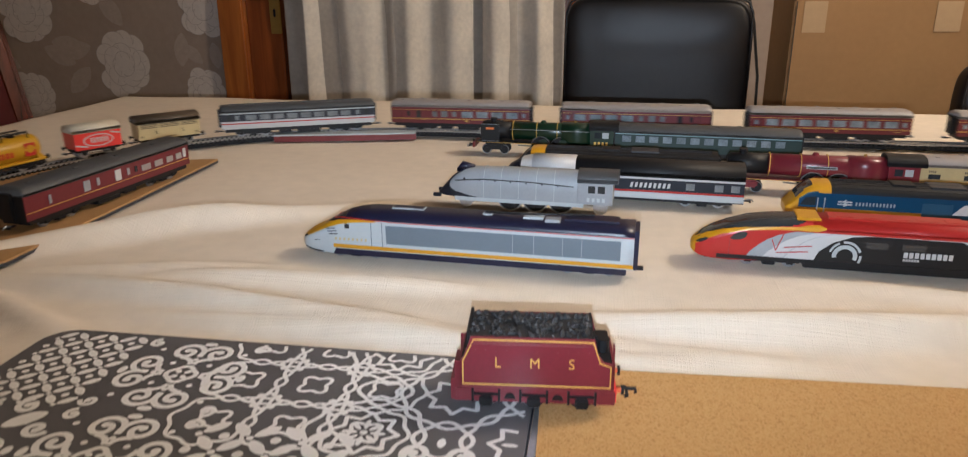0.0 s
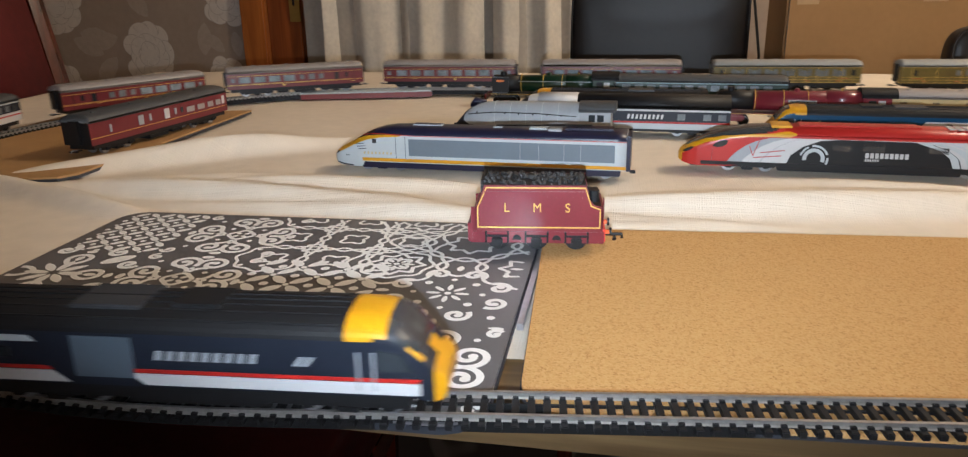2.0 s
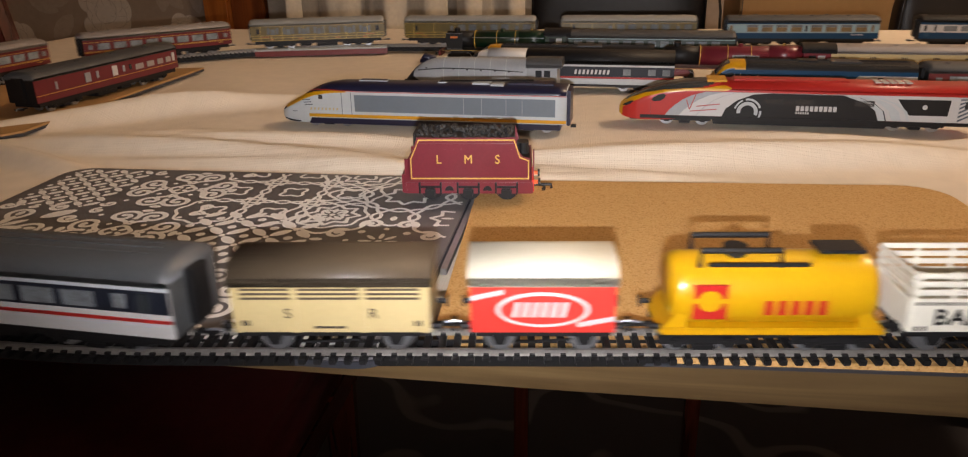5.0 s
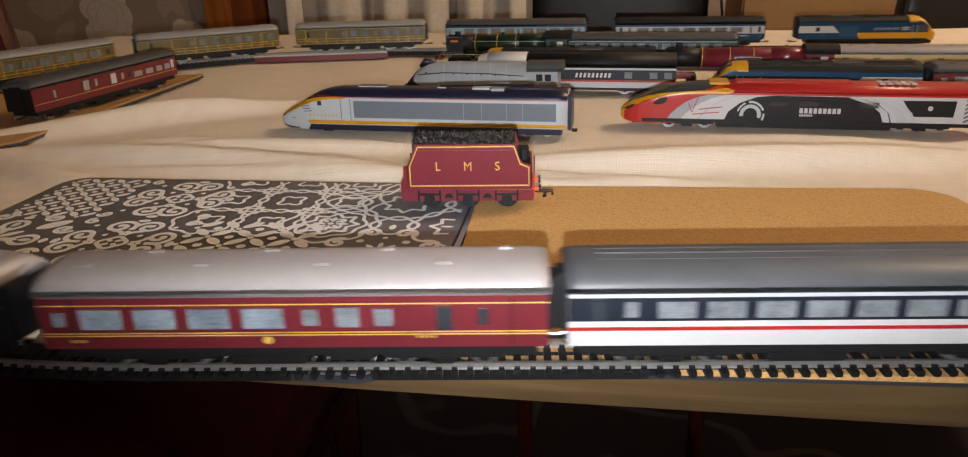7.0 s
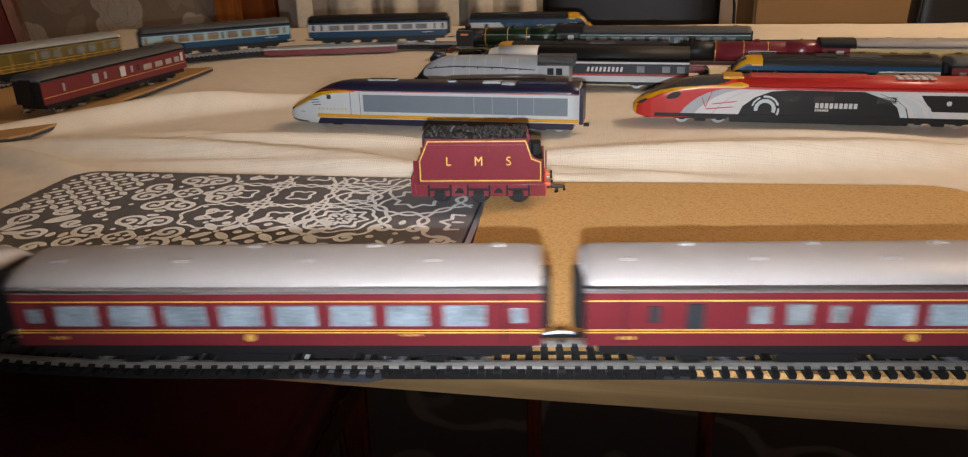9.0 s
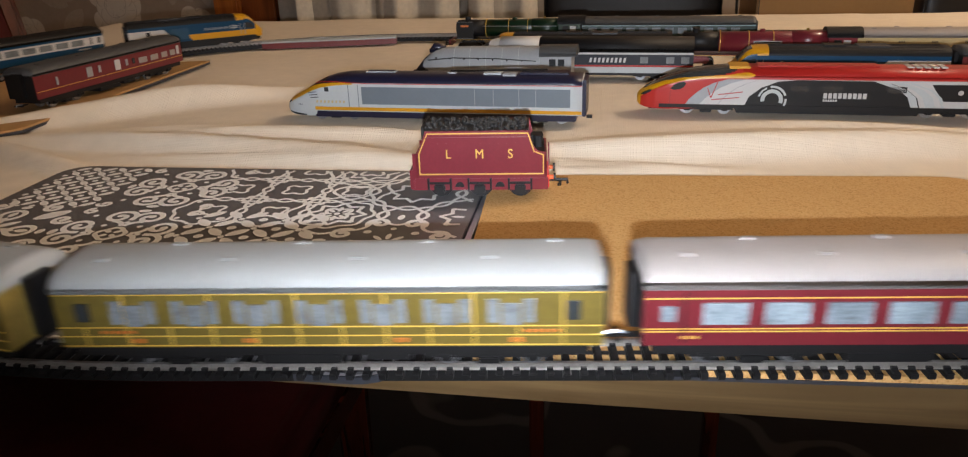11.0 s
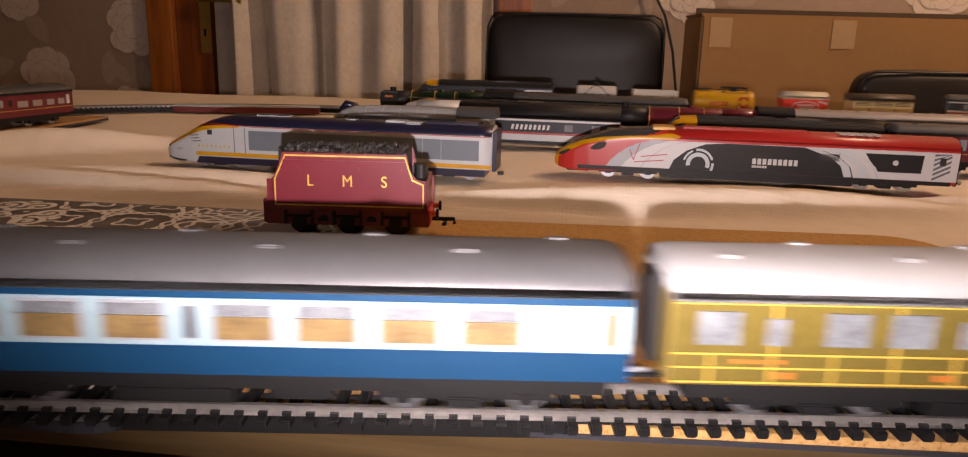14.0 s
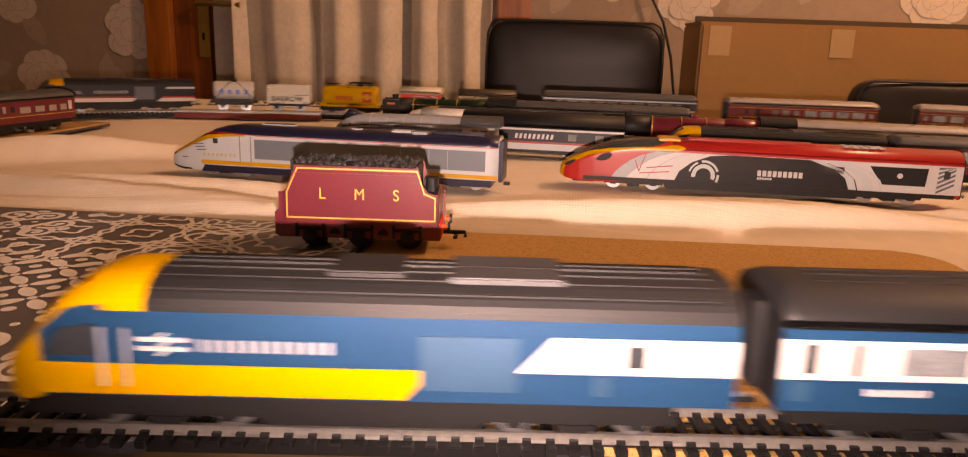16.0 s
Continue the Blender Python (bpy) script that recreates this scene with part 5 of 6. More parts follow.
def tender():
    th = empty("steam_tender", "crimson steam locomotive tender with gold lining, loaded with coal", "tender", m=at(0.1375, -0.0225, 4.7, MATZ + 0.0005) @ Matrix.Diagonal((1.04, 1.0, 1.17, 1.0)))
    h, w = 0.0415, 0.0165
    part("frame", box(-h, h, -w + 0.0005, w - 0.0005, 0.0055, 0.0125, 0.0004), "crimson", th)
    for s in (-1, 1):
        pl = [(-h + 0.001, 0.0125), (h - 0.001, 0.0125), (h - 0.001, 0.0265), (h - 0.0065, 0.0275), (h - 0.0095, 0.031), (h - 0.0115, 0.0385), (-h + 0.0095, 0.0385), (-h + 0.0055, 0.0285), (-h + 0.0035, 0.0262), (-h + 0.001, 0.0262)]
        part("side_sheet", prism(pl, s * w, s * (w - 0.0011)), "crimson", th)
        # lining in six straight runs
        run = [(-h + 0.0052, 0.0148), (h - 0.003, 0.0148), (h - 0.003, 0.0252), (h - 0.0085, 0.0272), (h - 0.0122, 0.0372), (-h + 0.0108, 0.0372), (-h + 0.0052, 0.0262)]
        for p, q in zip(run, run[1:] + run[:1]):
            d = Vector((q[0] - p[0], q[1] - p[1])).normalized() * 0.0003
            part("lining", prism([(p[0] - d.y - d.x, p[1] + d.x - d.y), (p[0] + d.y - d.x, p[1] - d.x - d.y), (q[0] + d.y + d.x, q[1] - d.x + d.y), (q[0] - d.y + d.x, q[1] + d.x + d.y)], s * (w - 0.0002), s * (w + 0.00045)), "gold", th)
        part("flare", box(-h + 0.0095, h - 0.0115, s * w - 0.0006, s * w + 0.0008, 0.0345, 0.0352), "crimson", th)
        for k in range(3):
            x = -0.0245 + 0.0245 * k
            ab = part("axle_box", box(x - 0.0034, x + 0.0034, s * (w - 0.0002), s * (w + 0.0026), 0.0042, 0.0092, 0.0007), "black", th)
            part("leaf_spring", box(x - 0.0072, x + 0.0072, s * (w - 0.0004), s * (w + 0.0014), 0.0093, 0.0104, 0.0004), "black", ab)
            for e in (-1, 1):
                part("spring_hanger", box(x + e * 0.0068 - 0.0006, x + e * 0.0068 + 0.0006, s * (w - 0.0004), s * (w + 0.0018), 0.0062, 0.0125), "black", ab)
            if k < 2:
                part("frame_slot", prism(arc(x + 0.01225, 0.0075, 0.0002, 0.0028, 0, 180), s * (w - 0.0006), s * (w + 0.0002)), "black", th)
    for k in range(3):
        wheelset(th, -0.0245 + 0.0245 * k, 0.0072, material="black")
    part("front_plate", box(-h + 0.003, -h + 0.0042, -w, w, 0.0125, 0.0262), "crimson", th)
    part("rear_plate", box(h - 0.0022, h - 0.001, -w, w, 0.0125, 0.0268), "crimson", th)
    part("tank_top", box(-h + 0.004, h - 0.002, -w + 0.001, w - 0.001, 0.0245, 0.0262), "black", th)
    part("rear_bulkhead", box(h - 0.013, h - 0.0118, -w + 0.001, w - 0.001, 0.0255, 0.0392), "black", th)
    part("front_bulkhead", box(-h + 0.0072, -h + 0.0086, -w + 0.001, w - 0.001, 0.0255, 0.0405), "black", th)
    rnd = random.Random(4)
    lumps = bmesh.new()
    box(-h + 0.0088, h - 0.0132, -w + 0.0012, w - 0.0012, 0.0262, 0.0385, 0, lumps)
    for k in range(170):
        x, y = rnd.uniform(-h + 0.0095, h - 0.014), rnd.uniform(-w + 0.002, w - 0.002)
        b2 = bmesh.new()
        bmesh.ops.create_icosphere(b2, subdivisions=1, radius=rnd.uniform(0.0008, 0.0019))
        for v in b2.verts:
            v.co *= rnd.uniform(0.7, 1.3)
        b2.transform(Matrix.Translation((x, y, 0.0386 + 0.0022 * (1 - (y / w) ** 2) * rnd.uniform(0.1, 0.7))))
        join(lumps, b2)
    part("coal_load", lumps, "coal", th)
    part("water_filler", tube((h - 0.006, 0, 0.026), (h - 0.006, 0, 0.0325), 0.0032, 14), "black", th)
    part("tool_box", box(h - 0.0105, h - 0.003, 0.004, 0.013, 0.026, 0.0315, 0.0006), "black", th)
    part("steps", box(-h - 0.0012, -h + 0.002, -w, w, 0.0062, 0.0172, 0.0004), "crimson", th)
    part("ladder", box(h, h + 0.0009, 0.004, 0.009, 0.009, 0.026), "crimson", th)
    for s in (-1, 1):
        bm = tube((h, s * 0.0105, 0.0112), (h + 0.0032, s * 0.0105, 0.0112), 0.0013, 10)
        b1 = part("buffer", bm, "buffer", th)
        part("buffer_head", tube((h + 0.0032, s * 0.0105, 0.0112), (h + 0.0046, s * 0.0105, 0.0112), 0.0024, 12), "black", b1)
    part("buffer_beam", box(h - 0.0008, h + 0.0006, -w + 0.001, w - 0.001, 0.0068, 0.0135), "bright_red", th)
    part("coupling", pipe([(h, 0, 0.0068), (h + 0.006, 0, 0.0068), (h + 0.012, 0, 0.0068), (h + 0.0122, 0, 0.0045)], 0.001, 8), "black", th)
    part("coupling_bar", pipe([(h + 0.006, -0.005, 0.0052), (h + 0.0075, -0.0045, 0.0052), (h + 0.0075, 0.0045, 0.0052), (h + 0.006, 0.005, 0.0052)], 0.0009, 6), "black", th)
    for x, c in ((-0.0185, "L"), (0.0003, "M"), (0.0188, "S")):
        side_text(th, c, 0.0072, x, 0.0258, "gold", w, 0.0003)
    for k in range(14):
        sides("rivet", arc(-0.035 + 0.0052 * k, 0.0318, 0.00005, 0.00022, 0, 300, 5), "crimson", th, 0.0002, w)


tender()


def white_nose_train():
    """The dark blue and pale grey high-speed power car with a yellow-edged wedge nose; nose to -x."""
    n = 0.281
    th = empty("high_speed_power_car", "navy, pale grey and yellow high-speed train power car", "locomotive", STAND, at(0.058, 0.193, -3.5))
    h, w = n / 2, 0.0172
    zs, zt = 0.036, 0.0435
    keys = [(-h + x, w * k, a, b, c) for x, k, a, b, c in ((0, 0.35, 0.0085, 0.0125, 0.0145), (0.003, 0.55, 0.0062, 0.0145, 0.018), (0.008, 0.7, 0.0048, 0.0165, 0.0212), (0.016, 0.82, 0.0042, 0.0195, 0.0252), (0.026, 0.91, 0.0042, 0.024, 0.0315), (0.0315, 0.945, 0.0042, 0.0262, 0.0346), (0.033, 0.95, 0.0095, 0.027, 0.0354), (0.04, 0.975, 0.0095, 0.03, 0.0386), (0.05, 0.992, 0.0095, 0.033, 0.0415), (0.062, 1, 0.0095, 0.0352, 0.0432), (0.08, 1, 0.0095, zs, zt), (n, 1, 0.0095, zs, zt))]
    ex, ez = (0, 0.004, 0.014, 0.026, 0.038, 0.05, 0.06, 0.075), (0.0155, 0.0176, 0.0228, 0.029, 0.0332, 0.0351, 0.0356, 0.0352)

    def pick(x, z, sec):
        if 0.013 < x + h < 0.043 and z > sec[2] + 0.62 * (sec[3] - sec[2]):
            return 2
        return 1 if z > float(np.interp(x + h, ex, ez)) else 0

    fine_body("body", keys, pick, ["pale_grey", "navy", "glass_dark"], th)
    stripe("yellow_edge", th, keys, [(-h + 0.0025, 0.0168, 0.0009), (-h + 0.006, 0.0187, 0.0017), (-h + 0.014, 0.0228, 0.0019), (-h + 0.026, 0.0287, 0.002), (-h + 0.038, 0.0327, 0.0017), (-h + 0.05, 0.0344, 0.0013), (-h + 0.06, 0.0349, 0.001), (-h + 0.071, 0.0349, 0.0004)], "yellow")
    stripe("red_edge", th, keys, [(-h + 0.03, 0.0337, 0.0003), (-h + 0.04, 0.0362, 0.0003), (-h + 0.05, 0.0368, 0.0003), (-h + 0.062, 0.0363, 0.0003), (-h + 0.08, 0.0357, 0.0003)], "red")
    stripe("nose_lamp", th, keys, [(-h + 0.0012, 0.0152, 0.0004), (-h + 0.004, 0.0166, 0.0009), (-h + 0.0065, 0.0176, 0.0003)], "black", 0.0006)
    stripe("bumper", th, keys, [(-h + 0.003, 0.007, 0.0005), (-h + 0.012, 0.0054, 0.0008), (-h + 0.022, 0.005, 0.0005)], "black", 0.0006)
    sides("grey_panel", rect(-h + 0.079, h - 0.01, 0.0165, 0.0325), "panel_grey", th, 0.0004, w)
    for x in (0.045, 0.062, 0.085, 0.1):
        sides("panel_line", rect(x, x + 0.0004, 0.0165, 0.0325), "silver", th, 0.0006, w)
    sides("red_line", rect(-h + 0.08, h, 0.0352, 0.0358), "red", th, 0.0004, w)
    sides("yellow_stripe", rect(-h + 0.032, h, 0.0105, 0.0135), "yellow", th, 0.0004, w)
    sides("cab_window", rect(-h + 0.0428, -h + 0.0468, 0.0278, 0.0318), "glass_dark", th, 0.0003, w)
    sides("door_line", rect(-h + 0.066, -h + 0.0664, 0.0135, 0.0345), "mid_grey", th, 0.0004, w)
    sides("door_line", rect(-h + 0.0755, -h + 0.0759, 0.0135, 0.0345), "mid_grey", th, 0.0004, w)
    for k in range(3):
        sides("emblem_stroke", [(-h + 0.026 + 0.001 * k, 0.0262 - 0.0024 * k), (-h + 0.034 + 0.001 * k, 0.0268 - 0.0024 * k), (-h + 0.034 + 0.001 * k, 0.0274 - 0.0024 * k), (-h + 0.026 + 0.001 * k, 0.0268 - 0.0024 * k)], "navy", th, 0.0005, w * 0.955)
    word_bars(th, -h + 0.0335, -h + 0.064, 0.0172, 0.0194, 8, "cream", 0.0004, 0.0004, w, 0.6)
    word_bars(th, -h + 0.014, -h + 0.019, 0.0145, 0.0152, 3, "navy", 0.0003, 0, w * 0.83)
    for x0, x1, y0, y1, mt in ((-0.06, -0.032, -0.004, 0.004, "pale_grey"), (0.018, 0.026, -0.005, 0.003, "pale_grey"), (0.052, 0.068, -0.008, 0.006, "pale_grey"), (0.07, 0.082, -0.012, -0.002, "silver")):
        hb = part("roof_hatch", box(x0, x1, y0, y1, zt - 0.001, zt + 0.0008), mt, th)
        part("hatch_face", box(x0 + 0.001, x1 - 0.001, y0 + 0.001, y1 - 0.001, zt + 0.0005, zt + 0.0012), "navy" if mt == "pale_grey" and x0 < 0.04 else mt, hb)
    part("pantograph", pipe([(0.02, 0, zt + 0.001), (0.05, -0.006, zt + 0.0028), (0.08, 0, zt + 0.0026), (0.108, 0.003, zt + 0.0026)], 0.0009, 6), "black", th)
    part("roof_gear", box(0.085, 0.128, -0.008, 0.008, zt - 0.0008, zt + 0.0016, 0.0006), "navy", th)
    part("skirt", box(-h + 0.03, h - 0.005, -w + 0.0014, w - 0.0014, 0.0035, 0.0108, 0.0008), "navy", th)
    part("coupler_cover", box(-h + 0.006, -h + 0.016, -0.006, 0.006, 0.0022, 0.0062, 0.002), "black", th)
    for x in (-h + 0.05, h - 0.035):
        bogie(th, x, 0.0165, 0.0055)
    part("rear_vestibule", box(h, h + 0.0035, -0.014, 0.014, 0.008, 0.0405, 0.0006), "navy", th)
    part("rear_hook", box(h + 0.003, h + 0.008, -0.002, 0.002, 0.004, 0.0065), "black", th)


white_nose_train()


def tilting_train():
    """The red, white and black tilting train car with a yellow-edged bullet nose; nose to -x."""
    n = 0.314
    th = empty("tilting_train_car", "red, silver and black tilting train driving car, yellow-edged nose", "locomotive", STAND, at(0.404, 0.2225, -3.7))
    h, w = n / 2, 0.0174
    zs, zt = 0.0335, 0.0432
    keys = [(-h + x, w * k, a, b, c) for x, k, a, b, c in ((0, 0.3, 0.0095, 0.0135, 0.0155), (0.003, 0.55, 0.0075, 0.0155, 0.019), (0.008, 0.74, 0.0062, 0.018, 0.0235), (0.016, 0.87, 0.0055, 0.0212, 0.0285), (0.028, 0.95, 0.0055, 0.0262, 0.034), (0.044, 0.99, 0.0062, 0.0308, 0.0392), (0.06, 1, 0.0075, 0.033, 0.0418), (0.08, 1, 0.008, zs, zt), (n, 1, 0.008, zs, zt))]
    ex, ez = (0, 0.004, 0.012, 0.024, 0.04, 0.06, 0.08, 0.1), (0.0165, 0.0195, 0.0245, 0.0298, 0.0335, 0.0354, 0.0362, 0.0366)

    def pick(x, z, sec):
        x += h
        if x < 0.0035:
            return 1
        if x < 0.086 - 40 * max(0, 0.041 - z) ** 2 * (x > 0.06) * 20 and z > float(np.interp(x, ex, ez)):
            return 2
        return 0

    fine_body("body", keys, pick, ["red", "yellow", "glass_dark"], th)
    stripe("yellow_edge", th, keys, [(-h + 0.001, 0.0158, 0.0016), (-h + 0.004, 0.0182, 0.0022), (-h + 0.012, 0.0235, 0.002), (-h + 0.024, 0.0289, 0.0016), (-h + 0.04, 0.0326, 0.0013), (-h + 0.06, 0.0346, 0.0012), (-h + 0.08, 0.0355, 0.0014), (-h + 0.088, 0.0362, 0.0022), (-h + 0.096, 0.0366, 0.0026), (-h + 0.102, 0.0366, 0.0006)], "yellow")
    stripe("headlight", th, keys, [(-h + 0.0035, 0.0172, 0.0004), (-h + 0.0065, 0.0186, 0.0013), (-h + 0.0105, 0.0207, 0.0013), (-h + 0.013, 0.022, 0.0003)], "glass_dark", 0.0007)
    edge = [(0.0435, 0.0105), (0.0465, 0.015), (0.0515, 0.02), (0.0585, 0.0255), (0.067, 0.0298), (0.079, 0.0333)]
    ahead = [(x + 0.0125 + 0.003 * k / 5, z) for k, (x, z) in enumerate(edge)]
    sides("silver_swoosh", [(-h + x, z) for x, z in edge + ahead[::-1]], "silver", th, 0.0003, w)
    sides("white_side", [(-h + x, z) for x, z in ahead] + [(h, 0.0333), (h, 0.0105)], "white", th, 0.0003, w, "white painted side")
    sides("swoosh_line", [(-h + x + 0.028, z) for x, z in edge] + [(-h + x + 0.0288, z) for x, z in edge[::-1]], "silver", th, 0.0004, w)
    part("yellow_brow", box(-h + 0.08, -h + 0.098, -0.0125, 0.0125, zt - 0.002, zt + 0.0006, 0.0006), "yellow", th)
    part("roof", loft([(-h + 0.092, arch(w * 0.99, zs - 0.001, zs + 0.0004, zt + 0.0006)), (h, arch(w * 0.99, zs - 0.001, zs + 0.0004, zt + 0.0006))]), "red", th, smooth=True)
    sides("cab_window", [(-h + 0.0295, 0.0242), (-h + 0.032, 0.0272), (-h + 0.036, 0.0296), (-h + 0.041, 0.0306), (-h + 0.0432, 0.0292), (-h + 0.0415, 0.0258), (-h + 0.038, 0.0238), (-h + 0.033, 0.0232)], "glass_dark", th, 0.0006, w * 0.975)
    sides("door_line", [(-h + 0.0295, 0.0105), (-h + 0.0298, 0.0105), (-h + 0.0298, 0.0225), (-h + 0.0295, 0.0225)], "brown_red", th, 0.0004, w * 0.962)
    black = [(-h + 0.095, 0.0105), (h - 0.076, 0.0105), (h - 0.079, 0.019), (h - 0.088, 0.0262), (h - 0.1, 0.0308), (h - 0.115, 0.0328), (-h + 0.138, 0.0332), (-h + 0.122, 0.0318), (-h + 0.108, 0.0262), (-h + 0.098, 0.018)]
    sides("black_panel", black, "black", th, 0.0005, w, "gloss black side panel")
    for r0, r1, a0, a1 in ((0.0062, 0.0094, -20, 190), (0.0108, 0.0126, 20, 100), (0.0108, 0.0126, -25, 5), (0.0108, 0.0122, 115, 165)):
        sides("ring_segment", arc(-h + 0.1175, 0.0155, r0, r1, a0, a1, 16), "pale_grey", th, 0.0009, w)
    for dx, wd in ((0.0, 0.0058), (0.0115, 0.0075), (0.024, 0.002)):
        x = h - 0.083 + dx
        sides("white_swoosh", [(x, 0.0108), (x + wd, 0.0108), (x + wd - 0.003, 0.0195), (x + wd - 0.0115, 0.0262), (x + wd - 0.028, 0.0322), (x - 0.031, 0.0325), (x - 0.012, 0.026), (x - 0.0035, 0.0195)], "pale_grey", th, 0.0009, w)
    sides("window_band", [(h - 0.058, 0.0162), (h - 0.0265, 0.0162), (h - 0.0255, 0.0305), (h - 0.069, 0.0305), (h - 0.066, 0.026)], "black", th, 0.0005, w)
    sides("round_mark", arc(h - 0.046, 0.0238, 0.0002, 0.0021, 0, 359, 12), "white", th, 0.0009, w)
    for x0, x1 in ((-h + 0.132, -h + 0.148), (-h + 0.158, -h + 0.175), (h - 0.104, h - 0.088)):
        sides("window", rect(x0, x1, 0.0232, 0.0285), "glass_dark", th, 0.0009, w)
    word_bars(th, -h + 0.16, -h + 0.196, 0.0176, 0.0222, 9, "white", 0.001, 0, w, 0.3)
    word_bars(th, -h + 0.16, -h + 0.172, 0.0148, 0.0166, 6, "white", 0.001, 0, w, 0.3)
    for a, b in (((0.062, 0.0255), (0.0655, 0.0165)), ((0.0655, 0.0165), (0.0705, 0.0312)), ((0.0715, 0.0195), (0.0925, 0.0222)), ((0.066, 0.0148), (0.09, 0.0172))):
        d = Vector((b[0] - a[0], b[1] - a[1])).normalized() * 0.00035
        sides("script_stroke", [(-h + a[0] - d.y, a[1] + d.x), (-h + a[0] + d.y, a[1] - d.x), (-h + b[0] + d.y, b[1] - d.x), (-h + b[0] - d.y, b[1] + d.x)], "red", th, 0.0009, w)
    sides("door", rect(h - 0.0185, h - 0.0055, 0.0105, 0.0322), "white", th, 0.0006, w)
    for k in range(6):
        z = 0.0112 + 0.0038 * k
        sides("door_stripe", [(h - 0.0182, z), (h - 0.0058, z + 0.0068 if z + 0.0068 < 0.032 else 0.032), (h - 0.0058, min(z + 0.0086, 0.0322)), (h - 0.0182, z + 0.0018)], "mid_grey", th, 0.0008, w)
    sides("door_window", rect(h - 0.014, h - 0.0095, 0.0232, 0.0292), "glass_dark", th, 0.001, w)
    for s in (-1, 1):
        part("solebar", box(-h + 0.02, h - 0.004, s * w - 0.0008, s * w + 0.0002, 0.0072, 0.0104), "black", th)
    part("underframe", box(-h + 0.088, h - 0.075, -w + 0.001, w - 0.001, 0.0028, 0.0105, 0.0008), "black", th)
    for x0 in (-h + 0.11, -h + 0.13, -h + 0.15, -h + 0.17, -h + 0.19):
        pf = part("roof_panel", box(x0, x0 + 0.014, -0.006, 0.006, zt - 0.001, zt + 0.0012, 0.0004), "red", th)
    part("roof_well", box(-h + 0.104, -h + 0.205, -0.0092, 0.0092, zt - 0.003, zt + 0.0009, 0.0006), "red", th)
    for k in range(5):
        part("roof_stripe", box(-h + 0.226 + 0.0065 * k, -h + 0.2305 + 0.0065 * k, -0.012, 0.004, zt, zt + 0.001), "white", th)
    for x in (-h + 0.062, h - 0.05):
        bogie(th, x, 0.0165, 0.006)
    part("nose_skirt", box(-h + 0.01, -h + 0.03, -0.012, 0.012, 0.0042, 0.0075, 0.001), "black", th)
    part("gangway", box(h, h + 0.003, -0.013, 0.013, 0.0065, 0.038, 0.0006), "black", th)
    coupling(th, h, 1)


tilting_train()


def boiler(th, x0, x1, r0, r1, zc, material, name="boiler"):
    return part(name, loft([(x, [(r * math.cos(a), zc + r * math.sin(a)) for a in [2 * math.pi * q / 26 for q in range(26)]]) for x, r in ((x0, r0), ((x0 + x1) / 2, (r0 + r1) / 2), (x1, r1))]), material, th, smooth=True)


def drivers(th, xs, r, material="black"):
    for x in xs:
        for s in (-1, 1):
            bm = tube((x, s * 0.0085, r), (x, s * 0.0108, r), r, 24)
            wh = part("driving_wheel", bm, material, th)
            part("wheel_rim", pipe([(x + r * math.cos(a), s * 0.0108, r + r * math.sin(a)) for a in [6.2832 * k / 24 for k in range(25)]], 0.0007, 5), "steel", wh)
            sp = bmesh.new()
            for k in range(6):
                a = k * math.pi / 6
                join(sp, tube((x - r * 0.9 * math.cos(a), s * 0.0111, r - r * 0.9 * math.sin(a)), (x + r * 0.9 * math.cos(a), s * 0.0111, r + r * 0.9 * math.sin(a)), 0.0005, 5))
            part("spokes", sp, material, wh)
    for s in (-1, 1):
        part("coupling_rod", box(xs[0] - 0.002, xs[-1] + 0.002, s * 0.012 - 0.0005, s * 0.012 + 0.0005, r - 0.003, r - 0.0012), "steel", th)
        part("connecting_rod", pipe([(xs[0] - 0.03, s * 0.0132, r + 0.001), (xs[1], s * 0.0132, r - 0.0022)], 0.0009, 6), "steel", th)
        part("slide_bar", box(xs[0] - 0.034, xs[0] - 0.008, s * 0.0132 - 0.0006, s * 0.0132 + 0.0006, r + 0.0028, r + 0.0042), "steel", th)


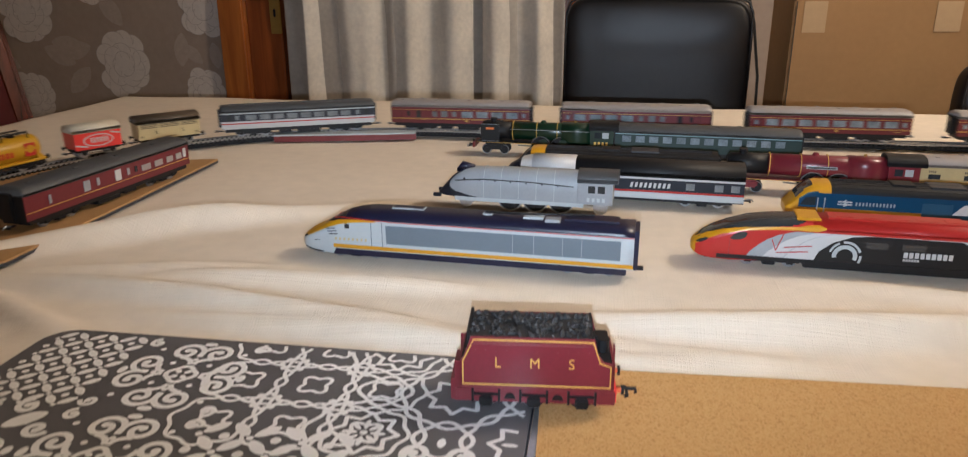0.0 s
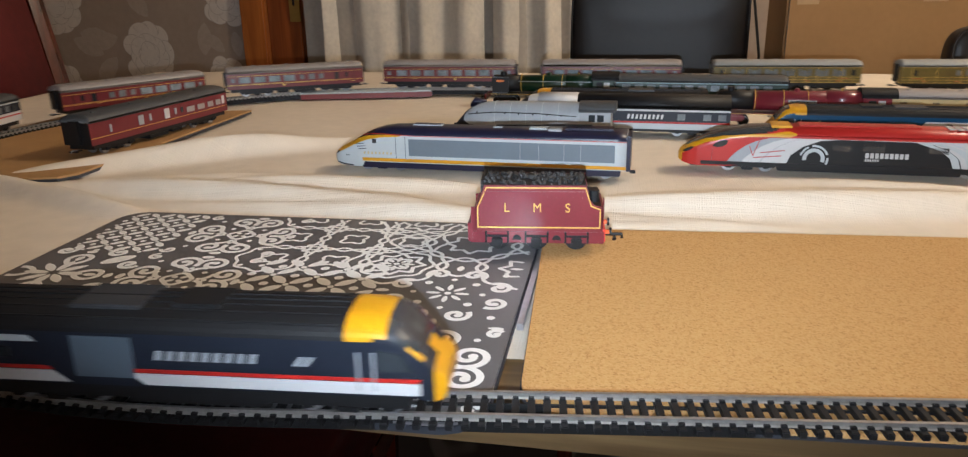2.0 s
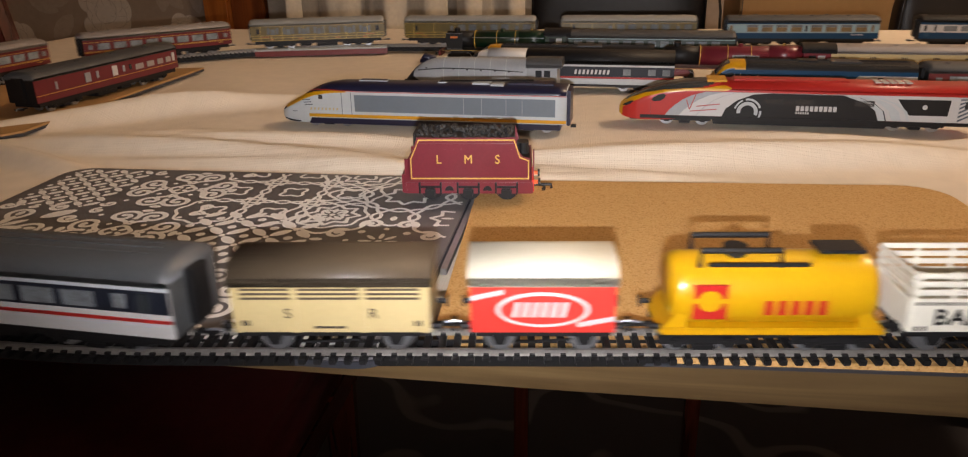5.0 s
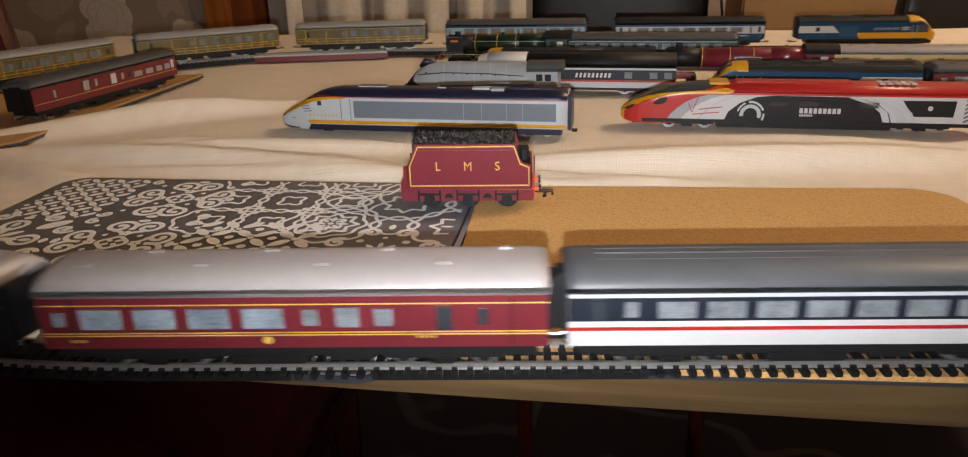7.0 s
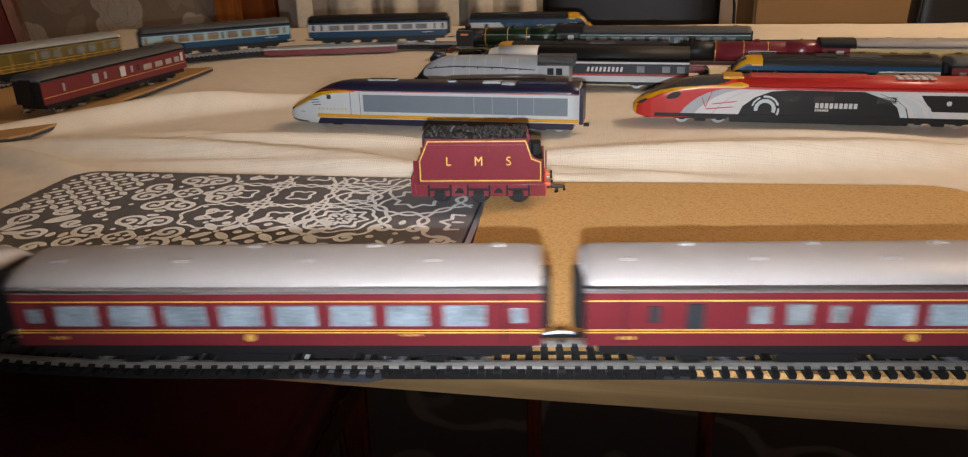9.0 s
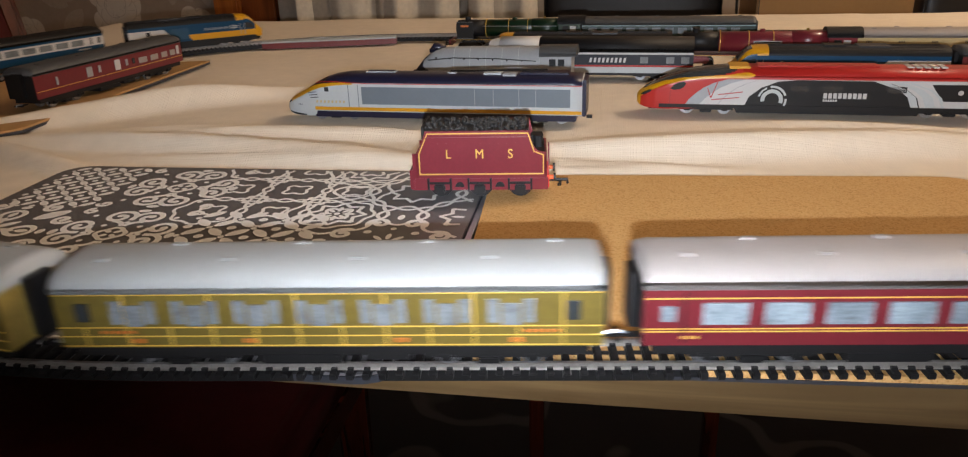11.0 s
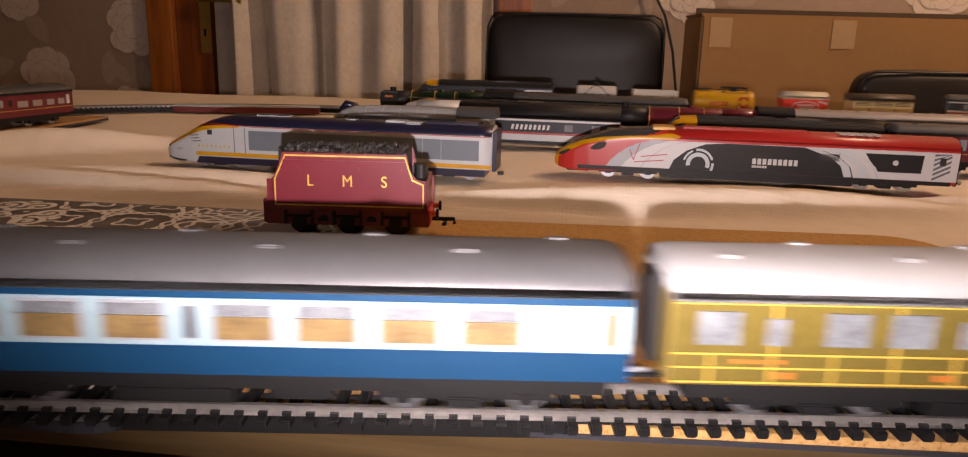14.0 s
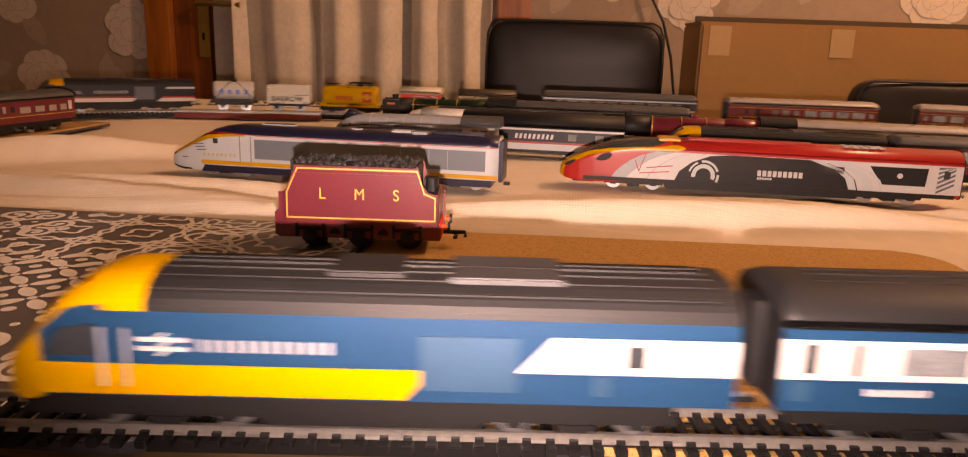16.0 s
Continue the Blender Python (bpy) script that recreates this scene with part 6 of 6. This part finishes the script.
def steam_loco(name, label, m, n, paint, smoke, streamlined=False, nameplate=True, deflect=False):
    """A large express steam locomotive without its tender; chimney to -x."""
    th = empty(name, label, "locomotive", STAND, m)
    h = n / 2
    drivers(th, (-0.004, 0.022, 0.048) if n > 0.17 else (-0.01, 0.014, 0.038), 0.0128)
    for x in (-h + 0.018, -h + 0.042):
        wheelset(th, x, 0.0062, material="black")
        for s in (-1, 1):
            part("wheel_tyre", pipe([(x + 0.006 * math.cos(a), s * 0.0095, 0.0062 + 0.006 * math.sin(a)) for a in [6.2832 * k / 20 for k in range(21)]], 0.0005, 5), "steel", th)
    part("running_plate", box(-h + 0.006, h - 0.002, -0.0155, 0.0155, 0.0158, 0.0172, 0.0003), paint if not deflect else "black", th)
    for s in (-1, 1):
        part("cylinder", box(-h + 0.02, -h + 0.042, s * 0.0158 - 0.004, s * 0.0158 + 0.0002, 0.0075, 0.0158, 0.0018), paint if not deflect else "black", th)
        part("plate_lining", box(-h + 0.006, h - 0.002, s * 0.0156 - 0.0002, s * 0.0156 + 0.0003, 0.0161, 0.0166), "gold", th)
    part("buffer_beam", box(-h, -h + 0.003, -0.0155, 0.0155, 0.0085, 0.016, 0.0004), "brown_red", th)
    buffers(th, -h, -1, 0.0122)
    coupling(th, -h, -1)
    zc = 0.0305
    boiler(th, -h + 0.012, -h + 0.052, 0.0112, 0.0114, zc, smoke, "smokebox")
    boiler(th, -h + 0.052, h - 0.035, 0.0116, 0.0128, zc, paint)
    part("firebox", loft([(h - 0.072, arch(0.0125, 0.0172, 0.032, 0.0435)), (h - 0.033, arch(0.0135, 0.0172, 0.033, 0.0435))]), paint, th, smooth=True)
    for f in (0.053, 0.085, 0.112, n - 0.036):
        x = -h + f
        part("boiler_band", loft([(x, [(0.0131 * math.cos(a), zc + 0.0131 * math.sin(a)) for a in [2 * math.pi * q / 24 for q in range(24)]]), (x + 0.0007, [(0.0131 * math.cos(a), zc + 0.0131 * math.sin(a)) for a in [2 * math.pi * q / 24 for q in range(24)]])]), "gold", th)
    part("chimney", tube((-h + 0.026, 0, zc + 0.009), (-h + 0.026, 0, zc + 0.0158), 0.0038, 14, 0.0044), "black", th)
    part("dome", tube((-0.002, 0, zc + 0.01), (-0.002, 0, zc + 0.0148), 0.005, 16, 0.0025), paint, th)
    part("safety_valve", tube((h - 0.055, 0, zc + 0.011), (h - 0.055, 0, zc + 0.0155), 0.0016, 8), "brass", th)
    part("smokebox_door", tube((-h + 0.0095, 0, zc), (-h + 0.012, 0, zc), 0.008, 18, 0.01), smoke, th)
    cab = part("cab", loft([(h - 0.034, arch(0.0155, 0.0158, 0.037, 0.0465)), (h - 0.004, arch(0.0155, 0.0158, 0.037, 0.0465))]), paint, th)
    part("cab_roof", loft([(h - 0.036, arch(0.016, 0.037, 0.0385, 0.0472)), (h + 0.002, arch(0.016, 0.037, 0.0385, 0.0472))]), "roof_dark", cab)
    sides("cab_side_window", rect(h - 0.0285, h - 0.0205, 0.0272, 0.0345), "glass_dark", th, 0.0004, 0.0155)
    sides("cab_side_window", rect(h - 0.0185, h - 0.0105, 0.0272, 0.0345), "pale_grey", th, 0.0004, 0.0155)
    word_bars(th, h - 0.029, h - 0.009, 0.0185, 0.0225, 4, "gold", 0.0005, 0, 0.0155)
    for s in (-1, 1):
        if deflect:
            part("smoke_deflector", box(-h + 0.012, -h + 0.036, s * 0.0142 - 0.0004, s * 0.0142 + 0.0004, 0.0172, 0.0405, 0.0003), smoke, th)
            part("deflector_plate", box(-h + 0.018, -h + 0.029, s * 0.0146 - 0.0003, s * 0.0146 + 0.0004, 0.0335, 0.0362, 0.0002), "orange_red", th, "small orange nameplate")
            for z_ in (0.0178, 0.0402):
                part("deflector_lining", box(-h + 0.012, -h + 0.036, s * 0.0145 - 0.0002, s * 0.0145 + 0.0003, z_, z_ + 0.0004), "silver", th)
            part("handrail", pipe([(-h + 0.05, s * 0.0128, zc + 0.004), (h - 0.036, s * 0.0138, zc + 0.004)], 0.0004, 5), "steel", th)
        for x in (0.0, 0.026):
            part("splasher", prism(arc(x, 0.0165, 0.0002, 0.0062, 0, 180), s * 0.0125, s * 0.0148), paint, th)
        if nameplate:
            np_ = part("nameplate", box(-0.012, 0.019, s * 0.0126 - 0.0006, s * 0.0126 + 0.0008, 0.0298, 0.0328), "silver", th)
            part("plate_print", box(-0.0105, 0.0175, s * 0.0126 - 0.0006, s * 0.0126 + 0.0011, 0.0306, 0.0321), "black", np_)
    return th


steam_loco("steam_locomotive", "crimson express steam locomotive with black smokebox and silver nameplate", at(0.4, 0.452, -4), 0.205, "crimson", "black")
steam_loco("steam_locomotive", "dark green express steam locomotive with smoke deflectors", at(0.094, 0.6, -3), 0.19, "loco_green", "black", nameplate=False, deflect=True)


def streamlined_loco():
    n = 0.182
    th = empty("streamlined_locomotive", "silver-grey streamlined steam locomotive with dark wedge front", "locomotive", STAND, at(0.094, 0.352, -4))
    h, w = n / 2, 0.0152
    prof = [(-h, 0.3, 0.014), (-h + 0.006, 0.62, 0.021), (-h + 0.014, 0.86, 0.03), (-h + 0.024, 0.97, 0.0375), (-h + 0.036, 1, 0.0412), (-h + 0.07, 1, 0.0425), (h - 0.035, 1.0, 0.0425)]
    keys = [(x, w * k, 0.012, 0.012 + (t - 0.012) * 0.35, t) for x, k, t in prof]
    fx, fz = (0.044, 0.02, 0.0135, 0.0145, 0.021, 0.034), (0.0125, 0.018, 0.023, 0.028, 0.0345, 0.0415)
    fine_body("casing", keys, lambda x, z, sec: 1 if x + h < float(np.interp(z, fz, fx)) else 0, ["silver", "exec_dark"], th, 0.0014, 0.014, -h + 0.06)
    for x in (-h + 0.05, -h + 0.068, -h + 0.086, -h + 0.104, -h + 0.122):
        part("casing_band", loft([(x + e, arch(w + 0.0002, 0.0125, 0.012 + 0.0305 * 0.35, 0.0427, 9)) for e in (0, 0.0004)]), "pale_grey", th)
    part("chimney_cowl", loft([(-h + 0.02, arch(0.0045, 0.036, 0.037, 0.04)), (-h + 0.025, arch(0.0055, 0.036, 0.042, 0.0462)), (-h + 0.038, arch(0.003, 0.038, 0.041, 0.0432))]), "navy", th, smooth=True)
    part("cab", loft([(h - 0.036, arch(w, 0.012, 0.0335, 0.0432)), (h - 0.002, arch(w + 0.0004, 0.012, 0.034, 0.0438))]), "silver", th)
    part("cab_roof", loft([(h - 0.037, arch(w + 0.0005, 0.0335, 0.0348, 0.0442)), (h + 0.003, arch(w + 0.0008, 0.034, 0.0352, 0.0446))]), "roof_grey", th)
    for x in (h - 0.026, h - 0.0165):
        sides("cab_side_window", rect(x, x + 0.007, 0.0238, 0.0312), "glass_dark", th, 0.0004, w)
    word_bars(th, h - 0.027, h - 0.007, 0.0148, 0.0188, 4, "pale_grey", 0.0004, 0, w)
    for s in (-1, 1):
        for k in range(7):
            part("rail_knob", tube((-h + 0.03 + 0.016 * k, s * 0.0138, 0.0316 - 0.0004 * k), (-h + 0.03 + 0.016 * k, s * 0.0152, 0.0316 - 0.0004 * k), 0.0009, 8), "black", th)
        part("handrail", pipe([(-h + 0.02, s * 0.0136, 0.029), (-h + 0.05, s * 0.0143, 0.0318), (-h + 0.1, s * 0.0143, 0.0312), (h - 0.04, s * 0.0143, 0.0288)], 0.0006, 6), "black", th)
        part("valance", box(-h + 0.02, h - 0.03, s * (w - 0.0005) - 0.0006, s * (w - 0.0005) + 0.0006, 0.0085, 0.0128, 0.0003), "pale_grey", th)
        part("name_plate", box(-h + 0.068, -h + 0.088, s * 0.0146 - 0.0004, s * 0.0146 + 0.0006, 0.0235, 0.0252), "mid_grey", th)
        part("buffer", tube((-h - 0.004, s * 0.0105, 0.012), (-h + 0.004, s * 0.0105, 0.012), 0.0022, 10), "exec_dark", th)
    drivers(th, (-0.014, 0.012, 0.038), 0.0126, "black")
    wheelset(th, -h + 0.03, 0.0062)
    wheelset(th, h - 0.014, 0.0066)


streamlined_loco()


def driving_van():
    n = 0.25
    th = empty("driving_van", "black, white and red-striped driving van trailer", "railway carriage", STAND, at(0.189, 0.394, -4))
    h, w = n / 2, HW
    st = [(-h, arch(w * 0.8, 0.012, 0.02, 0.0235)), (-h + 0.008, arch(w * 0.92, 0.009, 0.027, 0.034)), (-h + 0.022, arch(w, 0.008, 0.031, 0.0425)), (-h + 0.034, arch(w, 0.008, 0.032, 0.0455)), (h, arch(w, 0.008, 0.032, 0.0455))]
    part("body", loft(st, lambda c: 1 if c.z > 0.0335 and c.x > -h + 0.085 else 2 if c.z > 0.0335 and c.x > -h + 0.02 else 3 if c.x < -h + 0.006 else 0), ["exec_dark", "roof_dark", "white", "yellow"], th)
    part("roof", loft([(-h + 0.08, arch(w + 0.0003, 0.0318, 0.033, 0.0462)), (h, arch(w + 0.0003, 0.0318, 0.033, 0.0462))]), "roof_dark", th, smooth=True)
    part("white_roof_front", loft([(-h + 0.034, arch(w + 0.0003, 0.0318, 0.033, 0.0462)), (-h + 0.08, arch(w + 0.0003, 0.0318, 0.033, 0.0462))]), "white", th, smooth=True)
    sides("cant_line", rect(-h + 0.03, h, 0.0292, 0.0312), "white", th, 0.0004)
    sides("red_stripe", rect(-h + 0.006, h, 0.0158, 0.0176), "red", th, 0.0004)
    sides("white_stripe", rect(-h + 0.008, h, 0.009, 0.0155), "pale_grey", th, 0.0004)
    word_bars(th, 0.012, 0.054, 0.0205, 0.0255, 9, "white", 0.0006, 0.001)
    # bright reflections in these panes are put into their pale colour
    for x in (0.068, 0.096, 0.112):
        sides("window", rect(x, x + 0.0085, 0.0198, 0.0268), "glass_pale", th, 0.0007)
    for x in (-h + 0.05, h - 0.04):
        bogie(th, x)
    part("underframe", box(-h + 0.02, h - 0.01, -0.0145, 0.0145, 0.0055, 0.0085), "black", th)
    coupling(th, h, 1)


driving_van()
power_car(0.225, True, -1, STAND, False, at(0.182, 0.448, -3))
power_car(0.206, True, -1, STAND, True, at(0.447, 0.335, -4))


def plain_coach(label, m, side, roof, bands, panes, n=0.226, end="black"):
    return finish_coach(coach("passenger_coach", label, n, side, roof, bands, panes, group=STAND, vents=VENTS, end=end, m=m))


DENSE = [(0.04 + 0.075 * k, 0.04 + 0.075 * k + 0.05, 0.0195, 0.0275, None) for k in range(12)]
plain_coach("dark green coach with a light grey roof", at(0.3, 0.592, -4), "coach_green", "roof_grey", [(0.0295, 0.0305, "pale_blue")], DENSE)
plain_coach("cream and brown coach with a grey-white roof", at(0.615, 0.452, -4), "cream", "roof_silver", [(0.008, 0.0162, "teak_dark"), (0.0162, 0.0167, "gold")], [(a, b, 0.0185, 0.0235, "glass_dark") for a, b, *_ in DENSE[::2]] + [(a + 0.008 * k, a + 0.008 * k + 0.004, 0.0255, 0.0275, "brown_roof") for a, *_ in DENSE[::2] for k in range(4)])
plain_coach("maroon coach standing with a grey roof", at(0.672, 0.318, -4), "maroon", "roof_grey", [(0.0148, 0.0153, "gold")], MAROON_PANES)
BROWN = [(0.115, 0.127, 0.018, 0.026, "silver"), (0.3, 0.335, 0.0175, 0.0278, "silver"), (0.375, 0.39, 0.0195, 0.027, "silver"), (0.485, 0.52, 0.0172, 0.0285, "white"), (0.56, 0.575, 0.0195, 0.0265, "silver"), (0.61, 0.625, 0.02, 0.026, "glass_dark"), (0.655, 0.715, 0.0182, 0.0245, "roof_silver"), (0.745, 0.8, 0.0182, 0.0245, "roof_silver"), (0.83, 0.875, 0.0182, 0.0245, "roof_silver"), (0.9, 0.94, 0.0182, 0.0245, "roof_silver"), (0.955, 0.975, 0.018, 0.028, "white")]
plain_coach("maroon brake coach with grey roof, standing on a hardboard offcut", at(-0.3425, 0.301, 83.0, 0.0065), "maroon", "roof_grey", [(0.0148, 0.0153, "gold")], BROWN, 0.232)

# a spare strip of track lying loose
spare = empty("spare_track_strip", "loose red-brown strip with a pale top edge", "strip", m=at(-0.2, 0.652, 13.5))
part("strip_base", box(-0.102, 0.102, -0.01, 0.01, 0.0, 0.0085, 0.0006), "brown_red", spare)
part("strip_top", box(-0.102, 0.1015, -0.0105, 0.0105, 0.0085, 0.0108, 0.0004), "pale_grey", spare)

# ---- furniture round the table ----


def cushion(x0, x1, y0, y1, z0, z1, r, crown=0.0):
    bm = bmesh.new()
    bmesh.ops.create_cube(bm, size=1, matrix=Matrix.Translation(((x0 + x1) / 2, (y0 + y1) / 2, (z0 + z1) / 2)) @ Matrix.Diagonal((x1 - x0, y1 - y0, z1 - z0, 1)))
    bmesh.ops.bevel(bm, geom=bm.edges[:], offset=r, segments=4, affect="EDGES")
    return bm


def pillow(a, b, c, top):
    """A padded upright back: a rounded block whose faces swell a little, with soft creases."""
    bm = bmesh.new()
    bmesh.ops.create_uvsphere(bm, u_segments=96, v_segments=64, radius=1)
    squash = lambda v, e: math.copysign(abs(v) ** e, v)
    for v in bm.verts:
        x, y, z = v.co
        r = math.hypot(x, z)
        t, p = math.atan2(z, x), math.atan2(y, r)
        k = squash(math.cos(p), 0.3)
        X, Z, Y = k * squash(math.cos(t), 0.22), k * squash(math.sin(t), 0.22), squash(math.sin(p), 0.55)
        v.co = (a * X, b * Y + 0.004 * noise.noise((X * 2.1, Z * 3.3, 0.7)) * abs(Y), top - c + c * Z)
    return bm


def leather_chair(m, top, w=0.415, legs=True):
    th = empty("leather_chair", "black leather high-backed dining chair", "chair", "black leather dining chairs", m)
    part("backrest", pillow(w / 2, 0.036, (top + 0.3) / 2, top), "leather", th, smooth=True)
    part("piping", pipe([(x * w / 2, -0.026, top - 0.004 - dz) for x, dz in ((-0.985, 0.3), (-0.985, 0.1), (-0.975, 0.03), (-0.93, 0.008), (-0.85, 0.0), (0, -0.001), (0.85, 0.0), (0.93, 0.008), (0.975, 0.03), (0.985, 0.1), (0.985, 0.3))], 0.0028, 6), "leather", th, smooth=True)
    part("seat", cushion(-w / 2, w / 2, 0.0, 0.43, -0.36, -0.27, 0.028), "leather", th, smooth=True)
    for x in (-w / 2 + 0.025, w / 2 - 0.025):
        for y in (0.0, 0.4):
            part("leg", box(x - 0.02, x + 0.02, y - 0.02, y + 0.02, FLOOR, -0.34, 0.003), "mahogany", th)


leather_chair(pose(0.282, 1.42, 0, 0, 0, -3), 0.181)
leather_chair(pose(1.02, 1.14, 0, 0, 0, 4), 0.078, 0.42)

carton = empty("cardboard_box", "large brown cardboard box with clear tape strips", "box", m=pose(0.55, 1.31, 0, 0, 0, 3))
part("carton_body", box(0, 0.86, 0, 0.17, FLOOR, 0.178, 0.004), "card", carton)
part("top_flap", box(0.0, 0.86, 0.005, 0.165, 0.178, 0.183, 0.001), "card", carton)
part("raised_flap", box(0.02, 0.84, 0.15, 0.154, 0.178, 0.2, 0.001), "brown_roof", carton)
for x0, x1, z0 in ((0.02, 0.066, 0.112), (0.28, 0.33, 0.115)):
    part("tape_strip", box(x0, x1, -0.0012, 0.0, z0, 0.1745), "tape", carton)
part("edge_crease", box(0.004, 0.006, -0.0008, 0.0, FLOOR + 0.01, 0.174), "brown_roof", carton)

cable = tagged(link("hanging_cable", pipe([(0.515, WALL - 0.02, 0.6), (0.49, WALL - 0.03, 0.36), (0.5, WALL - 0.03, 0.28), (0.545, WALL - 0.04, 0.2), (0.575, WALL - 0.04, 0.1), (0.6, WALL - 0.04, -0.05), (0.61, WALL - 0.04, -0.3), (0.62, WALL - 0.04, FLOOR)], 0.004, 8), "cable"), "black cable hanging down the wall", "cable")


def red_chair(m, back=True):
    th = empty("upholstered_chair", "dark mahogany chair with red upholstery", "chair", "red upholstered chairs", m)
    for x in (-0.2, 0.2):
        part("back_post", pipe([(x, 0.05, FLOOR), (x, 0.02, -0.3), (x, 0.0, -0.05), (x * 1.04, 0.07, 0.34)], 0.024, 8), "mahogany", th)
        part("front_leg", box(x - 0.02, x + 0.02, -0.42, -0.38, FLOOR, -0.33, 0.004), "mahogany", th)
    part("seat_rail", box(-0.21, 0.21, -0.43, 0.03, -0.35, -0.3, 0.004), "mahogany", th)
    part("seat", cushion(-0.2, 0.2, -0.42, 0.0, -0.31, -0.255, 0.02), "red_cloth", th, smooth=True)
    lean = Matrix.Rotation(-0.178, 4, "X")
    rail, pad = box(-0.21, 0.21, -0.018, 0.018, 0.27, 0.35, 0.008), cushion(-0.175, 0.175, -0.018, 0.018, -0.1, 0.272, 0.012)
    for bm in (rail, pad):
        bm.transform(lean)
    part("top_rail", rail, "mahogany", th)
    part("back_pad", pad, "red_cloth", th, smooth=True)


red_chair(pose(-0.94, 0.7, 0, 0, 0, 90))


def stool(m):
    th = empty("upholstered_stool", "low stool with dark red woven seat, under the table", "stool", m=m)
    part("seat", cushion(-0.24, 0.2, -0.2, 0.3, -0.33, -0.26, 0.02), "red_cloth", th, smooth=True)
    part("seat_rail", box(-0.23, 0.19, -0.19, 0.29, -0.37, -0.33, 0.004), "mahogany", th)
    for x in (-0.21, 0.17):
        for y in (-0.17, 0.27):
            part("leg", tube((x, y, FLOOR), (x, y, -0.36), 0.016, 10, 0.022), "mahogany", th)


stool(pose(-0.26, 0.02, 0, 0, 0, 0))

# ---- the light carried with the camera ----
torch = empty("phone_torch", "small white torch carried with the camera", "torch")
part("led", tube((0, 0, 0.0), (0, 0, 0.0002), 0.0022, 16), "torch_led", torch)
# unseen open tube, added to hold torch light off the near train
barrel = tube((0, 0, -0.0004), (0, 0, 0.0062), 0.0033, 24)
for f in [q for q in barrel.faces if q.normal.z > 0.9 or len(q.verts) > 4]:
    barrel.faces.remove(f)
barrel.transform(Matrix.Diagonal((1.9, 1, 1, 1)))
bezel = part("bezel", barrel, "black", torch, "unseen black barrel added to narrow the torch light")
wall = bezel.modifiers.new("thickness", "SOLIDIFY")
wall.thickness, wall.offset = 0.0006, -1

# distance run by the leading nose from the start of the front straight
RUN = [(0, -0.357), (0.5, -0.232), (1, -0.108), (1.4, -0.012), (1.7, 0.057), (2, 0.121), (2.6, 0.249), (3.1, 0.356), (3.7, 0.461), (4.3, 0.564), (4.9, 0.671), (5.2, 0.728), (7.3, 1.115), (7.8, 1.223), (8.4, 1.353), (8.7, 1.424), (10.8, 1.915), (11.3, 2.027), (11.8, 2.145), (12.3, 2.261), (12.8, 2.376), (13.2, 2.468), (13.6, 2.563), (14, 2.658), (14.4, 2.756), (14.8, 2.8475), (15.2, 2.940), (15.6, 3.036), (16, 3.1322)]
LAP = 4.03
# the coupled chain stretches a little where it runs round the far side
BEHIND = [(0.15, 0.0), (0.8, 0.195), (1.25, 0.24), (1.55, 0.28), (1.8, 0.32), (2.3, 0.42)]
CHAIN = [(-5.0, -5.6)] + [(-k, -k - d) for k, d in reversed(BEHIND)] + [(0.6, 0.6)] + [(LAP - k, LOOP - k - d) for k, d in reversed(BEHIND)] + [(LAP + 0.6, LOOP + 0.6)]


def along(sigma):
    return float(np.interp(sigma, [a for a, _ in CHAIN], [b for _, b in CHAIN]))


def motions():
    times = [0.2 * k for k in range(81)]
    for a, b, th in vehicles:
        rows = []
        half = max(0.012, (b - a) / 2 - 0.04)
        for t in times:
            s = along(float(np.interp(t, [q[0] for q in RUN], [q[1] for q in RUN])) - (a + b) / 2)
            f, r = on_loop(s + half), on_loop(s - half)
            rows.append((t, pose((f[0] + r[0]) / 2, (f[1] + r[1]) / 2, RAIL, 0, 0, math.degrees(math.atan2(f[1] - r[1], f[0] - r[0])))))
        walk(th, rows)
    walk(torch, [(t, look(eye, target, roll) @ pose(*TORCH_AT)) for t, eye, target, roll in PATH])


TORCH_AT = (-0.002, -0.021, 0.009, 198.5, -9, 0)
motions()
